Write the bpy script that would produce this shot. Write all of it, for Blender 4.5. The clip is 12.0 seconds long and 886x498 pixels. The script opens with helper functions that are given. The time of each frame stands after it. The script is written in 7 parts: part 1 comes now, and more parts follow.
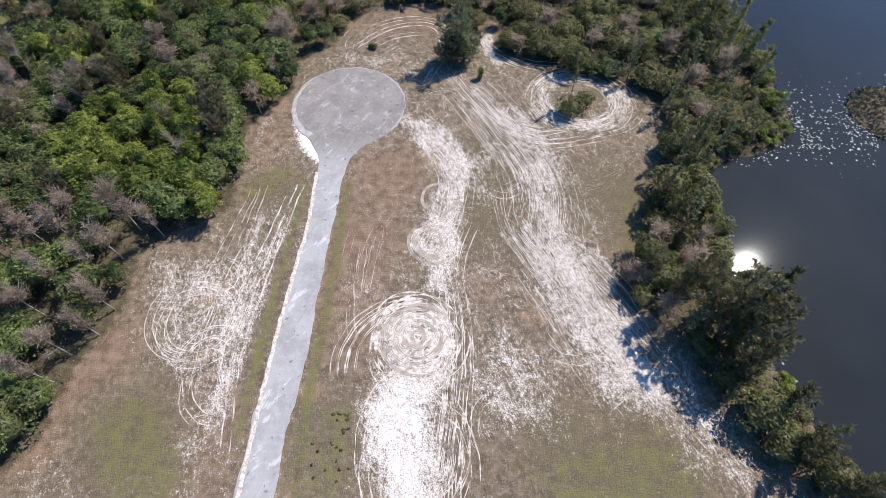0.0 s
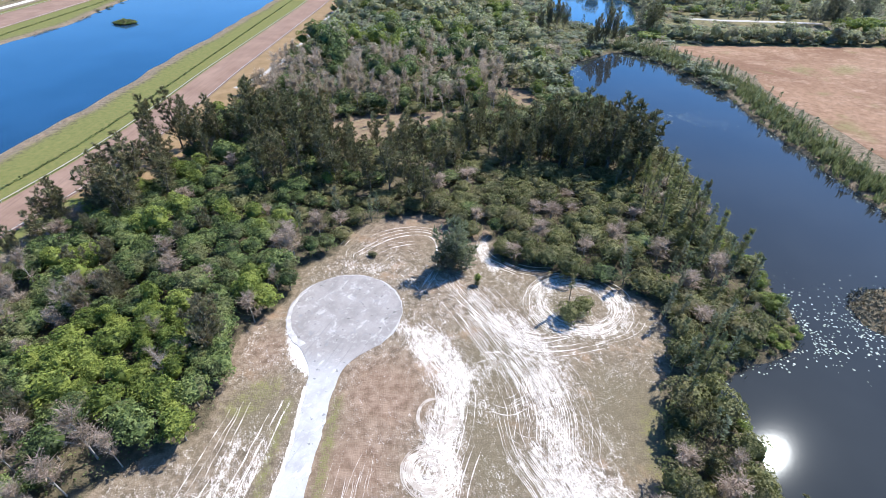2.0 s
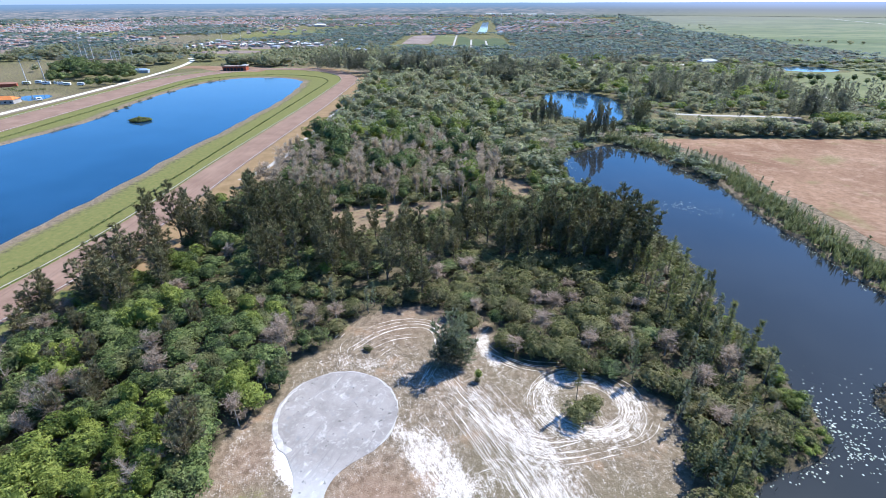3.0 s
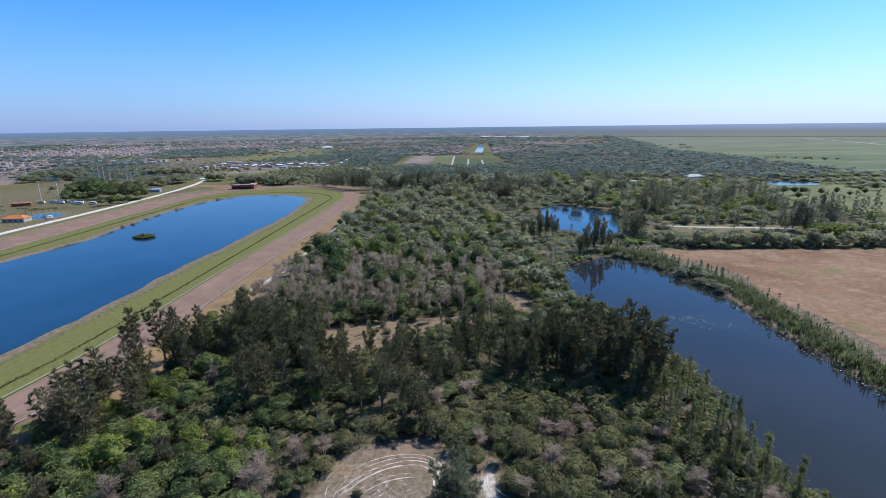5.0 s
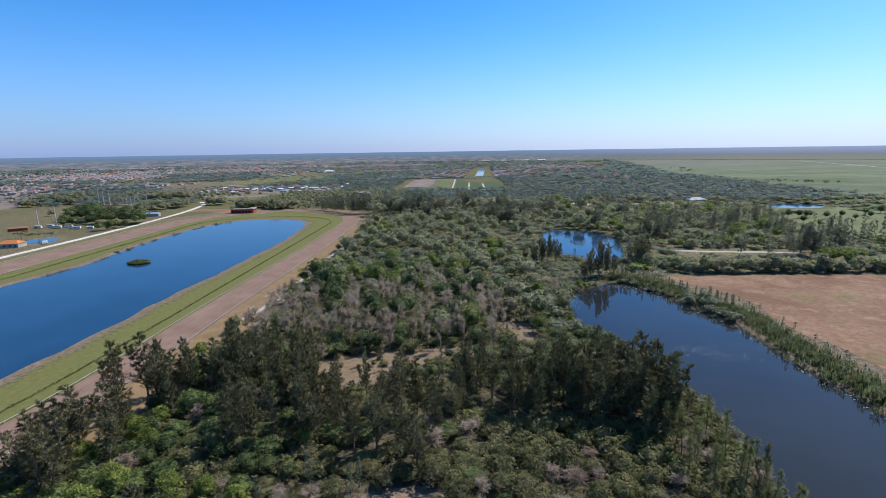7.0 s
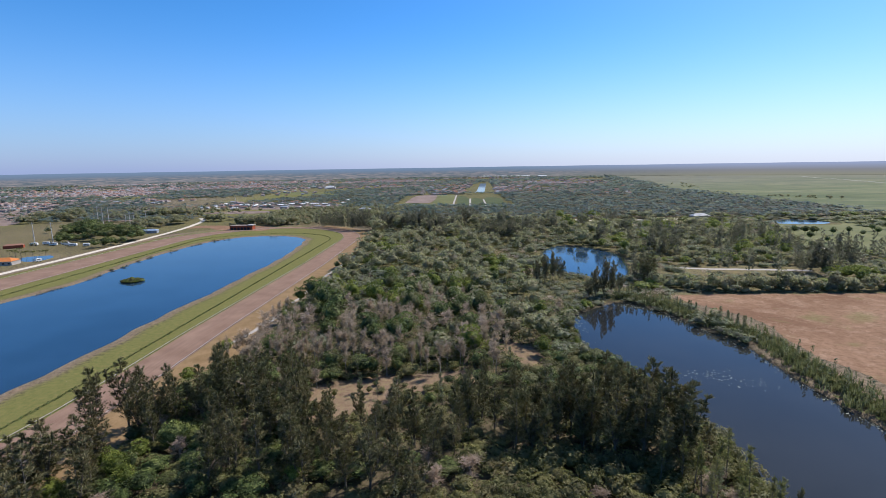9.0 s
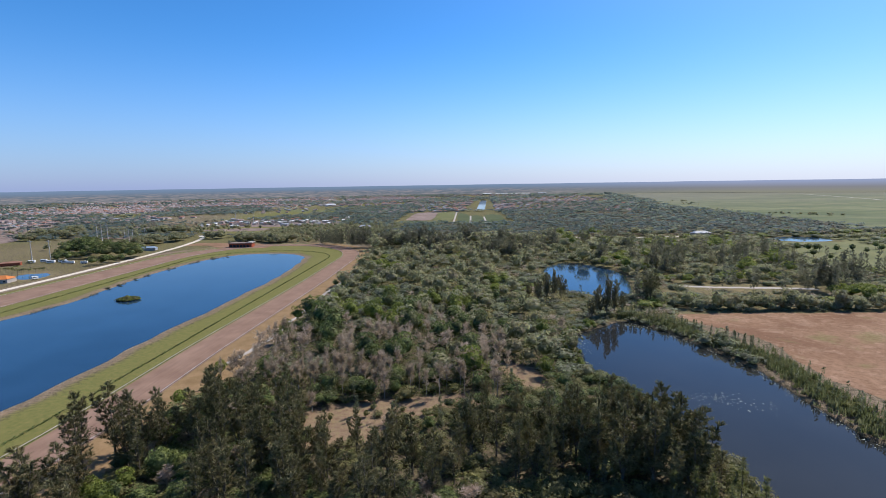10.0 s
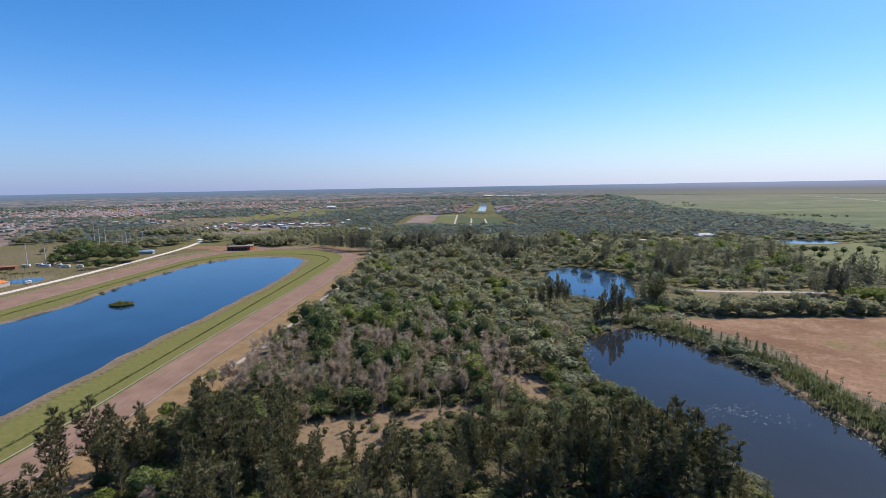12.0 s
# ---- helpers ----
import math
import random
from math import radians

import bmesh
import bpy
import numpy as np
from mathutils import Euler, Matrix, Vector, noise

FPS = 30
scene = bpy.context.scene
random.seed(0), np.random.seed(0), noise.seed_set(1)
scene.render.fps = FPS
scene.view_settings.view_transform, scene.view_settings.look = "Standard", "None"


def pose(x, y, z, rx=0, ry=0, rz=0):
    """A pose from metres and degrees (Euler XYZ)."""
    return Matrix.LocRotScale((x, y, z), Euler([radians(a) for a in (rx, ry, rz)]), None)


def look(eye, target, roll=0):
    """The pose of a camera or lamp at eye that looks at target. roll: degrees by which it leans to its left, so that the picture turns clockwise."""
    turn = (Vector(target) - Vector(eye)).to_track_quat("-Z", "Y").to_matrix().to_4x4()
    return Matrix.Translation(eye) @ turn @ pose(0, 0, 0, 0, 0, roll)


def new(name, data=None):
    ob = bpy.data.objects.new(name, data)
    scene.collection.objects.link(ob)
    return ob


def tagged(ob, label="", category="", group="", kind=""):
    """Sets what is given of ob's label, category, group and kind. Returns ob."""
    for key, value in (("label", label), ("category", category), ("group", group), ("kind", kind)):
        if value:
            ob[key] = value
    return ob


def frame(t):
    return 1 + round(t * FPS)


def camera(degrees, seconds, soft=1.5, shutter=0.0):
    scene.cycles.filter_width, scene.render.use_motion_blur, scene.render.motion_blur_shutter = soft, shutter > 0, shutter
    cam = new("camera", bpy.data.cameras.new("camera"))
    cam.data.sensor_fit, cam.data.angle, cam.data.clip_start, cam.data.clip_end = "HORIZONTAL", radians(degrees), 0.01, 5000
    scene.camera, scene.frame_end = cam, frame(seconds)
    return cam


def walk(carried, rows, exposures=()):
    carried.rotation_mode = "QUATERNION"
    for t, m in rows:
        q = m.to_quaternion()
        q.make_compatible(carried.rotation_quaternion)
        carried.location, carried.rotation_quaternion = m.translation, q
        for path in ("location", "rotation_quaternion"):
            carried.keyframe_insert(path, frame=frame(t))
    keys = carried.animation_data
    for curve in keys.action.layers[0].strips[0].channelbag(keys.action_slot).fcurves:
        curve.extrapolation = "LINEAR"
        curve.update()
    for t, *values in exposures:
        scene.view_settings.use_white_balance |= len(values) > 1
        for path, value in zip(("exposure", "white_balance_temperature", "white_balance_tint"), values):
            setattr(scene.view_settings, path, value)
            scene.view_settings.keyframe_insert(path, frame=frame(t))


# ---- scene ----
cam = camera(85.1, 12.0, soft=0.5)
PATH = [
    (0, (-1.125, -4.033, 79.069), (-1.147, -2.982, 77.367), 0.9),
    (0.5, (-1.05, -2.094, 79.131), (-1.077, -0.89, 77.534), 0.7),
    (1, (-0.931, -0.137, 79.192), (-0.964, 1.21, 77.714), 0.5),
    (1.5, (-0.84, 1.844, 79.257), (-0.878, 3.323, 77.911), 0.3),
    (2, (-0.835, 3.782, 79.277), (-0.877, 5.378, 78.073), 0.1),
    (2.5, (-0.68, 5.731, 79.283), (-0.725, 7.426, 78.222), -0.0),
    (3, (-0.479, 7.694, 79.315), (-0.526, 9.473, 78.403), -0.2),
    (3.2, (-0.429, 8.451, 79.333), (-0.477, 10.26, 78.481), -0.3),
    (4.8, (-0.237, 13.963, 79.63), (-0.286, 15.894, 79.109), -0.6),
    (5, (-0.203, 14.682, 79.644), (-0.252, 16.62, 79.152), -0.7),
    (5.5, (-0.094, 16.575, 79.676), (-0.142, 18.529, 79.253), -0.7),
    (6, (0.001, 18.552, 79.695), (-0.048, 20.511, 79.293), -0.7),
    (6.5, (0.115, 20.566, 79.698), (0.064, 22.524, 79.298), -0.7),
    (6.7, (0.159, 21.377, 79.7), (0.107, 23.335, 79.3), -0.8),
    (8.3, (0.489, 27.911, 79.765), (0.432, 29.871, 79.374), -0.8),
    (8.5, (0.538, 28.735, 79.769), (0.48, 30.698, 79.391), -0.8),
    (9, (0.673, 30.799, 79.776), (0.615, 32.77, 79.439), -0.9),
    (9.5, (0.808, 32.83, 79.766), (0.749, 34.807, 79.472), -0.9),
    (10, (0.864, 34.854, 79.746), (0.805, 36.835, 79.479), -0.9),
    (10.5, (0.908, 36.842, 79.731), (0.848, 38.824, 79.471), -0.9),
    (11, (0.931, 38.8, 79.717), (0.868, 40.782, 79.458), -0.9),
    (11.5, (0.903, 40.781, 79.698), (0.84, 42.763, 79.439), -0.9),
    (12, (0.795, 42.803, 79.683), (0.733, 44.785, 79.425), -1.0),
]
walk(cam, [(t, look(e, g, r)) for t, e, g, r in PATH],
     [(0, 0.4, 6050, 10), (1.0, 0.68, 5950, 9), (1.5, 0.84, 5800, 8), (2.5, 1.14, 5550, 6), (3.2, 0.88, 5450, 6), (4.0, 0.56, 5500, 7), (4.8, 0.31, 5550, 7),
      (5.5, 0.25, 5650, 7), (6.7, 0.25, 5750, 7), (8.3, 0.27, 6050, 9), (9.0, 0.28, 6200, 10), (12, 0.24, 6280, 11)])

# ---- light ----
SUN = Vector((0.518, 0.438, 0.737)).normalized()
world = bpy.data.worlds.new("sky")
scene.world = world
world.use_nodes = True
wn = world.node_tree
sky = wn.nodes.new("ShaderNodeTexSky")
sky.sky_type = "NISHITA"
sky.sun_disc = False
sky.sun_elevation = math.asin(SUN.z)
sky.sun_rotation = math.atan2(SUN.x, SUN.y)
sky.altitude = 1200
sky.air_density, sky.dust_density, sky.ozone_density = 1.0, 0.3, 4.0
hsv = wn.nodes.new("ShaderNodeHueSaturation")
hsv.inputs["Saturation"].default_value = 1.14
tint = wn.nodes.new("ShaderNodeMix")
tint.data_type, tint.blend_type = "RGBA", "MULTIPLY"
tint.inputs[0].default_value = 1.0
tint.inputs[7].default_value = (0.96, 1.18, 1.36, 1.0)
wn.links.new(sky.outputs[0], tint.inputs[6])
wn.links.new(tint.outputs[2], hsv.inputs["Color"])


def world_math(op, a, b, clamp=False):
    n = wn.nodes.new("ShaderNodeMath")
    n.operation, n.use_clamp = op, clamp
    for i, v in enumerate((a, b)):
        if isinstance(v, (int, float)):
            n.inputs[i].default_value = v
        else:
            wn.links.new(v, n.inputs[i])
    return n.outputs[0]


# a thin layer of ground haze all round the horizon, palest under the sun
aim = wn.nodes.new("ShaderNodeSeparateXYZ")
wn.links.new(wn.nodes.new("ShaderNodeTexCoord").outputs["Generated"], aim.inputs[0])
flat = math.hypot(SUN.x, SUN.y)
toward_sun = world_math("ADD", world_math("MULTIPLY", aim.outputs[0], SUN.x), world_math("MULTIPLY", aim.outputs[1], SUN.y))
toward = world_math("POWER", world_math("MAXIMUM", world_math("DIVIDE", toward_sun, flat), 0.0), 1.8)
haze = wn.nodes.new("ShaderNodeMix")
haze.data_type = "RGBA"
haze.inputs[6].default_value = (2.8, 3.4, 5.3, 1.0)
haze.inputs[7].default_value = (6.2, 6.5, 7.4, 1.0)
wn.links.new(toward, haze.inputs[0])
low = world_math("SUBTRACT", 1.0, world_math("DIVIDE", world_math("ABSOLUTE", aim.outputs[2], 0.0), 0.3), True)
veil = wn.nodes.new("ShaderNodeMix")
veil.data_type = "RGBA"
wn.links.new(world_math("POWER", low, 2.2), veil.inputs[0])
wn.links.new(hsv.outputs[0], veil.inputs[6])
wn.links.new(haze.outputs[2], veil.inputs[7])
# bright haze round the sun itself
near_sun = world_math("ADD", toward_sun, world_math("MULTIPLY", aim.outputs[2], SUN.z))
near_sun = world_math("MULTIPLY", world_math("POWER", world_math("MAXIMUM", near_sun, 0.0), 9.0), 0.45)
aureole = wn.nodes.new("ShaderNodeMix")
aureole.data_type = "RGBA"
wn.links.new(near_sun, aureole.inputs[0])
wn.links.new(veil.outputs[2], aureole.inputs[6])
aureole.inputs[7].default_value = (9.0, 9.2, 9.6, 1.0)
wn.links.new(aureole.outputs[2], wn.nodes["Background"].inputs[0])
wn.nodes["Background"].inputs[1].default_value = 0.103
sun = new("sun", bpy.data.lights.new("sun", "SUN"))
sun.data.energy, sun.data.angle, sun.data.color = 5.0, radians(0.53), (1.0, 0.93, 0.83)
sun.matrix_world = look(SUN * 300, (0, 0, 0))


# ---- materials ----
class Mat:
    """A small node builder."""

    def __init__(self, name, rough=0.8):
        self.m = bpy.data.materials.new(name)
        self.m.use_nodes = True
        self.nt = self.m.node_tree
        self.b = self.nt.nodes["Principled BSDF"]
        self.b.inputs["Roughness"].default_value = rough
        self.b.inputs["Specular IOR Level"].default_value = 0.06
        self.pos = self.node("ShaderNodeNewGeometry").outputs["Position"]

    def node(self, kind, **props):
        n = self.nt.nodes.new(kind)
        for k, v in props.items():
            n.inputs[k].default_value = v
        return n

    def link(self, a, b):
        self.nt.links.new(a, b)

    def noise(self, scale, detail=4.0, rough=0.6, stretch=None, turn=0.0, twist=0.0):
        n = self.node("ShaderNodeTexNoise", Scale=scale, Detail=detail, Roughness=rough, Distortion=twist)
        src = self.pos
        if stretch:
            for key, value in (("Rotation", (0, 0, turn)), ("Scale", stretch)):
                mp = self.node("ShaderNodeMapping")
                mp.inputs[key].default_value = value
                self.link(src, mp.inputs["Vector"])
                src = mp.outputs[0]
        self.link(src, n.inputs["Vector"])
        return n.outputs["Fac"]

    def ramp(self, fac, lo, hi, a=0.0, b=1.0):
        n = self.node("ShaderNodeMapRange")
        n.inputs[1].default_value, n.inputs[2].default_value = lo, hi
        n.inputs[3].default_value, n.inputs[4].default_value = a, b
        self.link(fac, n.inputs[0])
        return n.outputs[0]

    def math(self, op, a, b):
        n = self.nt.nodes.new("ShaderNodeMath")
        n.operation = op
        for i, v in enumerate((a, b)):
            if isinstance(v, (int, float)):
                n.inputs[i].default_value = v
            else:
                self.link(v, n.inputs[i])
        return n.outputs[0]

    def mix(self, fac, a, b, mode="MIX"):
        n = self.nt.nodes.new("ShaderNodeMix")
        n.data_type = "RGBA"
        n.blend_type = mode
        for i, v in ((0, fac), (6, a), (7, b)):
            if isinstance(v, (int, float)):
                n.inputs[i].default_value = v
            elif isinstance(v, tuple):
                n.inputs[i].default_value = (*v, 1.0)
            else:
                self.link(v, n.inputs[i])
        return n.outputs[2]

    def colour(self, c):
        self.link(c, self.b.inputs["Base Color"])
        return self

    def bump(self, h, strength=0.5, dist=0.1):
        n = self.node("ShaderNodeBump", Strength=strength, Distance=dist)
        self.link(h, n.inputs["Height"])
        self.link(n.outputs[0], self.b.inputs["Normal"])
        return self


def plain(name, a, b, scale=1.0, rough=0.8, bump=0.0, dist=0.05):
    """Two tones mixed by noise at two scales."""
    m = Mat(name, rough)
    f = m.math("ADD", m.math("MULTIPLY", m.noise(scale), 0.6), m.math("MULTIPLY", m.noise(scale * 9, 3), 0.4))
    m.colour(m.mix(m.ramp(f, 0.36, 0.64), a, b))
    if bump:
        m.bump(m.noise(scale * 9, 4), bump, dist)
    return m.m


def leafy(name, dark, mid, light, shine=0.25, patch=0.12, gloss=0.22, sere=None, cell=0.19, bunch=0.8):
    """Foliage: each leaf spray its own tone, drifting from plant to plant, some plants gone sere."""
    m = Mat(name, 0.6)
    m.b.inputs["Specular IOR Level"].default_value = gloss
    geo = m.node("ShaderNodeNewGeometry")
    info = m.node("ShaderNodeObjectInfo")
    vor = m.node("ShaderNodeTexVoronoi", Scale=cell)
    m.link(m.pos, vor.inputs["Vector"])
    tone = m.nt.nodes.new("ShaderNodeSeparateColor")
    m.link(vor.outputs["Color"], tone.inputs[0])
    v = m.math("ADD", m.math("MULTIPLY", geo.outputs["Random Per Island"], 0.32), m.math("MULTIPLY", m.ramp(m.noise(patch, 3), 0.34, 0.66), 0.38))
    v = m.math("ADD", v, m.math("MULTIPLY", tone.outputs[0], 0.3))
    clump = m.node("ShaderNodeTexVoronoi", Scale=bunch)
    m.link(m.pos, clump.inputs["Vector"])
    tone2 = m.nt.nodes.new("ShaderNodeSeparateColor")
    m.link(clump.outputs["Color"], tone2.inputs[0])
    v = m.math("ADD", v, m.math("MULTIPLY", m.math("SUBTRACT", tone2.outputs[0], 0.5), 0.62))
    v = m.math("ADD", v, m.math("MULTIPLY", m.math("SUBTRACT", info.outputs["Random"], 0.5), 0.22))
    c = m.mix(m.ramp(v, 0.22, 0.5), dark, mid)
    c = m.mix(m.ramp(v, 0.5, 0.82), c, light)
    if sere:
        c = m.mix(m.ramp(tone.outputs[1], 0.55, 0.95, 0, 0.75), c, sere)
    m.colour(c)
    tr = m.nt.nodes.new("ShaderNodeBsdfTranslucent")
    m.link(m.mix(0.3, c, (0.16, 0.2, 0.03)), tr.inputs["Color"])
    ms = m.node("ShaderNodeMixShader", Fac=shine)
    m.link(m.b.outputs[0], ms.inputs[1])
    m.link(tr.outputs[0], ms.inputs[2])
    m.link(ms.outputs[0], m.nt.nodes["Material Output"].inputs[0])
    return m.m


def ground_material():
    """Soil under everything: litter, dry grass, lush grass and pale sand by the cover masks."""
    m = Mat("ground_soil", 0.95)
    att = m.nt.nodes.new("ShaderNodeVertexColor")
    att.layer_name = "cover"
    sep = m.nt.nodes.new("ShaderNodeSeparateColor")
    m.link(att.outputs[0], sep.inputs[0])
    sand, lush, dry = sep.outputs[0], sep.outputs[1], sep.outputs[2]
    big, mid, fine = m.noise(0.06, 3), m.noise(0.5, 5), m.noise(4.0, 5)
    tiny = m.noise(14.0, 3)
    litter = m.mix(m.ramp(mid, 0.35, 0.65), (0.06, 0.05, 0.03), (0.14, 0.108, 0.068))
    dryc = m.mix(m.ramp(mid, 0.35, 0.65), (0.1, 0.075, 0.049), (0.23, 0.168, 0.114))
    dryc = m.mix(m.ramp(big, 0.44, 0.62, 0, 0.6), dryc, (0.16, 0.124, 0.077))
    dryc = m.mix(m.ramp(m.noise(0.1, 4), 0.58, 0.7, 0, 0.6), dryc, (0.36, 0.22, 0.13))
    dryc = m.mix(m.ramp(tiny, 0.5, 0.75, 0, 0.6), dryc, (0.11, 0.078, 0.048))
    lushc = m.mix(m.ramp(mid, 0.3, 0.7), (0.1, 0.112, 0.03), (0.168, 0.15, 0.05))
    lushc = m.mix(m.ramp(fine, 0.45, 0.75, 0, 0.5), lushc, (0.225, 0.178, 0.085))
    sandc = m.mix(m.ramp(fine, 0.35, 0.65), (0.48, 0.392, 0.325), (0.74, 0.65, 0.575))

    def cut(mask, soft=0.16):
        v = m.math("ADD", mask, m.math("MULTIPLY", m.math("SUBTRACT", mid, 0.5), 1.0))
        v = m.math("ADD", v, m.math("MULTIPLY", m.math("SUBTRACT", fine, 0.5), 1.3))
        return m.ramp(v, 0.5 - soft, 0.5 + soft)

    clot = m.noise(1.1, 6, 0.72)
    straw = m.math("ADD", m.math("MULTIPLY", clot, 0.6), m.math("MULTIPLY", m.noise(2.6, 5, 0.7, (1.5, 0.6, 1.0), -0.3), 0.4))
    dryc = m.mix(m.ramp(straw, 0.5, 0.62, 0, 0.6), dryc, (0.36, 0.285, 0.216))
    dryc = m.mix(m.ramp(straw, 0.36, 0.46, 0.5, 0.0), dryc, (0.095, 0.072, 0.042))
    # rusty bare soil here, olive regrowth there
    dryc = m.mix(m.ramp(att.outputs["Alpha"], 0.5, 1.0, 0, 0.75), dryc, m.mix(m.ramp(mid, 0.35, 0.65), (0.172, 0.103, 0.066), (0.3, 0.196, 0.137)))
    dryc = m.mix(m.ramp(att.outputs["Alpha"], 0.5, 0.0, 0, 0.8), dryc, m.mix(m.ramp(fine, 0.35, 0.65), (0.095, 0.077, 0.044), (0.185, 0.146, 0.09)))
    c = m.mix(cut(dry), litter, dryc)
    c = m.mix(cut(lush), c, lushc)
    # sand lies in drawn-out drifts, with fine wheel-combed lines and a soft edge into the grass
    drift = m.noise(0.22, 5, 0.62, (1.3, 0.7, 1.0), -0.3, 1.0)
    comb = m.noise(1.5, 6, 0.7, (1.9, 0.3, 1.0), -0.49, 0.4)
    comb2 = m.noise(1.5, 6, 0.7, (1.6, 0.45, 1.0), 0.1, 0.6)
    flake = m.noise(2.0, 6, 0.75, (1.7, 0.55, 1.0), -0.4, 0.7)
    for f, k in ((drift, 0.7), (comb, 0.55), (comb2, 0.5), (clot, 0.9), (flake, 1.05), (fine, 0.95), (tiny, 0.7)):
        sand = m.math("ADD", sand, m.math("MULTIPLY", m.math("SUBTRACT", f, 0.5), k))
    c = m.mix(m.ramp(sand, 0.4, 0.72), c, sandc)
    c = m.mix(m.ramp(sand, 0.7, 1.05), c, (0.89, 0.825, 0.765))
    m.colour(c)
    m.bump(m.math("ADD", mid, m.math("MULTIPLY", fine, 0.6)), 0.8, 0.25)
    return m.m


def water_material(name, deep, rough=0.06, wave=0.25):
    m = Mat(name, rough)
    m.b.inputs["IOR"].default_value = 1.33
    m.b.inputs["Specular IOR Level"].default_value = 0.5
    v = m.ramp(m.noise(0.03, 3), 0.35, 0.65)
    m.colour(m.mix(v, deep, tuple(c * 1.35 for c in deep)))
    m.bump(m.noise(1.2, 3, 0.5), wave, 0.02)
    return m.m


def asphalt_material():
    m = Mat("worn_asphalt", 0.9)
    k = 0.76
    big, mid, fine = m.noise(0.22, 4), m.noise(1.1, 5), m.noise(9.0, 4)
    c = m.mix(m.ramp(big, 0.38, 0.6), (0.44 * k, 0.402 * k, 0.38 * k), (0.56 * k, 0.515 * k, 0.49 * k))
    c = m.mix(m.ramp(mid, 0.52, 0.66, 0, 0.55), c, (0.62 * k, 0.59 * k, 0.565 * k))
    c = m.mix(m.ramp(m.noise(0.35, 6, 0.7, (1.0, 0.4, 1.0), 0.6), 0.58, 0.64, 0, 0.75), c, (0.62, 0.585, 0.555))
    c = m.mix(m.ramp(m.noise(0.8, 2), 0.66, 0.7, 0, 0.75), c, (0.15, 0.145, 0.14))
    c = m.mix(m.ramp(m.noise(0.5, 3, 0.6, (4.0, 0.12, 1.0), 0.35), 0.6, 0.66, 0, 0.4), c, (0.26, 0.25, 0.24))
    c = m.mix(m.ramp(fine, 0.4, 0.75, 0, 0.3), c, (0.3 * k, 0.3 * k, 0.3 * k))
    # the turning circle was never resurfaced
    sep = m.nt.nodes.new("ShaderNodeSeparateXYZ")
    m.link(m.pos, sep.inputs[0])
    old = m.ramp(m.math("ADD", sep.outputs[1], m.math("MULTIPLY", big, 14.0)), 72.0, 79.0)
    c = m.mix(old, c, m.mix(1.0, c, (0.7, 0.66, 0.63), "MULTIPLY"))
    c = m.mix(m.math("MULTIPLY", old, m.ramp(m.noise(0.3, 6, 0.7, None, 0.0, 0.8), 0.56, 0.7, 0, 0.5)), c, (0.6, 0.55, 0.515))
    c = m.mix(m.math("MULTIPLY", old, m.ramp(m.noise(0.55, 5, 0.65), 0.58, 0.68, 0, 0.6)), c, (0.2, 0.19, 0.19))
    return m.colour(c).bump(fine, 0.3, 0.03).m


def ribbon_material():
    """Loose pale sand thrown up by wheels, broken through to the soil."""
    m = Mat("thrown_sand", 0.95)
    f = m.noise(3.0, 4)
    c = m.mix(m.ramp(f, 0.35, 0.65), (0.55, 0.465, 0.395), (0.8, 0.715, 0.64))
    m.colour(m.mix(m.ramp(m.noise(1.4, 5, 0.7), 0.44, 0.64, 0.0, 0.9), c, (0.33, 0.245, 0.175)))
    return m.m


def track_material():
    m = Mat("raked_clay", 0.95)
    c = m.mix(m.ramp(m.noise(0.08, 4), 0.35, 0.65), (0.196, 0.119, 0.083), (0.264, 0.168, 0.121))
    c = m.mix(m.ramp(m.noise(0.5, 4, 0.6, (2.5, 0.08, 1.0)), 0.42, 0.68, 0, 0.5), c, (0.125, 0.0817, 0.0645))
    c = m.mix(m.ramp(m.noise(2.5, 4), 0.45, 0.7, 0, 0.35), c, (0.284, 0.206, 0.163))
    return m.colour(c).bump(m.noise(3.0, 4), 0.4, 0.05).m


def field_material():
    m = Mat("mown_dry_field", 0.95)
    c = m.mix(m.ramp(m.noise(0.02, 5), 0.38, 0.62), (0.179, 0.098, 0.0586), (0.26, 0.154, 0.0946))
    c = m.mix(m.ramp(m.noise(0.05, 6, 0.7, (0.8, 1.2, 1.0), 0.5, 1.0), 0.5, 0.62, 0, 0.75), c, (0.313, 0.2, 0.133))
    c = m.mix(m.ramp(m.noise(0.035, 4), 0.56, 0.68, 0, 0.75), c, (0.179, 0.155, 0.0633))
    c = m.mix(m.ramp(m.noise(0.35, 6, 0.75), 0.44, 0.62, 0, 0.6), c, (0.134, 0.0776, 0.0435))
    c = m.mix(m.ramp(m.noise(0.1, 6, 0.75, None, 0.0, 1.5), 0.55, 0.65, 0, 0.55), c, (0.34, 0.221, 0.15))
    c = m.mix(m.ramp(m.noise(0.25, 5, 0.7, (0.35, 2.2, 1.0), 0.25), 0.56, 0.66, 0, 0.5), c, (0.134, 0.0735, 0.0435))
    return m.colour(c).bump(m.noise(0.8, 4), 0.6, 0.15).m


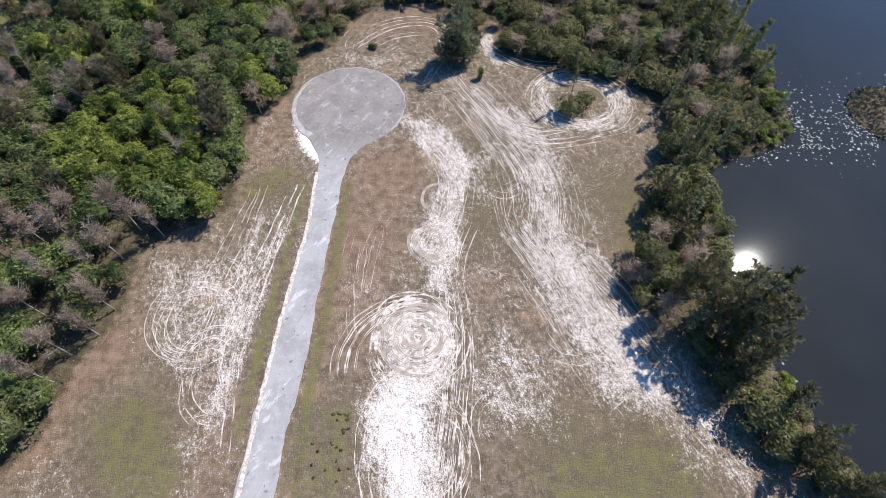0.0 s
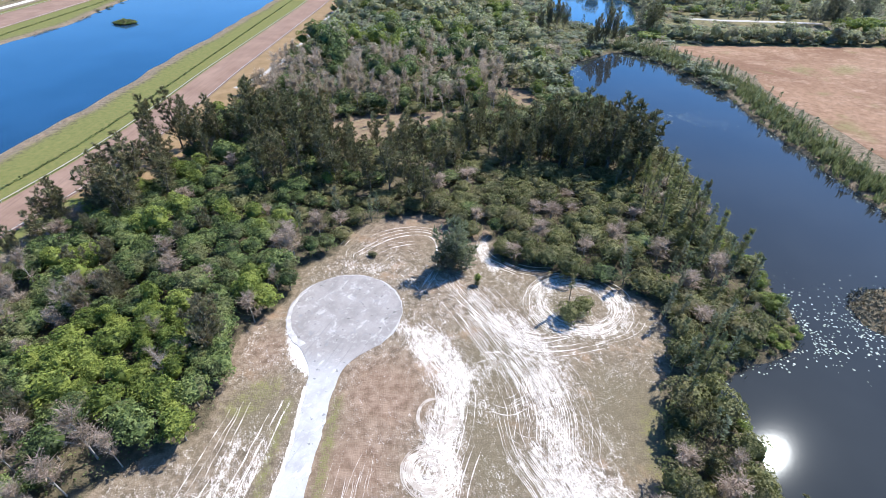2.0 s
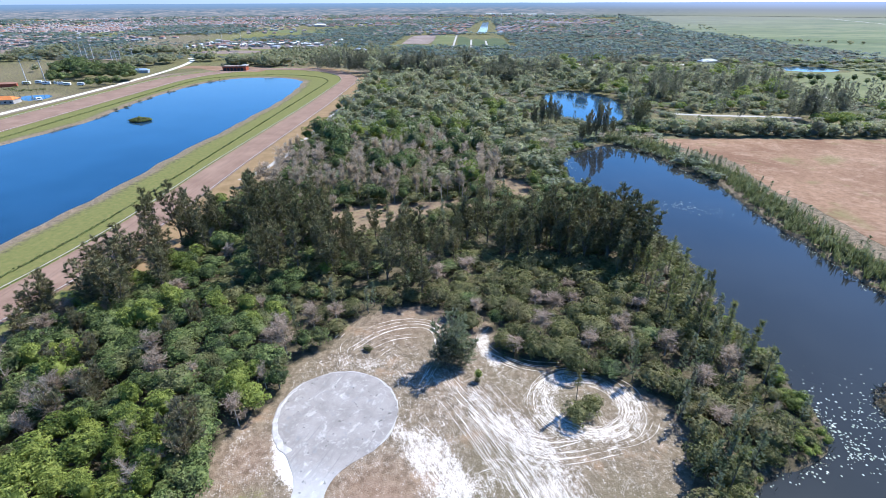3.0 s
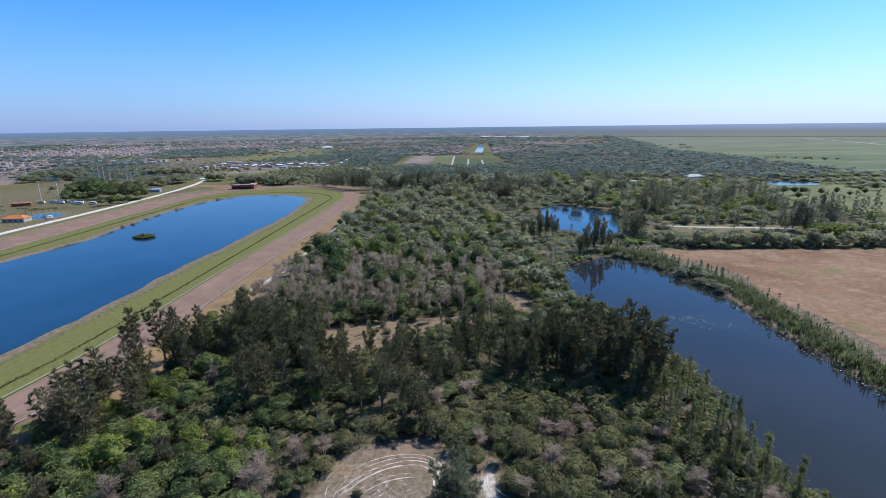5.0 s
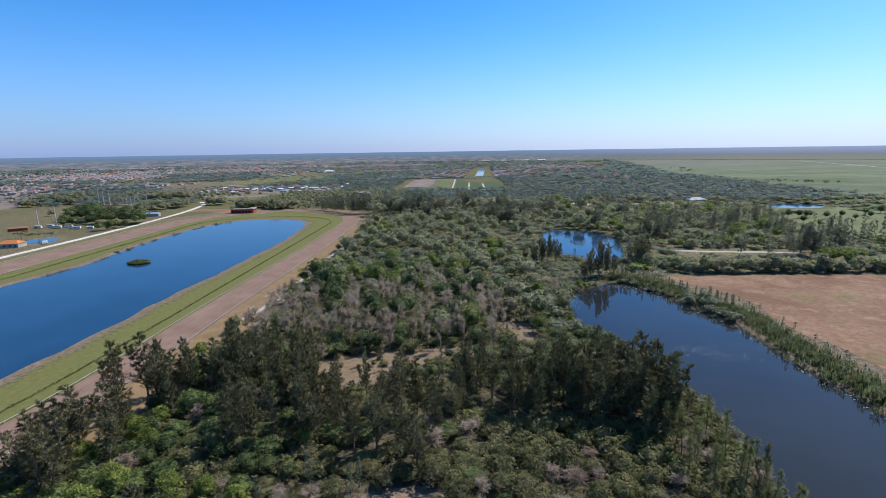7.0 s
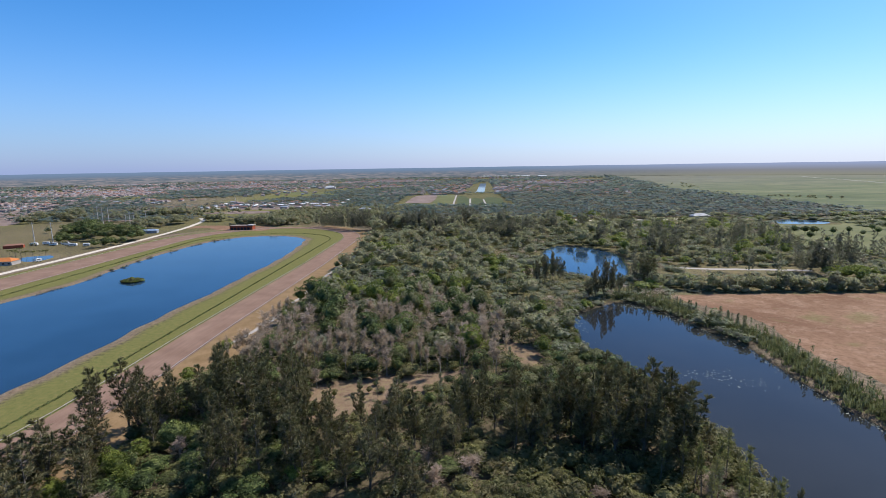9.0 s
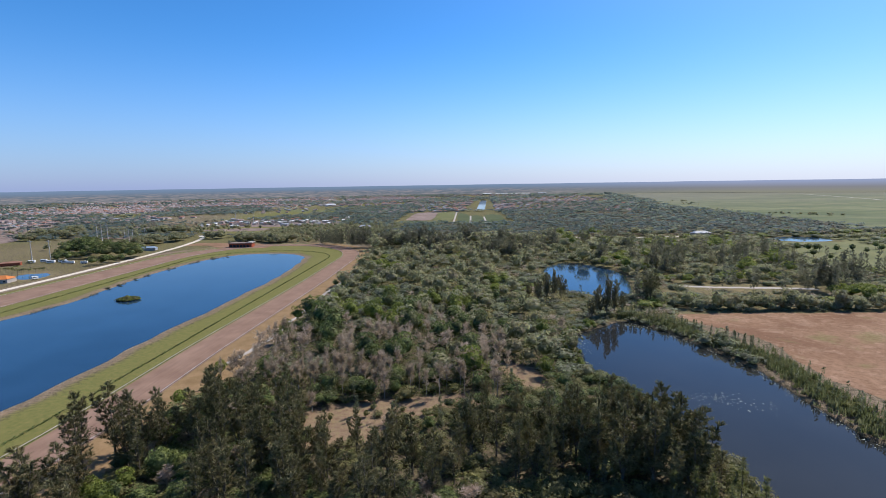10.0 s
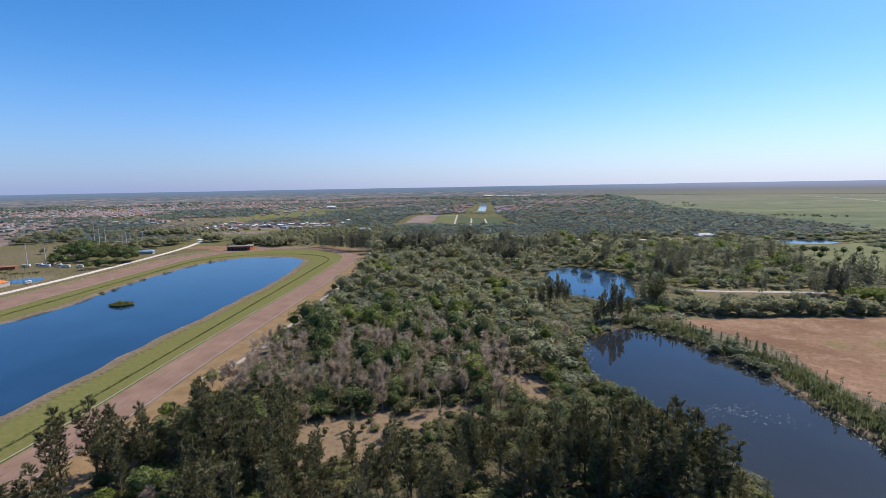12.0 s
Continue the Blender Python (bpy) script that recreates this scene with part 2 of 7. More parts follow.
def marsh_material():
    """Sawgrass in long mottled drifts, browner towards the far side."""
    m = Mat("sawgrass_marsh", 0.9)
    c = m.mix(m.ramp(m.noise(0.004, 6, 0.65, (0.5, 1.6, 1.0)), 0.36, 0.64), (0.098, 0.118, 0.053), (0.183, 0.182, 0.096))
    c = m.mix(m.ramp(m.noise(0.02, 6, 0.7, (0.5, 1.5, 1.0)), 0.48, 0.62, 0, 0.8), c, (0.07, 0.0845, 0.047))
    sep = m.nt.nodes.new("ShaderNodeSeparateXYZ")
    m.link(m.pos, sep.inputs[0])
    sere = m.ramp(m.math("ADD", sep.outputs[1], m.math("MULTIPLY", m.noise(0.0015, 4), 1400.0)), 2100.0, 3300.0, 0, 0.5)
    return m.colour(m.mix(sere, c, (0.165, 0.147, 0.13))).m


def haze_material():
    """Far land on a glowing backdrop, haze painted in and bluer upwards."""
    m = Mat("far_land_haze", 1.0)
    sep = m.nt.nodes.new("ShaderNodeSeparateXYZ")
    m.link(m.pos, sep.inputs[0])
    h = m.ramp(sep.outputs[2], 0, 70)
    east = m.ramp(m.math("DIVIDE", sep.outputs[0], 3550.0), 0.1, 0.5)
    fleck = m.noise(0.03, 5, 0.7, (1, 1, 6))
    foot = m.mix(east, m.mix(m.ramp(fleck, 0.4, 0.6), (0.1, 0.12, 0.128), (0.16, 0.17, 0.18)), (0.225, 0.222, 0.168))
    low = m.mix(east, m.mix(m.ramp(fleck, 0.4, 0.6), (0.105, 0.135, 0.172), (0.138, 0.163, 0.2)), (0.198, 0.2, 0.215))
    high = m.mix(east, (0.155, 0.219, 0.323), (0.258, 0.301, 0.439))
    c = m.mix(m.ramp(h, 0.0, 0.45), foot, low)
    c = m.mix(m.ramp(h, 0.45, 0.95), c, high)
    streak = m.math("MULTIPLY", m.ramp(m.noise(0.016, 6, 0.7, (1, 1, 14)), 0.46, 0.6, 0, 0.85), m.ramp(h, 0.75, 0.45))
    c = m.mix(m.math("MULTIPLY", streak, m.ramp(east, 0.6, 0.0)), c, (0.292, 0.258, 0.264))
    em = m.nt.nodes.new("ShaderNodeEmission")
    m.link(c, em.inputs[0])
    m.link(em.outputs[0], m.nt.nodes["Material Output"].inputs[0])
    return m.m


SOIL = ground_material()
ASPHALT = asphalt_material()
RIBBON = ribbon_material()
CLAY = track_material()
FIELD = field_material()
HAZE = haze_material()
WATER_POND = water_material("pond_water", (0.0158, 0.0165, 0.0165), 0.04, 0.06)
WATER_LAKE = water_material("lake_water", (0.013, 0.033, 0.064), 0.08, 0.3)
SAND_ROAD = plain("pale_shell_rock", (0.48, 0.41, 0.33), (0.68, 0.6, 0.5), 0.15)
DITCH = plain("pale_marl", (0.3, 0.265, 0.23), (0.43, 0.385, 0.34), 0.4)
VERGE = plain("verge_grass", (0.175, 0.112, 0.053), (0.27, 0.176, 0.092), 0.15)
RAIL = plain("weathered_rail", (0.31, 0.267, 0.241), (0.404, 0.361, 0.327), 0.5, 0.6)
LAWN = plain("park_lawn", (0.0946, 0.103, 0.0361), (0.155, 0.15, 0.0602), 0.03)
CROP = plain("crop_rows", (0.0516, 0.0688, 0.0258), (0.0946, 0.103, 0.043), 0.03)
MARSH = marsh_material()
LOTS = plain("pale_house_lots", (0.258, 0.215, 0.198), (0.38, 0.327, 0.305), 0.02)
EARTH = plain("bare_red_earth", (0.146, 0.103, 0.0817), (0.275, 0.206, 0.172), 0.03)
BARK = plain("grey_bark", (0.086, 0.0731, 0.0559), (0.206, 0.181, 0.146), 2.0, 0.9, 0.5, 0.03)
PALE_BARK = plain("bleached_wood", (0.206, 0.189, 0.163), (0.361, 0.335, 0.301), 2.0, 0.9)
RUT = plain("rutted_soil", (0.29, 0.23, 0.178), (0.5, 0.415, 0.34), 0.9)
CHALK = plain("chalky_concrete", (0.31, 0.275, 0.258), (0.499, 0.456, 0.421), 0.9)
WHITE = plain("white_paint", (0.6, 0.59, 0.56), (0.74, 0.73, 0.71), 0.6, 0.5)
TILE = plain("terracotta_tiles", (0.232, 0.112, 0.0774), (0.31, 0.172, 0.125), 0.4)
PALE_TILE = plain("faded_tiles", (0.215, 0.163, 0.146), (0.318, 0.245, 0.219), 0.4)
ORANGE = plain("orange_tiles", (0.43, 0.138, 0.043), (0.533, 0.206, 0.0688), 0.4)
WALL = plain("stucco", (0.292, 0.258, 0.232), (0.413, 0.37, 0.335), 0.3)
RED = plain("red_boards", (0.241, 0.0602, 0.0344), (0.327, 0.0946, 0.0516), 0.4)
GREY_ROOF = plain("grey_metal", (0.224, 0.232, 0.245), (0.335, 0.344, 0.357), 0.3, 0.5)
DARK = plain("dark_opening", (0.02, 0.022, 0.025), (0.04, 0.045, 0.05), 0.5, 0.4)
CONCRETE = plain("pole_concrete", (0.387, 0.37, 0.344), (0.516, 0.499, 0.473), 0.5)
BLUE = plain("blue_sheet", (0.189, 0.249, 0.344), (0.275, 0.344, 0.43), 0.5, 0.5)
DRYREED = plain("dry_reeds", (0.12, 0.0946, 0.0559), (0.292, 0.241, 0.155), 0.6)
PAD = plain("lily_pad", (0.12, 0.14, 0.08), (0.42, 0.43, 0.38), 0.8, 0.35)
LEAF = leafy("broad_leaves", (0.0355, 0.0501, 0.0172), (0.106, 0.139, 0.0412), (0.225, 0.255, 0.0814), 0.36, sere=(0.167, 0.153, 0.0659))
LEAF_BRIGHT = leafy("fresh_leaves", (0.0903, 0.114, 0.0232), (0.19, 0.223, 0.0434), (0.326, 0.347, 0.0774), 0.46)
LEAF_SHRUB = leafy("shrub_leaves", (0.0754, 0.0768, 0.0306), (0.161, 0.157, 0.0611), (0.285, 0.261, 0.111), 0.52, sere=(0.205, 0.164, 0.0838))
NEEDLE = leafy("needle_plumes", (0.0629, 0.0584, 0.0289), (0.144, 0.132, 0.0661), (0.255, 0.227, 0.121), 0.28, 0.3, 0.1, sere=(0.176, 0.132, 0.0661), cell=0.4)
LEAF_FEATHER = leafy("feathery_leaves", (0.122, 0.136, 0.0787), (0.24, 0.253, 0.157), (0.368, 0.373, 0.251), 0.55, 0.3, 0.1, sere=(0.266, 0.245, 0.189))
NEEDLE_PALE = leafy("dry_needle_plumes", (0.0989, 0.0886, 0.055), (0.194, 0.168, 0.107), (0.284, 0.241, 0.159), 0.5, 0.3, 0.1, sere=(0.206, 0.146, 0.0903), cell=0.4)
GREYLEAF = leafy("grey_twigs", (0.292, 0.211, 0.161), (0.447, 0.332, 0.262), (0.59, 0.45, 0.363), 0.58)
# far canopy greyed and blued, distance haze put into the base colour
FARLEAF = leafy("hazed_far_canopy", (0.0932, 0.128, 0.132), (0.153, 0.197, 0.203), (0.236, 0.272, 0.263), 0.62, 0.012, 0.05, sere=(0.219, 0.187, 0.148), cell=0.04)
# paler, bluer leaves for distant plants: air haze painted into their colour
NEEDLE_FAR = leafy("hazed_needle_plumes", (0.0946, 0.0887, 0.0749), (0.171, 0.157, 0.133), (0.255, 0.234, 0.2), 0.6, 0.3, 0.1, sere=(0.189, 0.155, 0.124), cell=0.2, bunch=0.3)
LEAF_SCRUB = leafy("hazed_scrub_leaves", (0.13, 0.145, 0.0887), (0.26, 0.277, 0.172), (0.405, 0.422, 0.279), 0.68, sere=(0.28, 0.255, 0.209), bunch=0.4)
LEAF_MID = leafy("hazed_thicket_leaves", (0.128, 0.132, 0.0701), (0.28, 0.277, 0.155), (0.446, 0.42, 0.263), 0.68, sere=(0.305, 0.24, 0.163))
REED = leafy("reeds", (0.0813, 0.0871, 0.0433), (0.169, 0.171, 0.0908), (0.267, 0.255, 0.144), 0.45)


# ---- geometry helpers ----
def mesh_of(name, verts, faces, material=None, smooth=False):
    me = bpy.data.meshes.new(name)
    if isinstance(faces, np.ndarray):
        verts = np.asarray(verts, dtype=np.float32)
        n, k = faces.shape
        me.vertices.add(len(verts))
        me.vertices.foreach_set("co", verts.ravel())
        me.loops.add(n * k)
        me.loops.foreach_set("vertex_index", faces.astype(np.int32).ravel())
        me.polygons.add(n)
        me.polygons.foreach_set("loop_start", np.arange(0, n * k, k, dtype=np.int32))
        me.update(calc_edges=True)
    else:
        me.from_pydata([tuple(v) for v in verts], [], faces)
        me.update()
    if material:
        me.materials.append(material)
    if smooth:
        me.polygons.foreach_set("use_smooth", [True] * len(me.polygons))
    return me


def setting(name, verts, faces, material, label, category="ground", kind="structure", smooth=False):
    return tagged(new(name, mesh_of(name, verts, faces, material, smooth)), label, category, kind=kind)


def part(name, me, parent, label=""):
    ob = new(name, me)
    ob.parent = parent
    return tagged(ob, label)


def thing(name, x, y, z=0.0, rz=0.0, scale=1.0, label="", category="", group="", kind=""):
    ob = new(name)
    ob.empty_display_size = 0.3
    s = scale if isinstance(scale, tuple) else (scale,) * 3
    ob.matrix_basis = Matrix.LocRotScale((x, y, z), Euler((0, 0, rz)), s)
    return tagged(ob, label, category, group, kind)


def spline(pts, step=3.0, closed=False):
    """A smooth line through the given corners."""
    p = np.array(pts, float)
    n = len(p)
    out = []
    for i in range(n if closed else n - 1):
        if closed:
            a, b, c, d = p[(i - 1) % n], p[i], p[(i + 1) % n], p[(i + 2) % n]
        else:
            a, b, c, d = p[max(i - 1, 0)], p[i], p[i + 1], p[min(i + 2, n - 1)]
        k = max(2, int(np.linalg.norm(c - b) / step))
        t = np.linspace(0, 1, k, endpoint=False)[:, None]
        out.append(0.5 * (2 * b + (c - a) * t + (2 * a - 5 * b + 4 * c - d) * t ** 2 + (3 * b - a - 3 * c + d) * t ** 3))
    if not closed:
        out.append(p[-1:])
    return np.vstack(out)


def ragged(loop, amount, scale):
    out = []
    for x, y in loop:
        n = noise.noise_vector((x * scale, y * scale, 3.1))
        out.append((x + n.x * amount, y + n.y * amount))
    return np.array(out)


def inside(px, py, poly):
    """Which points lie in the polygon."""
    res = np.zeros(px.shape, bool)
    n = len(poly)
    for i in range(n):
        (x1, y1), (x2, y2) = poly[i], poly[(i + 1) % n]
        if y1 == y2:
            continue
        cross = ((y1 > py) != (y2 > py)) & (px < (x2 - x1) * (py - y1) / (y2 - y1) + x1)
        res ^= cross
    return res


def in_any(x, y, polys):
    """Whether a point lies in one of several outlines."""
    for q in polys:
        if q[:, 0].min() < x < q[:, 0].max() and q[:, 1].min() < y < q[:, 1].max() and inside(np.array([x]), np.array([y]), q)[0]:
            return True
    return False


def seg_dist(px, py, pts, closed=False):
    """Distance to a polyline."""
    best = np.full(px.shape, 1e9)
    n = len(pts)
    for i in range(n if closed else n - 1):
        (x1, y1), (x2, y2) = pts[i], pts[(i + 1) % n]
        dx, dy = x2 - x1, y2 - y1
        t = np.clip(((px - x1) * dx + (py - y1) * dy) / max(dx * dx + dy * dy, 1e-9), 0, 1)
        best = np.minimum(best, np.hypot(px - x1 - t * dx, py - y1 - t * dy))
    return best


def signed(px, py, poly):
    d = seg_dist(px, py, poly, True)
    return np.where(inside(px, py, poly), -d, d)


def ring_mesh(inner, outer, z, closed=True):
    n = len(inner)
    v = [(x, y, z) for x, y in inner] + [(x, y, z) for x, y in outer]
    f = [(i, (i + 1) % n, n + (i + 1) % n, n + i) for i in range(n if closed else n - 1)]
    return v, f


def strip(pts, width, z):
    """A band along a line."""
    p = np.array(pts, float)
    d = np.gradient(p, axis=0)
    d /= np.linalg.norm(d, axis=1)[:, None] + 1e-9
    nrm = np.stack([-d[:, 1], d[:, 0]], 1)
    w = np.broadcast_to(np.asarray(width, float), (len(p),))[:, None] / 2
    return ring_mesh(p - nrm * w, p + nrm * w, z, False)


def slab(loop, top, bottom):
    """A flat plate with an upright edge."""
    n = len(loop)
    v = [(x, y, top) for x, y in loop] + [(x, y, bottom) for x, y in loop]
    f = [tuple(range(n))] + [(i, i + n, (i + 1) % n + n, (i + 1) % n) for i in range(n)]
    return v, f


def box(x0, x1, y0, y1, z0, z1):
    v = [(x, y, z) for z in (z0, z1) for x, y in ((x0, y0), (x1, y0), (x1, y1), (x0, y1))]
    return v, [(3, 2, 1, 0), (4, 5, 6, 7), (0, 1, 5, 4), (1, 2, 6, 5), (2, 3, 7, 6), (3, 0, 4, 7)]


def joined(pieces):
    v, f = [], []
    for pv, pf in pieces:
        o = len(v)
        v += [tuple(p) for p in pv]
        f += [tuple(i + o for i in q) for q in pf]
    return v, f


# ---- plan: shores, oval, clearing ----
POND = ragged(spline([(62, 280), (58, 254), (58.5, 229), (67, 214), (75, 190), (78, 160), (76, 131), (75, 111), (78, 101), (78, 89),
                      (77, 82), (74, 75.5), (65, 72.5), (56, 69), (52, 62), (53, 50), (52, 36), (54.4, 23.6), (56.5, 18), (60, 11),
                      (61.6, 4), (62, -30), (72, -75), (112, -80), (134, -30), (134, 60), (132, 100), (130.5, 134), (129, 151),
                      (129, 166), (127.5, 184), (127, 213), (127, 236), (121, 256), (116, 276), (106, 300), (94, 307), (74, 292)], 2.5, True), 1.6, 0.13)
POND_FAR = ragged(spline([(82, 482), (95, 503), (107, 513), (128, 498), (141, 469), (138, 424), (130, 391), (115, 367), (105, 364), (92, 381), (77, 397), (74, 434)], 4, True), 2.5, 0.05)
LAKE = ragged(spline([(-168, 30), (-170, 100), (-169, 164), (-167, 200), (-165, 240), (-165.5, 290), (-162, 340), (-161, 400), (-160, 450), (-164, 513), (-170, 560),
                      (-180, 586), (-215, 606), (-258, 598), (-279, 560), (-287, 500), (-285, 435), (-277, 372), (-280, 346), (-283, 320), (-287, 290), (-290, 200), (-288, 60), (-230, 0)], 5, True), 2.2, 0.06)
POND_PARK = spline([(418, 690), (432, 706), (462, 716), (492, 698), (488, 672), (464, 660), (430, 666)], 6, True)
POND_HOUSE = spline([(-402, 458), (-386, 456), (-388, 478), (-413, 494), (-418, 480)], 4, True)
POND_EDGE = spline([(371, 455), (381, 467), (410, 476), (450, 470), (440, 440), (385, 440)], 6, True)
CLEARING = ragged(spline([(-27, 117), (-31, 106), (-38.8, 99), (-38.5, 88), (-43.3, 80.4), (-45.5, 73), (-44.5, 60), (-44.4, 52), (-50.3, 47), (-57.3, 41.5), (-57.4, 28),
                          (-60.8, 19), (-61, 8.6), (-66, 0), (-78, -30), (-60, -70), (40, -70), (56, -20), (52.9, 3.9), (46.5, 10), (45, 15), (42, 17), (39, 27), (33, 33),
                          (30.5, 41), (36, 51), (40.5, 66), (47.5, 79), (45, 88), (41, 92), (34, 95), (27, 97.5), (17, 99), (10, 103), (9, 112), (7, 119), (4, 112), (-5, 123), (-17, 123)], 2.5, True), 1.0, 0.2)
GLADES = [spline([(-54, 191), (-40, 202), (-14, 206), (12, 210), (12, 204), (-6, 198), (-14, 190), (-24, 180), (-34, 174), (-50, 176)], 4, True),
          spline([(20, 240), (26, 240), (34, 231), (35, 214), (30, 211), (25, 218), (23, 230)], 3, True)]
ISLET = ragged(spline([(93, 88), (98, 93.5), (106, 96), (112, 90), (110, 80), (99, 78), (94, 81)], 1.2, True), 2.2, 0.35)
LAKE_ISLET = (-239, 372)


def oval(grow, n=40, cx=-232.0, rx=103.0, ry=117.0, top=560.0, low=0.0, left=1.0, bow=5.5):
    """The race track's line, moved outwards by grow."""
    pts = [(cx + rx + grow, y) for y in np.arange(low, top, 12.0)]
    pts += [(cx + (rx + grow) * math.cos(a), top + (ry + grow) * math.sin(a)) for a in np.linspace(0, math.pi, n, endpoint=False)]
    pts += [(cx - rx - grow, y) for y in np.arange(top, low, -12.0)]
    pts += [(cx + (rx + grow) * math.cos(a), low + (ry + grow) * math.sin(a)) for a in np.linspace(math.pi, 2 * math.pi, n, endpoint=False)]
    p = np.array(pts)
    west = p[:, 0] < cx
    p[west, 0] = cx + (p[west, 0] - cx) * left
    near = (p[:, 0] > cx) & (p[:, 1] < 200) & (p[:, 1] > 0)
    p[near, 0] -= 0.0014 * (200 - p[near, 1]) ** 2 * np.clip(p[near, 1] / 60, 0, 1)
    # the home straight bends a little towards the lake
    east = (p[:, 0] > cx) & (p[:, 1] > 0)
    p[east, 0] -= bow * np.clip((430 - p[east, 1]) / 170, 0, 1)
    return p


OVAL_OUT = oval(24.0)

# wheel-worn sand: outline, soft edge, strength
WORN_AREAS = [
    ([(-13, 80), (-6.5, 80.5), (0.8, 73.4), (3.3, 65), (2.6, 56), (1.3, 47.7), (1, 40), (0, 33), (-4, 36), (-8, 45), (-5.7, 53), (-3.7, 60), (-5.4, 69.5), (-11, 77)], 3.0, 0.62),
    ([(-10, 33), (-14, 29), (-16.2, 20), (-17.4, 14.5), (-12.5, 9), (-9.2, 2), (-8, -25), (0, -25), (-0.3, 13), (0, 24), (-0.1, 33)], 3.5, 0.46),
    ([(-11, 20), (-15, 15), (-11, 8), (-7.5, 0), (-7, -25), (-2, -25), (-2, 12), (-3, 21)], 6.0, 0.84),
    ([(4, 85), (12, 76), (15.5, 62), (13.5, 48), (15, 36), (19.4, 25.5), (24.5, 19), (30, 13), (36, 5), (46, 7), (41, 17), (37.5, 26), (30, 33), (26, 45), (21.5, 54), (24, 62.5), (22, 73), (15.8, 83)], 5.0, 0.52),
    ([(8, 82), (14.5, 75), (18, 63), (16, 50), (18, 40), (24, 32), (28, 36), (23, 46), (19.5, 54), (22, 63), (19, 73), (12, 83)], 6.0, 0.66),
    ([(22, 32), (27, 22), (34, 14), (39, 17), (34, 27), (28, 33)], 6.0, 0.68),
    ([(2, 23), (10, 29), (16, 23), (15, 11), (6, 11.5)], 4.0, 0.5),
    ([(-35, 43), (-33, 30), (-35.2, 19.5), (-36, 8.7), (-37, -4), (-43, -4), (-40, 12), (-41, 26), (-39.3, 37)], 5.0, 0.54),
    ([(-40, 51), (-38.6, 52), (-38.2, 36), (-40, 35)], 1.4, 0.6),
    ([(-32.6, 58), (-31.4, 57), (-32.6, 44), (-35, 40), (-35, 46)], 1.4, 0.6),
    ([(-55, 40), (-44, 41), (-40, 36), (-41, 15), (-52, 19), (-55, 29)], 5.0, 0.48),
    ([(-37.6, 79), (-34.5, 78), (-31, 71), (-28.6, 65), (-30.8, 66), (-34.5, 70.5)], 0.9, 0.95),
    ([(5, 110), (8, 114), (9, 106), (13, 101), (10, 99), (6, 105)], 1.6, 0.62),
    ([(-34, 100), (-29, 109), (-18, 113), (-9, 110), (-9, 104), (-20, 107), (-28, 102)], 4.0, 0.42),
    ([(-8, 96), (-2, 90), (6, 86), (8, 90), (0, 97)], 4.0, 0.42),
]
# soil tone: rusty above a half, olive below
TONES = [(-14, 62, 9, 0.95), (-17, 46, 8, 0.95), (-20, 35, 7, 0.85), (-16, 26, 6, 0.8), (-60, 12, 8, 0.95), (-58, 22, 6, 0.9), (-38, 12, 6, 0.8), (-40, 72, 6, 0.8), (5, 40, 6, 0.75), (-38, 4, 6, 0.8),
         (8, 70, 8, 0.05), (6, 57, 6, 0.05), (8, 47, 6, 0.1), (34, 60, 10, 0.05), (36, 50, 7, 0.1), (20, 10, 9, 0.1), (30, 6, 9, 0.1), (-37, 55, 5, 0.1), (-50, 9, 9, 0.15), (-18, 10, 7, 0.3), (-32, 90, 7, 0.2), (24, 86, 7, 0.1),
         (0, 118, 8, 0.8), (-15, 116, 8, 0.7)]


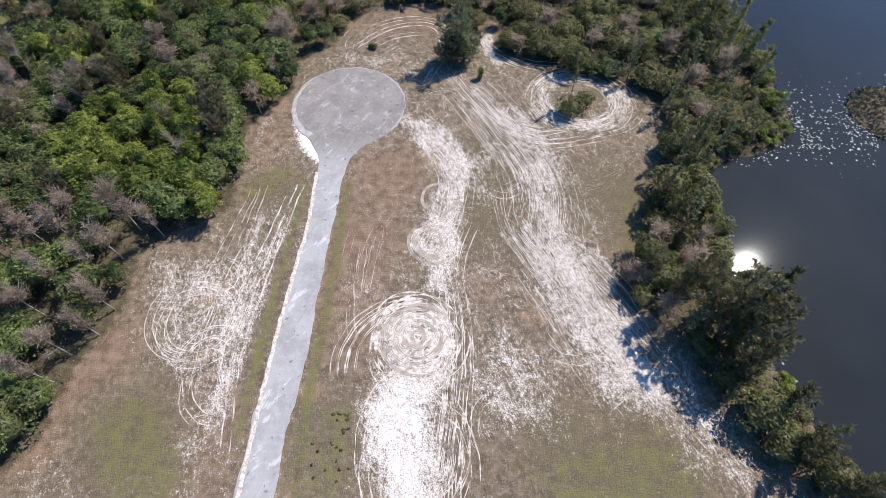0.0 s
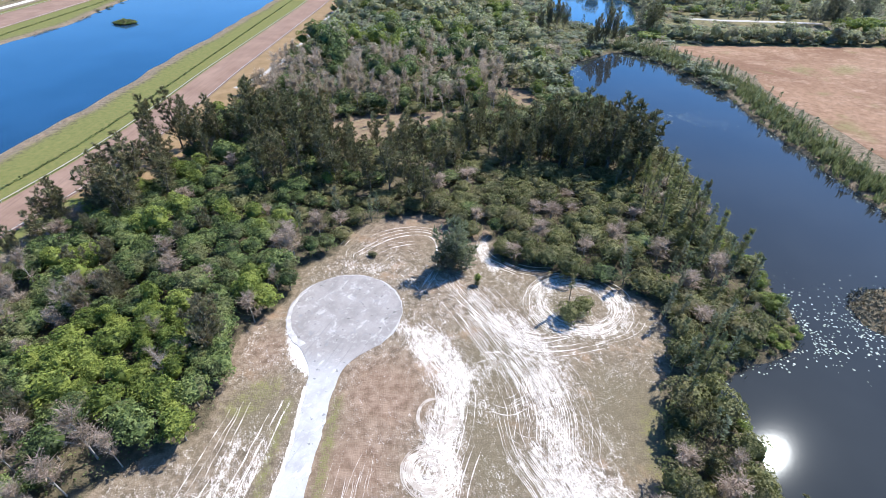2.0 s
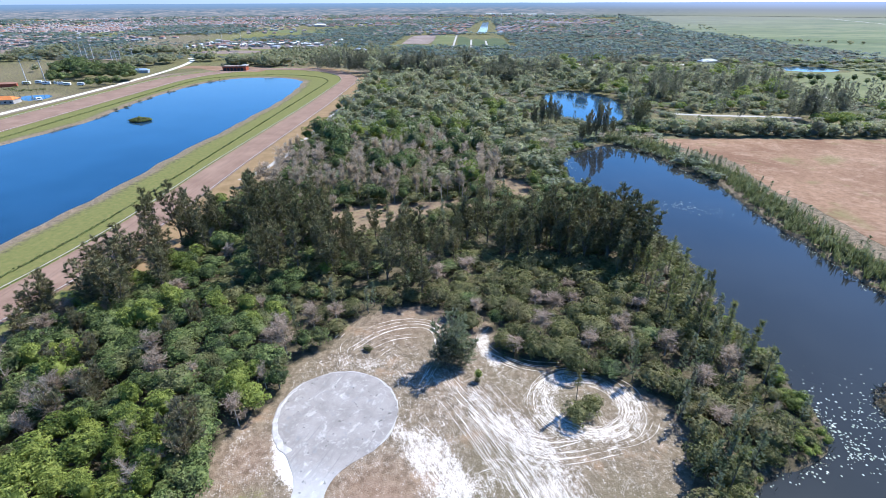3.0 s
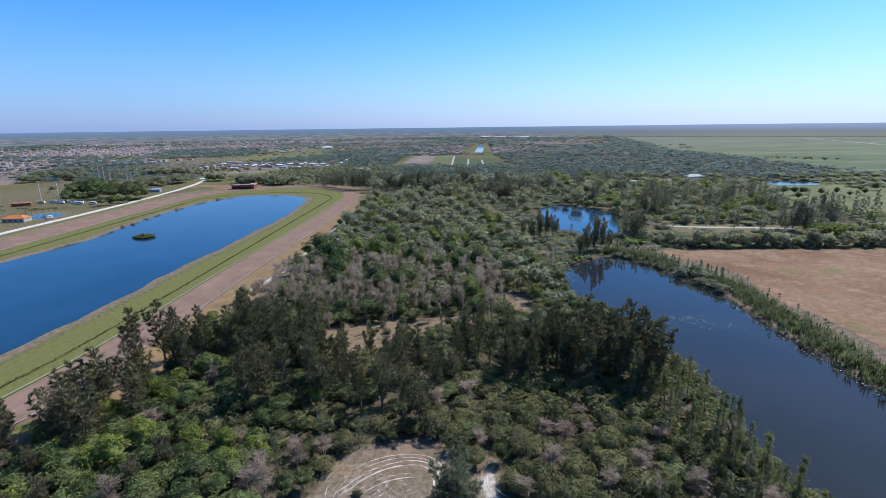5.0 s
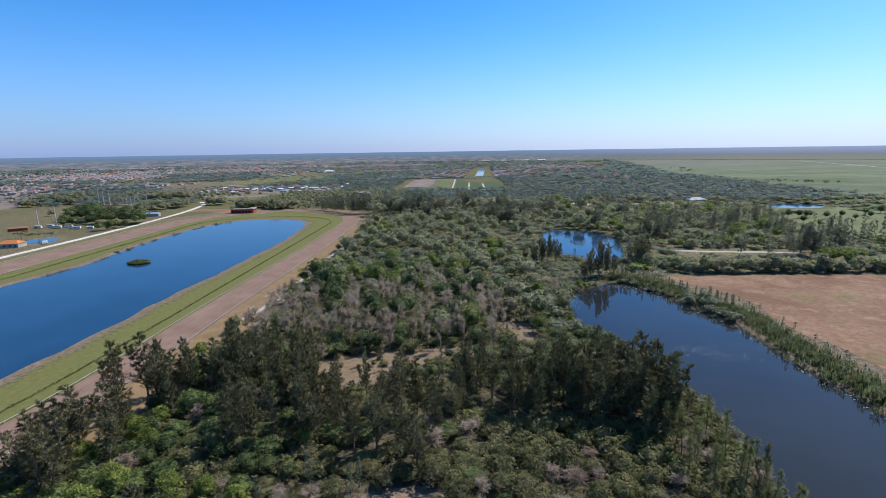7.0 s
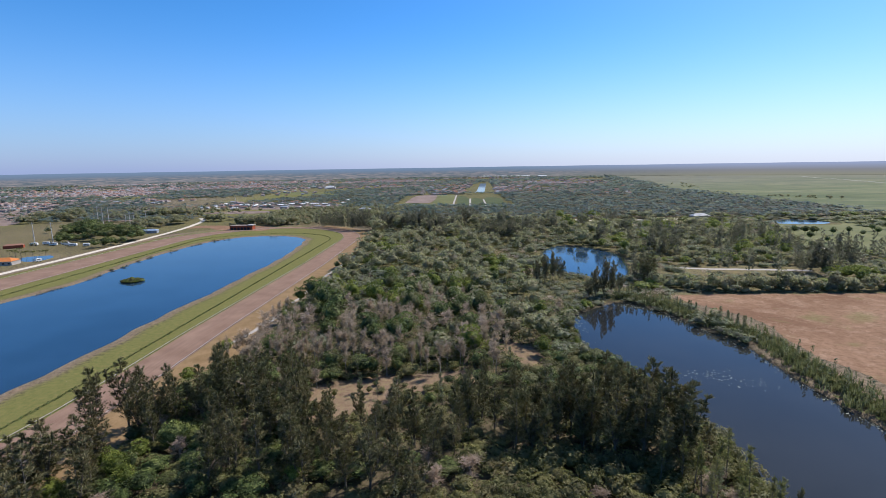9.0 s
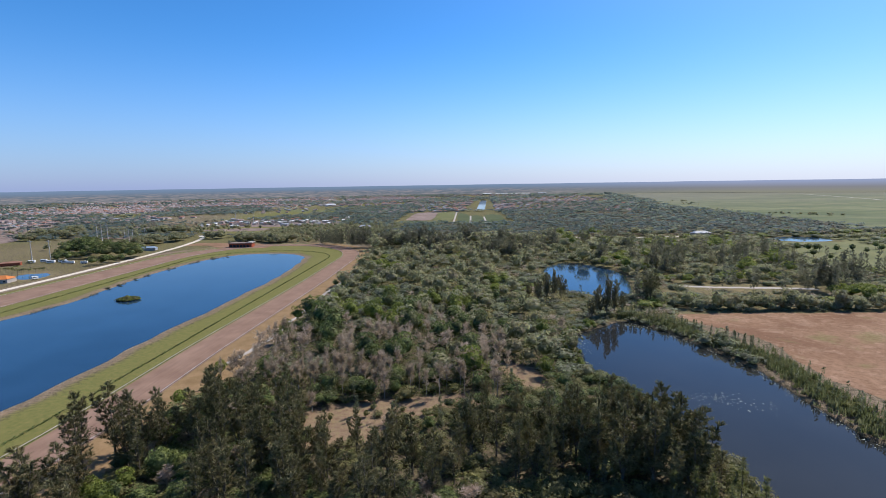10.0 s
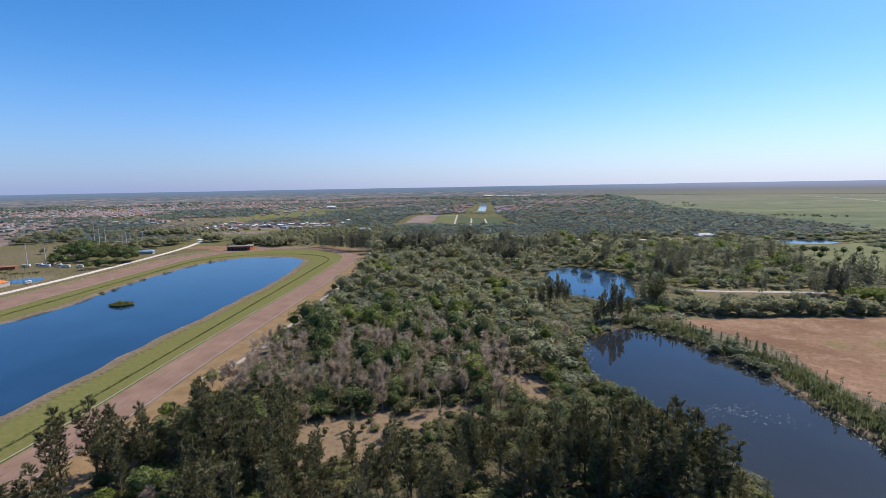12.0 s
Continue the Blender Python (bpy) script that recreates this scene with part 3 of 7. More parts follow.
def cover_masks(X, Y, d_clear, d_water, d_oval):
    sand, lush, dry = np.zeros(X.shape), np.zeros(X.shape), np.zeros(X.shape)
    tone = np.full(X.shape, 0.5)
    near = d_clear < 30
    inn = np.clip(1 - d_clear / 3.0, 0, 1) * near
    dry = np.maximum(dry, 0.95 * inn)
    sand = np.maximum(sand, 0.31 * np.clip(-d_clear / 4.0, 0, 1) * near)
    sel = np.where(near)
    xs, ys = X[sel], Y[sel]
    s = sand[sel]
    base = s.copy()
    warp = np.array([noise.noise_vector((x * 0.13, y * 0.09, 2.0)) * 2.6 + noise.noise_vector((x * 0.4, y * 0.25, 5.0)) * 1.5 for x, y in zip(xs, ys)])
    for loop, soft, power in WORN_AREAS:
        k = 1.0 if soft > 2.0 else 0.25
        s = np.maximum(s, 0.27 + (power - 0.27) * np.clip(0.5 - signed(xs + warp[:, 0] * k, ys + warp[:, 1] * k, loop) / soft, 0, 1))
    d = np.hypot((xs - 29) * 0.95, (ys - 88) * 1.15)
    s = np.maximum(s, 0.27 + 0.22 * np.clip(1.6 - abs(d - 9.5) / 2.6, 0, 1))
    for (cx, cy, r) in ((-44.5, 29, 6.5), (10, 64, 6.0), (-22, 106, 6.5)):
        d = np.hypot(xs - cx, ys - cy)
        s = np.maximum(s, 0.27 + 0.16 * np.clip(1.5 - abs(d - r) / 2.0, 0, 1))
    s = s - 0.16 * np.clip((ys - 100) / 8, 0, 1) * (xs < -4)
    s = np.where(d_clear[sel] > 0, base, s)
    # grass that came back
    g = np.zeros(xs.shape)
    for line, half, power in (([(-22.5, 60), (-22.3, 40), (-22.8, 20), (-23, -20)], 1.4, 0.5), ([(-32, 60), (-32, 40), (-33, 10)], 1.3, 0.5),
                              ([(32, 6), (20, 3), (22, -20)], 9.0, 0.42), ([(-50, 10), (-44, 2)], 7.0, 0.45), ([(-41, 58), (-37, 62)], 4.0, 0.45),
                              ([(38, 58), (36, 48)], 4.5, 0.42), ([(-18, 12), (-18, -10)], 3.5, 0.4)):
        g = np.maximum(g, power * np.clip(1.5 - seg_dist(xs, ys, line) / half, 0, 1))
    lush[sel] = g
    for cx, cy, r in ((-13, 62, 8), (-17, 46, 7), (-55, 18, 9), (-52, 12, 8), (12, 58, 5), (36, 58, 7), (4, 50, 4), (-17, 22, 6), (-20, 10, 6), (8, 4, 8)):
        s = s - 0.16 * np.clip(1.4 - np.hypot(xs - cx, ys - cy) / r, 0, 1)
    s = s - 0.5 * g
    sand[sel] = s
    t = np.full(xs.shape, 0.5)
    for cx, cy, r, v in TONES:
        t += (v - t) * np.clip(1.5 - np.hypot(xs - cx, ys - cy) / r, 0, 1)
    tone[sel] = t
    # shores: a pale lip, then rough grass
    lip = np.clip(1 - abs(d_water - 0.8) / 1.4, 0, 1)
    left = X < -150
    dry = np.maximum(dry, np.where(left, np.clip(1.35 - d_water / 9, 0, 1) * (d_water < 12), 0.5 * lip))
    sand = np.maximum(sand, np.where(left, 0.34 * lip, 0.0))
    # infield turf and the verge outside the oval
    lush = np.maximum(lush, np.where((d_oval < 0) & (d_water > 1.5), np.clip(-0.12 + d_water * 0.085, 0, 1.05), 0.0))
    dry = np.maximum(dry, np.where((d_oval > 0) & (d_oval < 16) & (d_clear > 30), 0.8, 0.0))
    # strip between the pond and the field
    bank = (X > 128) & (X < 165) & (Y > -40) & (Y < 330) & (d_water > 0)
    lush = np.maximum(lush, np.where(bank, 0.12, 0.0))
    dry = np.maximum(dry, np.where(bank, 0.58, 0.0))
    for gl in GLADES:
        b = (abs(X) < 75) & (Y > 140) & (Y < 270)
        dd = signed(X[b], Y[b], gl)
        dry[b] = np.maximum(dry[b], np.clip(0.9 - dd / 5, 0, 0.9))
        tone[b] = np.where(dd < 4, 0.95, tone[b])
        lush[b] = np.maximum(lush[b], np.clip(0.36 - dd / 12, 0, 0.36) * (dd < 5))
    # open country far out: grass and bare soil in patches
    far = (Y > 640) | (X < -370) | (X > 170)
    vals = np.array([noise.noise((x * 0.004, y * 0.003, 0.3)) for x, y in zip(X[far], Y[far])])
    wooded = np.where(X[far] > -140, 0.5, 0.0)
    lush[far] = np.maximum(lush[far], 0.45 + 0.5 * vals - wooded)
    dry[far] = np.maximum(dry[far], 0.35 - 0.6 * vals - wooded)
    rough = (X > 125) & (X < 300) & (Y > 322) & (Y < 420)
    dry[rough] = np.maximum(dry[rough], 0.62)
    floor = (X > -96) & (X < 640) & (Y > 300) & (Y < 760) & (d_water > 1)
    lush[floor] = np.maximum(lush[floor], 0.46)
    plots = (X > -160) & (X < 140) & (Y > 840) & (Y < 1450)
    lush[plots] = np.maximum(lush[plots], 0.5)
    meadow = (X < -370) & (Y > 400) & (Y < 900)
    lush[meadow] = np.maximum(lush[meadow], 0.42)
    dry[meadow] = np.maximum(dry[meadow], 0.42)
    open_land = (Y > 1400) & (X < 0.3 * Y)
    lush[open_land] = np.maximum(lush[open_land], 0.5)
    town = (X < -520) & (Y > 1100)
    sand[town] = np.maximum(sand[town], 0.27)
    dry[town] = np.maximum(dry[town], 0.45)
    return sand, lush, dry, tone


def build_ground():
    def grow(a, b, step, f):
        out, v = [], a
        while v < b:
            out.append(v)
            v += step
            step *= f
        return out

    xs = [-v for v in grow(400, 5200, 30, 1.25)][::-1] + list(np.arange(-400, -310, 8.0)) + list(np.arange(-310, -276, 2.0)) + list(np.arange(-276, -176, 10.0)) + list(np.arange(-176, -144, 1.5)) + list(np.arange(-144, -72, 4.0)) + list(np.arange(-72, 56, 1.0)) \
        + list(np.arange(56, 82, 1.5)) + list(np.arange(82, 116, 4.0)) + list(np.arange(116, 140, 1.5)) + list(np.arange(140, 500, 9.0)) + grow(500, 5200, 25, 1.25)
    ys = [-v for v in grow(110, 5200, 20, 1.35)][::-1] + list(np.arange(-110, -8, 6.0)) + list(np.arange(-8, 126, 1.0)) + list(np.arange(126, 320, 3.6)) \
        + list(np.arange(320, 740, 7.0)) + grow(740, 5300, 14, 1.08)
    X, Y = np.meshgrid(np.array(xs), np.array(ys))
    d_water = np.full(X.shape, 1e3)
    for poly in (POND, POND_FAR, LAKE, POND_PARK, POND_HOUSE, POND_EDGE):
        x0, y0 = poly.min(0) - 20
        x1, y1 = poly.max(0) + 20
        b = (X > x0) & (X < x1) & (Y > y0) & (Y < y1)
        d_water[b] = np.minimum(d_water[b], signed(X[b], Y[b], poly))
    d_clear = np.full(X.shape, 1e3)
    b = (abs(X) < 120) & (Y > -110) & (Y < 160)
    d_clear[b] = signed(X[b], Y[b], CLEARING)
    b = (X > 80) & (X < 125) & (Y > 65) & (Y < 110)
    d_water[b] = np.maximum(d_water[b], -signed(X[b], Y[b], ISLET) * 0.16)
    d = 4.2 - np.hypot((X - LAKE_ISLET[0]) * 0.8, Y - LAKE_ISLET[1])
    d_water = np.maximum(d_water, d)
    d_oval = np.full(X.shape, 1e3)
    b = (X > -420) & (X < -60) & (Y > -150) & (Y < 740)
    d_oval[b] = signed(X[b], Y[b], OVAL_OUT)
    wide = np.where(X < -150, 5.0, 2.0)
    Z = np.clip(-0.5 + 0.5 * (d_water / wide), -2.2, 0.0)
    sand, lush, dry, tone = cover_masks(X, Y, d_clear, d_water, d_oval)
    ny, nx = X.shape
    idx = np.arange(nx * ny).reshape(ny, nx)
    faces = np.stack([idx[:-1, :-1], idx[:-1, 1:], idx[1:, 1:], idx[1:, :-1]], -1).reshape(-1, 4)
    me = mesh_of("ground", np.stack([X, Y, Z], -1).reshape(-1, 3), faces, SOIL, True)
    col = me.color_attributes.new("cover", "FLOAT_COLOR", "POINT")
    rgba = np.stack([sand, lush, dry, tone], -1).clip(0, 1.2).astype(np.float32)
    col.data.foreach_set("color", rgba.ravel())
    tagged(new("ground", me), "sandy ground with dry grass, tyre-worn sand and forest litter", "ground", kind="structure")


build_ground()

LEVEL = -0.5
for name, poly, mat, text in (("water_pond", POND, WATER_POND, "dark still pond with tree reflections"),
                              ("water_pond_2", POND_FAR, WATER_LAKE, "small blue pond among trees"),
                              ("water_lake", LAKE, WATER_LAKE, "deep blue lake inside the race track"),
                              ("water_pond_3", POND_PARK, WATER_LAKE, "distant pond beside a park lawn"),
                              ("water_pond_4", POND_HOUSE, WATER_LAKE, "small garden pond beside palms"),
                              ("water_pond_5", POND_EDGE, WATER_LAKE, "distant pond at the lawn's edge")):
    loop = list(poly)
    big = []
    n = len(loop)
    for i in range(n):
        tx, ty = loop[(i + 1) % n][0] - loop[i - 1][0], loop[(i + 1) % n][1] - loop[i - 1][1]
        k = math.hypot(tx, ty) + 1e-9
        side = 1 if sum(loop[j - 1][0] * loop[j][1] - loop[j][0] * loop[j - 1][1] for j in range(n)) > 0 else -1
        big.append((loop[i][0] + side * ty / k * 1.2, loop[i][1] - side * tx / k * 1.2, LEVEL))
    setting(name, big, [tuple(range(n))], mat, text, "water")

# far land at the rim of sight: an emissive ring with painted haze
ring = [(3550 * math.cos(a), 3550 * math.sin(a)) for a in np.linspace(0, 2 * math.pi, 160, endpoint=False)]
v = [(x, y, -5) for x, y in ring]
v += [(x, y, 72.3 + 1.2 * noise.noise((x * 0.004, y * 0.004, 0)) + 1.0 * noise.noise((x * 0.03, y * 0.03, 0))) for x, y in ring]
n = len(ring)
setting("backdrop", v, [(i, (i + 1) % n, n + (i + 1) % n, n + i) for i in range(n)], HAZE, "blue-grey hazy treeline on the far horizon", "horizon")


# ---- road with its turning circle ----
def road_outline():
    cx, cy, r = -25.7, 83.8, 13.4
    left = [(-31.4, -95), (-31.2, 0), (-30.4, 20), (-29.6, 38), (-29.0, 50), (-29.4, 62)]
    right = [(-23.6, 64), (-24.2, 51), (-24.2, 40), (-24.6, 20), (-25.4, 0), (-25.6, -95)]
    circ = [(cx + r * math.cos(a), cy + r * math.sin(a)) for a in np.linspace(radians(238), radians(-52), 30)]
    pts = left + [(-30.3, 67.5)] + circ + [(-21.6, 69.5)] + right
    fine = spline(pts, 0.8)
    return ragged(ragged(fine, 0.25, 0.9), 0.35, 0.2)


v, f = slab(road_outline(), 0.07, -0.1)
setting("road", v, f, ASPHALT, "worn pale grey asphalt road ending in a turning circle", "road")
# sand drifted along the road's edges
v, f = strip(ragged(spline([(-30.6, -20), (-30.4, 20), (-29.7, 38), (-29.1, 50), (-29.6, 63)], 0.7), 0.3, 0.8), 0.7, 0.085)
setting("road_edge", v, f, RIBBON, "pale sand drifted on the road edge", "sand")
RIM = [max(0.02, 0.14 + 0.6 * noise.noise((i * 0.13, 0.4, 1.7))) for i in range(len(spline([(-25.7 + 13.2 * math.cos(radians(a)), 83.8 + 13.2 * math.sin(radians(a))) for a in range(-50, 236, 6)], 0.6)))]
v, f = strip(ragged(spline([(-25.7 + 13.2 * math.cos(radians(a)), 83.8 + 13.2 * math.sin(radians(a))) for a in range(-50, 236, 6)], 0.6), 0.35, 0.7), RIM, 0.088)
setting("road_edge", v, f, CHALK, "pale broken rim of the turning circle", "sand")
arc_line = spline([(-25.7 + 12.7 * math.cos(radians(a)), 83.8 + 12.7 * math.sin(radians(a))) for a in range(236, 145, -6)], 0.6)
v, f = strip(ragged(arc_line, 0.5, 0.8), np.linspace(1.5, 0.3, len(arc_line)), 0.094)
setting("road_edge", v, f, CHALK, "pale sand drifted on the road edge", "sand")


# ---- wheel tracks ----
def build_tracks():
    rng = random.Random(5)
    pieces = []

    def lay(line, width):
        p = ragged(line, 0.22, 0.35)
        w = np.full(len(p), width) * (0.5 + 0.6 * rng.random())
        w *= np.array([np.clip(0.75 + 1.7 * noise.noise((x * 0.6, y * 0.6, width * 9)), 0.01, 1.5) for x, y in p])
        w[:3] *= np.linspace(0.2, 1, 3)[:len(w[:3])]
        w[-3:] *= np.linspace(1, 0.2, 3)[:len(w[-3:])]
        pieces.append(strip(p, w, 0.012 + 0.03 * rng.random()))

    def arc(cx, cy, r, a0, a1, squash=1.0, gauge=1.4, width=0.2):
        for rr in (r, r + gauge):
            n = max(8, int(abs(a1 - a0) * rr / 0.7))
            a = np.linspace(a0, a1, n)
            lay(np.stack([cx + rr * np.cos(a), cy + rr * squash * np.sin(a)], 1), width)

    def run(line, offset, width=0.2, gauge=1.4, span=None):
        base = spline(line, 1.0)
        d = np.gradient(base, axis=0)
        d /= np.linalg.norm(d, axis=1)[:, None] + 1e-9
        nrm = np.stack([-d[:, 1], d[:, 0]], 1)
        k = np.linspace(0, 1, len(base))[:, None]
        a, b = sorted((rng.random(), rng.random()))
        if b - a < 0.25:
            a, b = max(0, a - 0.12), min(1, b + 0.12)
        if span:
            b = min(1, a + rng.uniform(*span))
        i, j = int(a * len(base)), max(int(b * len(base)), int(a * len(base)) + 5)
        drift = offset + rng.uniform(-2.5, 2.5) * k + rng.uniform(-0.8, 0.8) * np.sin(k * rng.uniform(2, 7))
        for g in (-gauge / 2, gauge / 2):
            lay((base + nrm * (drift + g))[i:j], width)

    def donuts(cx, cy, r0, r1, count, spread, squash=1.0, sweep=(3.5, 6.3), width=0.2):
        for _ in range(count):
            a = rng.uniform(0, 6.28)
            arc(cx + rng.gauss(0, spread), cy + rng.gauss(0, spread), rng.uniform(r0, r1), a, a + rng.uniform(*sweep), squash, width=width)

    donuts(-5.9, 26.8, 1.0, 6.0, 52, 1.2, width=0.4)
    donuts(-4.0, 46.2, 1.4, 4.4, 9, 0.5, sweep=(4.0, 6.3), width=0.36)
    donuts(-4.5, 9, 3.0, 8.0, 18, 1.6, 1.3, (0.8, 2.4), 0.26)
    for _ in range(4):
        arc(-6 + rng.uniform(-1, 1), 22 + rng.uniform(-1, 1), rng.uniform(10, 14), 1.5 + rng.uniform(-0.3, 0.3), 3.3, width=0.2)
    donuts(29, 88, 6.5, 12.0, 30, 0.9, 0.84, (0.8, 2.8), 0.17)
    donuts(9.5, 64, 3.5, 6.5, 5, 1.2, 1.1, (0.6, 1.8), 0.14)
    donuts(8, 12.5, 3.0, 5.5, 4, 1.0, 1.0, (0.8, 2.2), 0.1)
    donuts(-45, 28.5, 4.5, 7.5, 9, 0.8, 1.0, (1.0, 3.2), 0.2)
    donuts(-40, 19, 2.5, 6, 8, 1.5, 1.3, (0.8, 2.0), 0.2)
    donuts(-43, 37.5, 1.5, 3, 4, 0.6, 1.0, (1.5, 3.5), 0.18)
    donuts(-22, 106, 3.0, 8.5, 14, 1.6, 0.9, (0.3, 1.0), 0.14)
    diag = [(2, 92), (10, 79), (16.5, 68), (19, 58), (18, 48), (21, 38), (26, 28), (32, 19), (40, 9)]
    for _ in range(150):
        run(diag, rng.gauss(0, 3.0), rng.uniform(0.06, 0.15), span=(0.05, 0.22))
    for _ in range(60):
        run([(4, 86), (14, 66), (17, 50), (30, 36), (34, 22)], rng.gauss(0, 3.4), rng.uniform(0.05, 0.13), span=(0.06, 0.2))
    for _ in range(16):
        k = rng.random()
        donuts(14 + 14 * k + rng.gauss(0, 2), 62 - 42 * k, 3.0, 8.0, 1, 1.5, 1.3, (0.5, 1.6), 0.12)
    straight = [(13, 52), (20, 40), (28, 28), (36, 16)]
    for _ in range(80):
        run(straight, rng.gauss(0, 3.2), rng.uniform(0.06, 0.15), span=(0.1, 0.35))
    sand = [(-11, 79), (-4, 71), (0, 63), (-0.5, 54), (-3, 45), (-4.5, 36)]
    for _ in range(16):
        run(sand, rng.gauss(0, 1.5), 0.16)
    for _ in range(9):
        run([(-36, 60), (-37.5, 48), (-39, 36), (-40, 22), (-38, 5)], rng.gauss(0, 3.0), 0.2)
    for _ in range(9):
        run([(-2, 96), (6, 84), (16, 76), (24, 76), (34, 79)], rng.gauss(0, 1.6), 0.2)
    for _ in range(5):
        run([(-28, 104), (-18, 113), (-8, 114), (-6, 104), (-10, 92)], rng.gauss(0, 2.0), 0.2)
    for _ in range(7):
        run([(9, 116), (7, 110), (10, 104), (18, 99), (28, 98)], rng.gauss(0, 0.8), 0.2)
    for _ in range(14):
        run([(-2, 44), (0, 34), (0.5, 22), (-1, 5), (-2, -15)], rng.gauss(0, 1.2), 0.2)
    for _ in range(10):
        run([(-16, 50), (-17, 36), (-14, 24)], rng.gauss(0, 3.0), 0.07)
    v, f = joined(pieces)
    pieces.clear()
    for cx, cy, radii in ((-4.0, 46.2, (1.1, 1.9, 2.8, 3.7, 4.6)), (-5.9, 26.8, (1.0, 1.7, 2.4, 3.2, 4.0, 4.7, 5.5, 6.3)), (-3.2, 57.5, (2.6, 3.6))):
        for r in radii:
            a = rng.uniform(0, 6.28)
            arc(cx + rng.gauss(0, 0.25), cy + rng.gauss(0, 0.25), r, a, a + rng.uniform(4.4, 6.2), 1.0, 0.3, 0.3)
    rv, rf = joined(pieces)
    setting("tyre_ruts", [(x, y, z + 0.035) for x, y, z in rv], rf, RUT, "dark ruts between rings of thrown sand", "tyre track", "stuff")
    setting("tyre_tracks", v, f, RIBBON, "looping pale tyre tracks churned into sand", "tyre track", "stuff")


build_tracks()

# ---- race track ----
v, f = ring_mesh(oval(0, left=0.8), oval(18.7, left=0.955), 0.06)
setting("race_track", v, f, CLAY, "raked reddish clay horse track", "track", smooth=True)
sel = [i for i, (x, y) in enumerate(oval(0)) if x > -215 and 120 < y < 690]
inner, outer = oval(18.9)[sel], ragged(oval(33.0, bow=0.0)[sel], 2.5, 0.05)
v, f = ring_mesh(inner, outer, 0.05, False)
setting("verge", v, f, VERGE, "dry orange-brown grass verge outside the track", "grass")
v, f = slab(ragged(spline([(-100, 520), (-88, 560), (-66, 568), (-62, 580), (-84, 602), (-104, 618), (-112, 590)], 5, True), 2, 0.1), 0.056, -0.2)
setting("verge", v, f, VERGE, "dry orange-brown grass verge beside the bend", "grass")
v, f = strip(ragged(spline([(-108, 236), (-103, 252), (-100, 270), (-98.5, 290), (-98, 330), (-98, 380), (-95, 440), (-92, 480)], 3), 1.6, 0.1), 2.6, 0.07)
setting("track_path", v, f, DITCH, "pale sandy ditch beside the track", "path")
v, f = strip(spline([(-361, 250), (-366, 385), (-366, 473), (-370, 576), (-380, 684), (-401, 778), (-430, 830)], 8), 7.0, 0.06)
setting("road_2", v, f, SAND_ROAD, "pale shell-rock access road", "road")
v, f = slab(ragged(spline([(-345, 690), (-320, 668), (-270, 655), (-250, 664), (-262, 700), (-330, 716), (-372, 720), (-382, 690)], 5, True), 2, 0.1), 0.05, -0.2)
setting("pavement_yard", v, f, FIELD, "sandy yard around the track building", "yard")


def running_rail(grow, label, left):
    line = oval(grow, left=left)
    root = thing("running_rail", *line[0], label=label, category="rail")
    loc = line - line[0]
    n = len(loc)
    inner, outer = loc * 1.0, oval(grow + 0.26, left=left) - line[0]
    v = [(x, y, 0.62) for x, y in inner] + [(x, y, 0.62) for x, y in outer] + [(x, y, 0.74) for x, y in inner] + [(x, y, 0.74) for x, y in outer]
    f = []
    for i in range(n):
        j = (i + 1) % n
        f += [(i, j, n + j, n + i), (2 * n + i, 3 * n + i, 3 * n + j, 2 * n + j), (i, 2 * n + i, 2 * n + j, j), (n + i, n + j, 3 * n + j, 3 * n + i)]
    part("rail", mesh_of("rail", v, f, RAIL), root)
    posts = []
    for i in range(n):
        j = (i + 1) % n
        for k in (0.25, 0.75):
            x, y = loc[i] * (1 - k) + loc[j] * k
            posts.append(box(x + 0.1, x + 0.25, y - 0.07, y + 0.07, 0, 0.64))
    tagged(part("post", mesh_of("post", *joined(posts), RAIL), root), kind="stuff")


running_rail(-0.6, "white rail along the inside of the clay track", 0.8)
running_rail(18.0, "white rail along the outside of the clay track", 0.955)

# ---- field, lawn, plots, marsh ----
v, f = slab(ragged(spline([(130, 317), (140, 296), (153, 272), (151, 246), (150, 222), (154, 205), (156, 120), (154, 30), (300, -60), (520, -40), (560, 200), (540, 318), (330, 321), (220, 322), (150, 322)], 6, True), 2.0, 0.08), 0.05, -0.3)
setting("field", v, f, FIELD, "mown pinkish-brown dry field", "field")
v, f = slab(spline([(318, 505), (322, 448), (386, 455), (560, 470), (640, 560), (620, 680), (560, 760), (495, 745), (492, 655), (430, 650), (412, 665), (366, 635), (376, 600), (335, 522)], 8, True), 0.05, -0.3)
setting("lawn", v, f, LAWN, "bright park lawn with scattered trees", "lawn")
v, f = strip(ragged(spline([(169, 400), (185, 396), (203, 393), (225, 391), (244, 388), (262, 385)], 4), 1.2, 0.2), 5.5, 0.05)
setting("road_3", v, f, DITCH, "pale dirt road among trees", "road")
v, f = strip(spline([(345, 499), (338, 470), (336, 455)], 5), 4.0, 0.09)
setting("road_4", v, f, SAND_ROAD, "pale path over the lawn", "path")
v, f = strip(spline([(140, 752), (200, 728), (260, 725), (330, 735)], 8), 11.0, 0.05)
setting("road_5", v, f, SAND_ROAD, "pale dirt road at the far wood", "road")
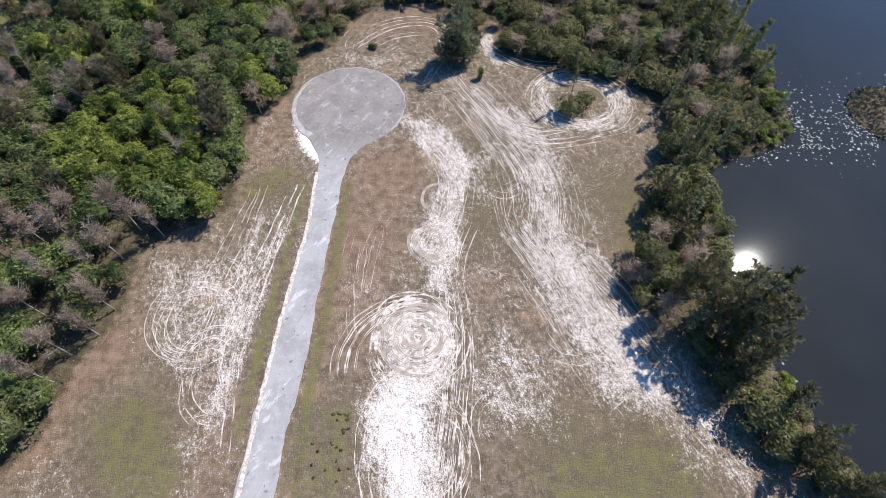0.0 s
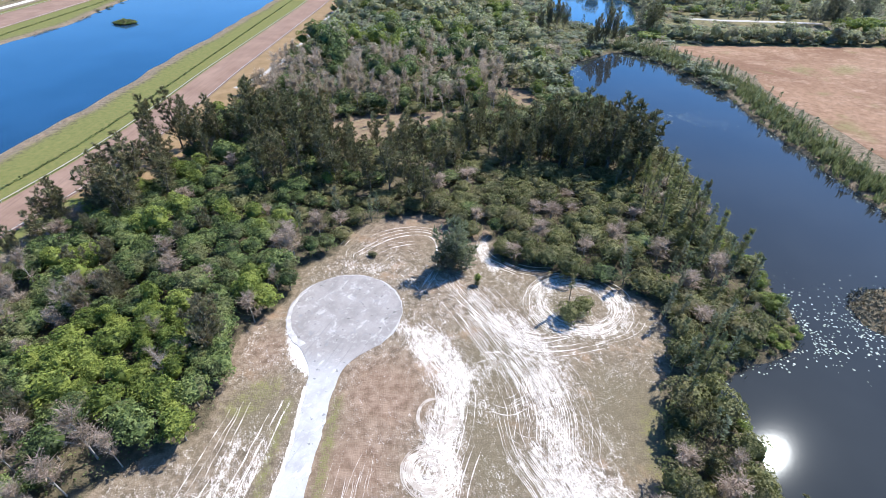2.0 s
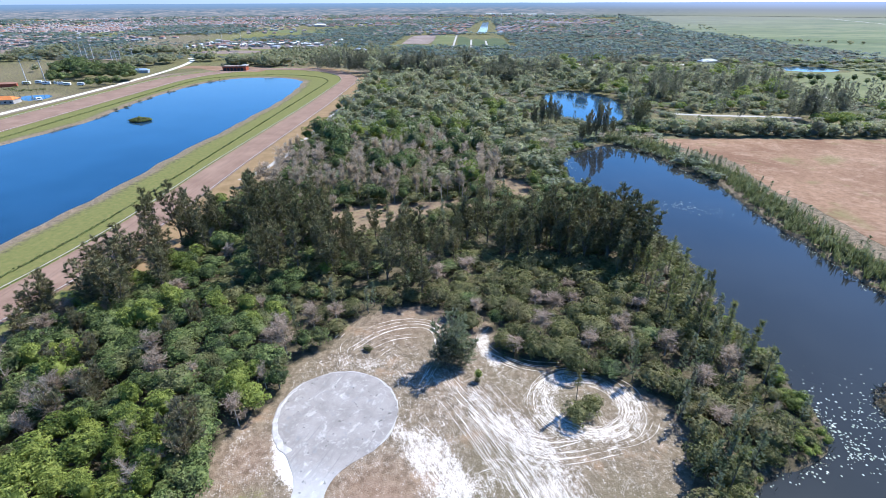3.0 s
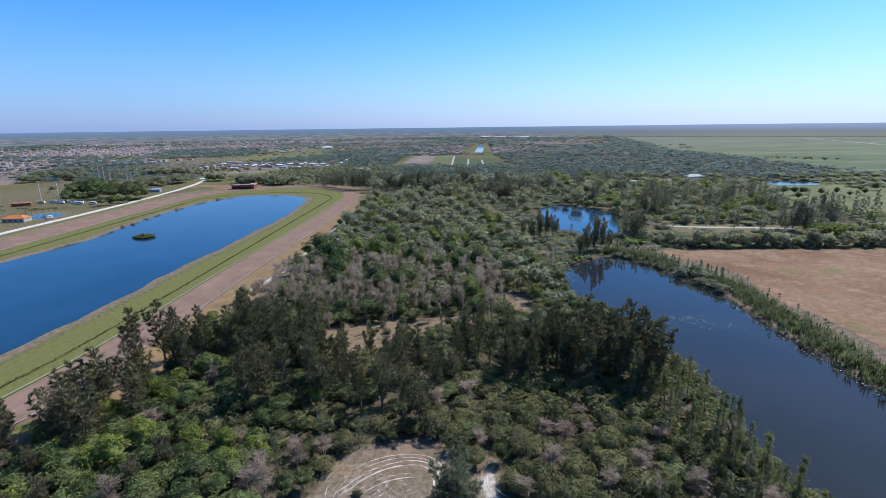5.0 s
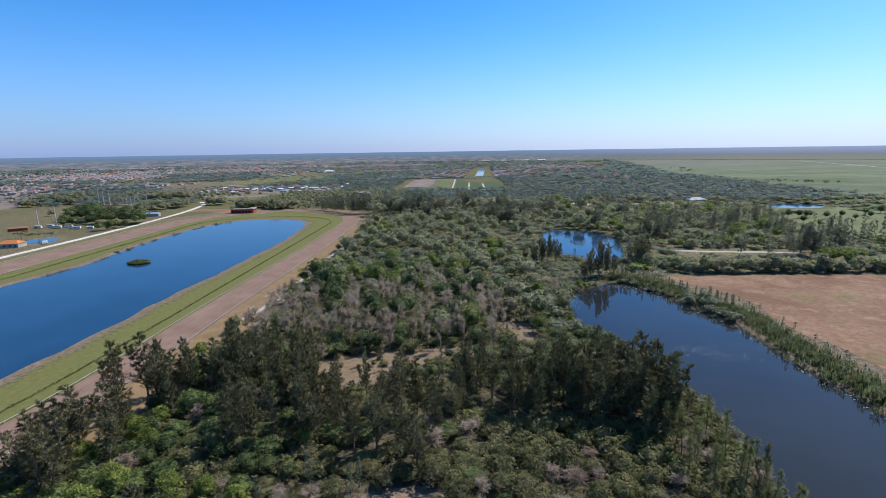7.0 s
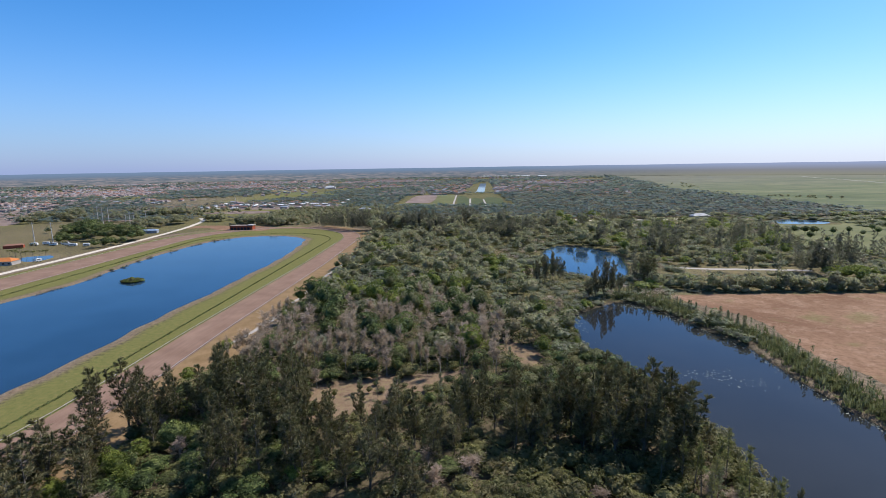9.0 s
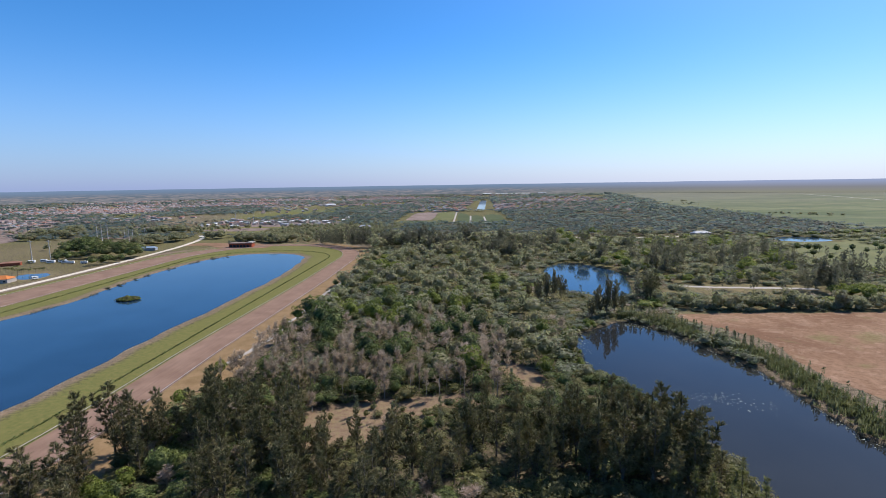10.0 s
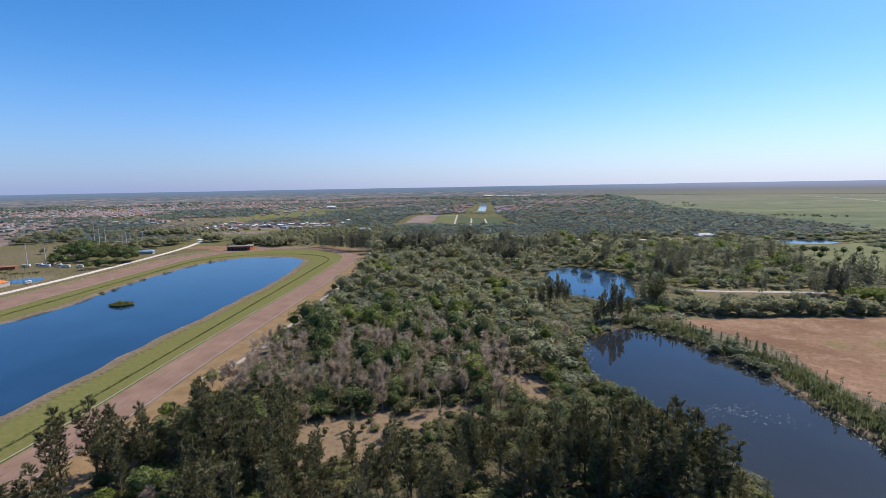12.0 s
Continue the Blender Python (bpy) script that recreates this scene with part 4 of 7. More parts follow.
for i, (loop, mat, text) in enumerate((
        ([(-125, 960), (-70, 935), (-66, 1090), (-118, 1100)], CROP, "dark green vegetable plot"),
        ([(-62, 930), (-14, 905), (-11, 1080), (-58, 1088)], LAWN, "pale green crop plot"),
        ([(-116, 1120), (-60, 1110), (-55, 1390), (-108, 1380)], EARTH, "fallow brown plot"),
        ([(-52, 1110), (-11, 1105), (-8, 1390), (-48, 1390)], LAWN, "pale green crop plot"),
        ([(3, 880), (20, 880), (33, 1240), (5, 1330)], CROP, "dark green vegetable plot"),
        ([(27, 880), (54, 870), (64, 1200), (37, 1240)], CROP, "green crop plot"),
        ([(60, 900), (90, 880), (110, 1250), (70, 1250)], CROP, "green crop plot"),
        ([(-330, 1500), (-160, 1440), (-150, 1760), (-420, 1780)], LAWN, "pale green pasture"),
        ([(-560, 1560), (-360, 1480), (-380, 1620), (-640, 1700)], LAWN, "pale green pasture"))):
    v, f = slab(spline(loop + loop[:1], 30), 0.05, -0.3)
    setting("field_%d" % (i + 2), v, f, mat, text, "field")
for i, line in enumerate(([(-8, 960), (1, 1400)], [(24, 880), (35, 1235)], [(57, 865), (66, 1200)], [(-120, 1010), (-56, 1020), (-8, 990)], [(-76, 1370), (-40, 1380), (0, 1350)])):
    v, f = strip(spline(line, 30), 4.0, 0.09)
    setting("road_%d" % (i + 6), v, f, DITCH, "straight pale farm track between plots", "road")
v, f = strip(spline([(68, 1480), (82, 1640), (104, 1970), (132, 2380)], 40), [26] * (len(spline([(68, 1480), (82, 1640), (104, 1970), (132, 2380)], 40))), 0.06)
setting("water_canal", v, f, WATER_POND, "distant canal catching the sky", "water")
v, f = slab(spline([(655, 770), (900, 600), (1600, 560), (4300, 900), (4300, 4250), (1700, 4250), (1280, 3900), (930, 2850), (660, 1560), (610, 1150), (670, 950)], 60, True), 0.2, -0.5)
setting("marsh", v, f, MARSH, "flat green sawgrass marsh to the horizon", "marsh")
v, f = strip(ragged(spline([(1800, 2630), (1700, 2340), (1604, 2062), (1500, 1772), (1430, 1500)], 30), 10, 0.01), 9.0, 0.23)
setting("road_11", v, f, DITCH, "thin pale levee road across the marsh", "road")
for loop in ([(-560, 1130), (-440, 1000), (-270, 990), (-250, 1080), (-330, 1180), (-520, 1200)], [(-1450, 1420), (-1150, 1080), (-960, 1100), (-1060, 1280)],
             [(-700, 1050), (-650, 970), (-600, 1000), (-640, 1060)], [(-600, 800), (-515, 785), (-520, 800), (-590, 815)],
             [(-480, 930), (-400, 900), (-330, 930), (-420, 965)], [(-1250, 1900), (-900, 1700), (-700, 1720), (-1000, 1960)]):
    v, f = slab(ragged(spline(loop, 25, True), 12, 0.01), 0.06, -0.4)
    setting("ground_bare", v, f, EARTH, "bare reddish earth of a building site", "ground")
LOT_LOOPS = ([(-1300, 1330), (-1040, 1240), (-930, 1160), (-770, 905), (-690, 740), (-790, 790), (-960, 920), (-1240, 1180)], [(-1640, 1760), (-1330, 1500), (-1110, 1560), (-1030, 1740), (-1100, 1840), (-1420, 1900)],
             [(-1500, 2180), (-1260, 1980), (-1000, 1960), (-800, 2150), (-900, 2420), (-1350, 2500)], [(-2100, 2700), (-1500, 2650), (-900, 2600), (-700, 2900), (-1100, 3150), (-1900, 2950)],
             [(-600, 2700), (-250, 2500), (-100, 2700), (-300, 2950), (-560, 2980)], [(240, 2150), (420, 2060), (480, 2250), (380, 2420), (230, 2360)])
for loop in LOT_LOOPS:
    v, f = slab(ragged(spline(loop, 30, True), 26, 0.008), 0.05, -0.4)
    setting("ground_lots", v, f, EARTH if loop is LOT_LOOPS[0] else LOTS, "reddish ploughed earth before a suburb" if loop is LOT_LOOPS[0] else "pale bare house lots and streets of a suburb", "ground")


# ---- plants: shapes ----
def sprays(p, nrm, size, rng, tilt=0.6, slim=0.62, fold=0.25):
    """One pointed leaf spray at each point."""
    n = len(p)
    d = nrm + rng.normal(0, tilt, (n, 3))
    d /= np.linalg.norm(d, axis=1)[:, None] + 1e-9
    u = np.cross(d, rng.normal(0, 1, (n, 3)))
    u /= np.linalg.norm(u, axis=1)[:, None] + 1e-9
    w = np.cross(d, u)
    s = (size * rng.uniform(0.6, 1.35, n))[:, None]
    v = np.stack([p - u * s - d * s * fold, p + (u * 0.75 - w * slim) * s, p + (u * 0.75 + w * slim) * s + d * s * fold], 1)
    return v.reshape(-1, 3), np.arange(3 * n).reshape(n, 3)


def blades(a, b, width, rng):
    """One slim blade from each a to each b."""
    n = len(a)
    d = b - a
    u = np.cross(d, rng.normal(0, 1, (n, 3)))
    u /= np.linalg.norm(u, axis=1)[:, None] + 1e-9
    w = (width * rng.uniform(0.6, 1.3, n))[:, None]
    m = a + d * 0.25
    v = np.stack([m + u * w, b, m - u * w], 1)
    return v.reshape(-1, 3), np.arange(3 * n).reshape(n, 3)


def merge(parts):
    vs, fs, o = [], [], 0
    mixed = any(f.shape[1] == 3 for _, f in parts)
    for v, f in parts:
        if mixed and f.shape[1] == 4:
            f = np.vstack([f[:, (0, 1, 2)], f[:, (0, 2, 3)]])
        vs.append(v)
        fs.append(f + o)
        o += len(v)
    return np.vstack(vs), np.vstack(fs)


def lump(c, r, rng, rings=4, segs=7):
    """A rough dark heart inside a crown, all quads."""
    v, f = [], []
    for i in range(rings + 1):
        a = -0.5 * math.pi + math.pi * (i + 0.15) / (rings + 0.3)
        for j in range(segs):
            b = 2 * math.pi * j / segs
            k = rng.uniform(0.8, 1.05)
            v.append((c[0] + r[0] * k * math.cos(a) * math.cos(b), c[1] + r[1] * k * math.cos(a) * math.sin(b), c[2] + r[2] * k * math.sin(a)))
    for i in range(rings):
        for j in range(segs):
            f.append((i * segs + j, i * segs + (j + 1) % segs, (i + 1) * segs + (j + 1) % segs, (i + 1) * segs + j))
    return np.array(v), np.array(f)


def limb(a, b, r0, r1, segs=5):
    a, b = np.array(a, float), np.array(b, float)
    d = (b - a) / (np.linalg.norm(b - a) + 1e-9)
    u = np.cross(d, (0.3, 0.9, 0.2))
    u /= np.linalg.norm(u)
    w = np.cross(d, u)
    v = []
    for c, r in ((a, r0), (b, r1)):
        for j in range(segs):
            t = 2 * math.pi * j / segs
            v.append(c + r * (u * math.cos(t) + w * math.sin(t)))
    return np.array(v), np.array([(j, (j + 1) % segs, segs + (j + 1) % segs, segs + j) for j in range(segs)])


def lobed_crown(rng, lobes, spread, height, base, count, size, tilt=0.5, heart=True):
    """A crown of overlapping lobes covered in leaf sprays."""
    cs, rs = [], []
    for i in range(lobes):
        a = 2.4 * i + rng.uniform(-0.4, 0.4)
        k = math.sqrt((i + 0.3) / lobes)
        r = spread * rng.uniform(0.24, 0.5) * (1.1 - 0.25 * k) * (10.0 / max(lobes, 10)) ** 0.5
        z = base + (height - base) * (0.35 + 0.5 * (1 - k * k)) + rng.uniform(-0.1, 0.1) * height
        cs.append((spread * 0.72 * k * math.cos(a), spread * 0.72 * k * math.sin(a), min(z, height - r * 0.75)))
        rs.append((r, r, r * rng.uniform(0.75, 1.0)))
    cs, rs = np.array(cs), np.array(rs)
    pick = rng.choice(lobes, count * 3, p=rs[:, 0] ** 2 / (rs[:, 0] ** 2).sum())
    d = rng.normal(0, 1, (count * 3, 3))
    d[:, 2] = np.where(d[:, 2] < -0.3, -d[:, 2], d[:, 2])
    d /= np.linalg.norm(d, axis=1)[:, None]
    p = cs[pick] + d * rs[pick] * rng.uniform(0.88, 1.16, (count * 3, 1))
    keep = np.ones(len(p), bool)
    for c, r in zip(cs, rs):
        keep &= (((p - c) / (r * 0.86)) ** 2).sum(1) > 1
    p, d = p[keep][:count], d[keep][:count]
    parts = [sprays(p, d + (0, 0, 0.3), size, rng, tilt)]
    if heart:
        mid = cs.mean(0)
        far = abs(cs - mid).max(0) + rs.mean(0) * 0.45
        parts.append(lump(mid - (0, 0, 0.12 * height), far * (0.86, 0.86, 0.95), rng, 4, 8))
    return merge(parts)


def broadleaf(seed, spread=3.8, height=8.0, count=1250, size=0.21, lobes=22):
    rng = np.random.default_rng(seed)
    crown = lobed_crown(rng, lobes, spread, height, height * 0.22, count, size, 0.65 if count > 500 else 0.5)
    wood = [limb((0, 0, -0.2), (0.1, 0.1, height * 0.35), 0.2, 0.14)]
    for i in range(4):
        a = i * 1.6 + rng.uniform(-0.3, 0.3)
        wood.append(limb((0.1, 0.1, height * 0.3), (spread * 0.5 * math.cos(a), spread * 0.5 * math.sin(a), height * 0.62), 0.11, 0.04, 4))
    return merge(wood), crown


def plume(a, b, r, rng, segs=5, rings=3):
    """A ragged spindle from a to b, pointed at both ends."""
    d = b - a
    u = np.cross(d, rng.normal(0, 1, 3))
    u /= np.linalg.norm(u) + 1e-9
    w = np.cross(d / np.linalg.norm(d), u)
    v = []
    for i in range(rings + 1):
        t = i / rings
        k = r * max(0.08, math.sin(math.pi * (0.12 + 0.86 * t)) ** 0.8)
        for j in range(segs):
            q = 2 * math.pi * (j + 0.5 * (i % 2)) / segs
            v.append(a + d * t + (u * math.cos(q) + w * math.sin(q)) * k * rng.uniform(0.65, 1.3))
    f = [(i * segs + j, i * segs + (j + 1) % segs, (i + 1) * segs + (j + 1) % segs, (i + 1) * segs + j) for i in range(rings) for j in range(segs)]
    return np.array(v), np.array(f)


def brush_oak(seed, height=22.0, spread=4.4, leaders=3, boughs=17, fuzz=17, girth=0.26, plumes=5, low=0.06, blade=0.095, reach=1.0, lean=0.5):
    """A tall she-oak: upswept boughs up the leaders, each ending in foxtail brushes of needles."""
    rng = np.random.default_rng(seed)
    k22 = height / 22.0
    wood, crown, a0, b0 = [limb((0, 0, -0.3), (0.1, 0.1, height * 0.3), 0.3 * k22, 0.22 * k22, 6)], [], [], []
    up = np.array((0, 0, 1.0))
    for i in range(leaders):
        ang = i * 2.4 + rng.uniform(-0.5, 0.5)
        far = 0.03 if i == 0 else rng.uniform(0.35, 0.85)
        foot = np.array((0.1, 0.1, height * (low if i == 0 else rng.uniform(low, low + 0.2))))
        tip = np.array((math.cos(ang) * spread * far, math.sin(ang) * spread * far, height * (1.0 - 0.32 * far * rng.uniform(0.5, 1.3))))
        wood += [limb(foot, foot * 0.4 + tip * 0.6, 0.18 * k22, 0.1 * k22, 5), limb(foot * 0.4 + tip * 0.6, tip, 0.1 * k22, 0.02, 4)]
        n = boughs if i == 0 else int(boughs * 0.75)
        for j in range(n):
            k = max(0.02, 0.2 * lean) + 0.88 * (j + rng.random() * 0.8) / n
            root = foot * (1 - k) + tip * k
            turn = j * 2.4 + ang + rng.uniform(-0.5, 0.5)
            side = np.array((math.cos(turn), math.sin(turn), 0))
            ln = (spread * 0.62 * (1.15 - k) ** 0.8 * rng.uniform(0.65, 1.2) + 1.0 * k22) * (1.0 if i == 0 else 0.85)
            rise = rng.uniform(lean, lean + 0.5) + 0.8 * k
            d = (side + up * rise) / math.hypot(1, rise)
            mid = root + d * ln * 0.5
            d2 = d + up * 0.35
            d2 /= np.linalg.norm(d2)
            end = mid + d2 * ln * 0.6
            wood.append(limb(root, mid, 0.06 * k22, 0.025, 3))
            for q in range(plumes):
                if q == 0:
                    a, b, g = mid - d * ln * 0.12, end, girth
                else:
                    w = rng.normal(0, 1, 3) * (1, 1, 0.5)
                    a = root + (mid - root) * rng.uniform(0.35, 1.25)
                    b = a + (d2 * 0.8 + w / (np.linalg.norm(w) + 1e-9) * 0.55) * ln * rng.uniform(0.35, 0.6)
                    g = girth * 0.8
                t = rng.uniform(0.0, 0.9, fuzz)[:, None]
                at = a + (b - a) * t
                e = (b - a) / (np.linalg.norm(b - a) + 1e-9)
                out = rng.normal(0, 1, (fuzz, 3))
                out -= (out @ e)[:, None] * e
                out /= np.linalg.norm(out, axis=1)[:, None] + 1e-9
                a0.append(at)
                b0.append(at + (out * g * 1.9 + e * 0.8) * rng.uniform(0.6, 1.15, (fuzz, 1)) * k22 ** 0.5 * reach)
        crown.append(plume(tip - up * 2.2 * k22, tip + up * 1.2 * k22, girth * 0.8, rng, 4, 3))
    crown.append(blades(np.vstack(a0), np.vstack(b0), blade, rng))
    return merge(wood), merge(crown)


def grey_tree(seed, height=10.0, spread=2.7, twigs=380, leaves=40):
    """A thin-leaved grey tree: many fine upright twigs."""
    rng = np.random.default_rng(seed)
    wood = [limb((0, 0, -0.2), (0.1, 0, height * 0.7), 0.14, 0.05)]
    a0, b0 = [], []
    for i in range(14):
        ang = i * 2.4
        z = height * rng.uniform(0.25, 0.75)
        reach = spread * rng.uniform(0.45, 1.0) * (1.15 - z / height)
        tip = np.array((reach * math.cos(ang), reach * math.sin(ang), z + height * rng.uniform(0.15, 0.3)))
        root = np.array((0.05, 0, z))
        wood.append(limb(root, tip, 0.05, 0.02, 3))
        n = twigs // 14
        t = rng.uniform(0.25, 1.0, n)[:, None]
        s = root + (tip - root) * t
        a0.append(s)
        b0.append(s + rng.normal(0, 0.55, (n, 3)) * (1, 1, 0.6) + np.array((0, 0, 0.5)))
    a0, b0 = np.vstack(a0), np.vstack(b0)
    crown = [blades(a0, b0, 0.026 if twigs > 1050 else 0.05 if twigs > 500 else 0.1 if twigs > 300 else 0.14, rng)]
    if leaves:
        i = rng.choice(len(b0), leaves)
        crown.append(sprays(b0[i], rng.normal(0, 1, (leaves, 3)), 0.13 if twigs > 500 else 0.22, rng))
    return merge(wood), merge(crown)


def shrub(seed, spread=2.7, height=3.3, count=720, size=0.165, lobes=15):
    rng = np.random.default_rng(seed)
    crown = lobed_crown(rng, lobes, spread, height, 0.2, count, size)
    wood = [limb((0, 0, -0.1), (0.5 * math.cos(a), 0.5 * math.sin(a), height * 0.5), 0.06, 0.03, 4) for a in (0.3, 2.2, 4.3)]
    return merge(wood), crown


def slender(seed, height=11.0):
    """A thin leaning stem with a sparse feathery top."""
    rng = np.random.default_rng(seed)
    lean = np.array((rng.uniform(-0.8, 0.8), rng.uniform(-0.8, 0.8), 0))
    top = lean + (0, 0, height)
    wood = [limb((0, 0, -0.2), top * 0.6, 0.13, 0.09), limb(top * 0.6, top, 0.09, 0.02)]
    a0, b0 = [], []
    for i in range(30):
        k = rng.uniform(0.45, 1.0)
        root = top * k
        ang = rng.uniform(0, 6.3)
        tip = root + np.array((math.cos(ang), math.sin(ang), 0.35)) * rng.uniform(0.5, 1.6) * (1.25 - k)
        wood.append(limb(root, tip, 0.03, 0.01, 3))
        n = 22
        s = root + (tip - root) * rng.uniform(0.3, 1, (n, 1))
        a0.append(s)
        b0.append(s + rng.normal(0, 0.35, (n, 3)) + (0, 0, 0.15))
    crown = blades(np.vstack(a0), np.vstack(b0), 0.06, rng)
    return merge(wood), crown


def palm(seed, height=9.0):
    rng = np.random.default_rng(seed)
    wood = merge([limb((0, 0, -0.2), (0.2, 0.1, height * 0.5), 0.2, 0.16), limb((0.2, 0.1, height * 0.5), (0.3, 0.1, height), 0.16, 0.13)])
    a0, b0 = [], []
    c = np.array((0.3, 0.1, height))
    for i in range(26):
        ang = i * 2.4
        up = rng.uniform(-0.5, 0.8)
        mid = c + np.array((math.cos(ang) * 1.7, math.sin(ang) * 1.7, up + 0.4))
        a0 += [c, mid]
        b0 += [mid, mid + np.array((math.cos(ang) * 1.7, math.sin(ang) * 1.7, up - 0.9))]
    return wood, blades(np.array(a0), np.array(b0), 0.75, rng)


KINDS = {}


def kind(key, name, shapes, leaf, bark, label, category):
    KINDS[key] = dict(name=name, label=label, category=category, leaf=leaf, bark=bark, shapes=[], meshes=[])
    for wood, crown in shapes:
        KINDS[key]["shapes"].append((wood, crown))


kind("broad", "broadleaf_tree", [broadleaf(i) for i in range(5)], LEAF, BARK, "dense glossy green broadleaf tree in the thicket", "tree")
kind("bright", "broadleaf_tree", [broadleaf(20 + i, 3.4, 7.5, 1150, 0.205, 20) for i in range(3)], LEAF_BRIGHT, BARK, "yellow-green broadleaf tree standing out of the thicket", "tree")
kind("shrub", "shrub", [shrub(40 + i) for i in range(5)], LEAF_SHRUB, BARK, "rounded dull green shrub", "shrub")
kind("oak", "she_oak_tree", [brush_oak(60 + i, 22, 4.9 + 0.6 * (i % 3), 2 + i % 3, 27 - i) for i in range(6)], NEEDLE, BARK, "tall dark feathery she-oak with upswept plumes", "tree")
kind("oak_wide", "she_oak_tree", [brush_oak(70 + i, 14, 5.4, 5, 22, 20, 0.24, 5, 0.02, 0.08) for i in range(3)], NEEDLE_PALE, BARK, "wide feathery olive-brown she-oak at the clearing", "tree")
kind("oak_lone", "she_oak_tree", [brush_oak(75, 14, 6.6, 4, 40, 20, 0.24, 5, 0.01, 0.08, 1.0, -0.12)], LEAF_FEATHER, BARK, "wide grey-green she-oak alone on sand", "tree")
kind("feather", "feathery_tree", [brush_oak(200 + i, 10, 2.0, 1, 24, 15, 0.22, 4, 0.05, 0.075) for i in range(4)], LEAF_FEATHER, BARK, "slender feathery grey-green tree by the pond", "tree")
kind("feather_mid", "feathery_tree", [brush_oak(210 + i, 10, 2.3, 1, 15, 7, 0.3, 3, 0.03, 0.14, 1.2) for i in range(3)], LEAF_FEATHER, BARK, "", "tree")
kind("grey", "grey_tree", [grey_tree(80 + i, 10, 2.7, 1000, 260) for i in range(5)], GREYLEAF, PALE_BARK, "grey thin-leaved tree with fine pale twigs", "tree")
kind("bare", "bare_tree", [grey_tree(90 + i, 10, 3.0, 1100, 0) for i in range(2)], GREYLEAF, PALE_BARK, "bleached leafless tree with forked limbs", "tree")
kind("slender", "slender_tree", [slender(100 + i) for i in range(4)], LEAF_SHRUB, BARK, "thin leaning tree with a sparse feathery top", "tree")
kind("palm", "palm_tree", [palm(120 + i) for i in range(3)], LEAF_SHRUB, BARK, "palm with a tuft of drooping fronds", "palm tree")
kind("broad_mid", "broadleaf_tree", [broadleaf(110 + i, 3.8, 8.0, 760, 0.25, 15) for i in range(5)], LEAF, BARK, "", "tree")
kind("bright_mid", "broadleaf_tree", [broadleaf(115 + i, 3.6, 7.5, 700, 0.25, 14) for i in range(3)], LEAF_BRIGHT, BARK, "", "tree")
kind("shrub_mid", "shrub", [shrub(180 + i, 2.7, 3.3, 300, 0.24, 11) for i in range(5)], LEAF_SHRUB, BARK, "", "shrub")
kind("grey_mid", "grey_tree", [grey_tree(190 + i, 10, 2.8, 420, 110) for i in range(4)], GREYLEAF, PALE_BARK, "", "tree")
# plainer shapes for what stands far off, some with haze tinted into the leaves
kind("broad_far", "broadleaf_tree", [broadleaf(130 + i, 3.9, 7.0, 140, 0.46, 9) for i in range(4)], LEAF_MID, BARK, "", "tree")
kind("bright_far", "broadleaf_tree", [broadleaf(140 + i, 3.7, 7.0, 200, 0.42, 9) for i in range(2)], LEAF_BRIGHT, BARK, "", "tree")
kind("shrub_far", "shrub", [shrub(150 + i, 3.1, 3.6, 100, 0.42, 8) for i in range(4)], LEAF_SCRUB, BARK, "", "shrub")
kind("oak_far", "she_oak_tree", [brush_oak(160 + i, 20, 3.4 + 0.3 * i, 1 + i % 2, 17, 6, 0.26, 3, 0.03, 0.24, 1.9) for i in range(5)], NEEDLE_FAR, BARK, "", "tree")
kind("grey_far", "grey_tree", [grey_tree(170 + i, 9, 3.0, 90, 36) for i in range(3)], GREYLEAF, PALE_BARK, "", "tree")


def plant(key, x, y, scale=1.0, rz=None, variant=None, label="", group=""):
    """One tree as a thing of its own: trunk and crown share their meshes with its likes."""
    k = KINDS[key]
    if not k["meshes"]:
        for wood, crown in k["shapes"]:
            k["meshes"].append((mesh_of("trunk", *wood, k["bark"]), mesh_of("crown", *crown, k["leaf"])))
    i = RND.randrange(len(k["meshes"])) if variant is None else variant
    s = scale if isinstance(scale, tuple) else (scale, scale, scale)
    root = thing(k["name"], x, y, 0, RND.uniform(0, 6.28) if rz is None else rz, s, label or k["label"], k["category"], group)
    part("trunk", k["meshes"][i][0], root)
    part("crown", k["meshes"][i][1], root)
    return root


HEAPS = {}


def heap(key, x, y, scale):
    HEAPS.setdefault(key, []).append((x, y, scale, RND.uniform(0, 6.28)))


def pour():
    """The uncounted rest of each kind, joined."""
    for key, rows in HEAPS.items():
        k = KINDS[key]
        parts = []
        for x, y, s, a in rows:
            v, f = k["shapes"][RND.randrange(len(k["shapes"]))][1]
            sx, sz = s if isinstance(s, tuple) else (s, s)
            c, d = math.cos(a) * sx, math.sin(a) * sx
            parts.append((np.stack([v[:, 0] * c - v[:, 1] * d + x, v[:, 0] * d + v[:, 1] * c + y, v[:, 2] * sz], 1), f))
        v, f = merge(parts)
        tagged(new("woodland", mesh_of("woodland", v, f, k["leaf"])), "continuous canopy of " + k["name"].replace("_", " ") + "s in the wood", "woodland", kind="stuff")


RND = random.Random(11)

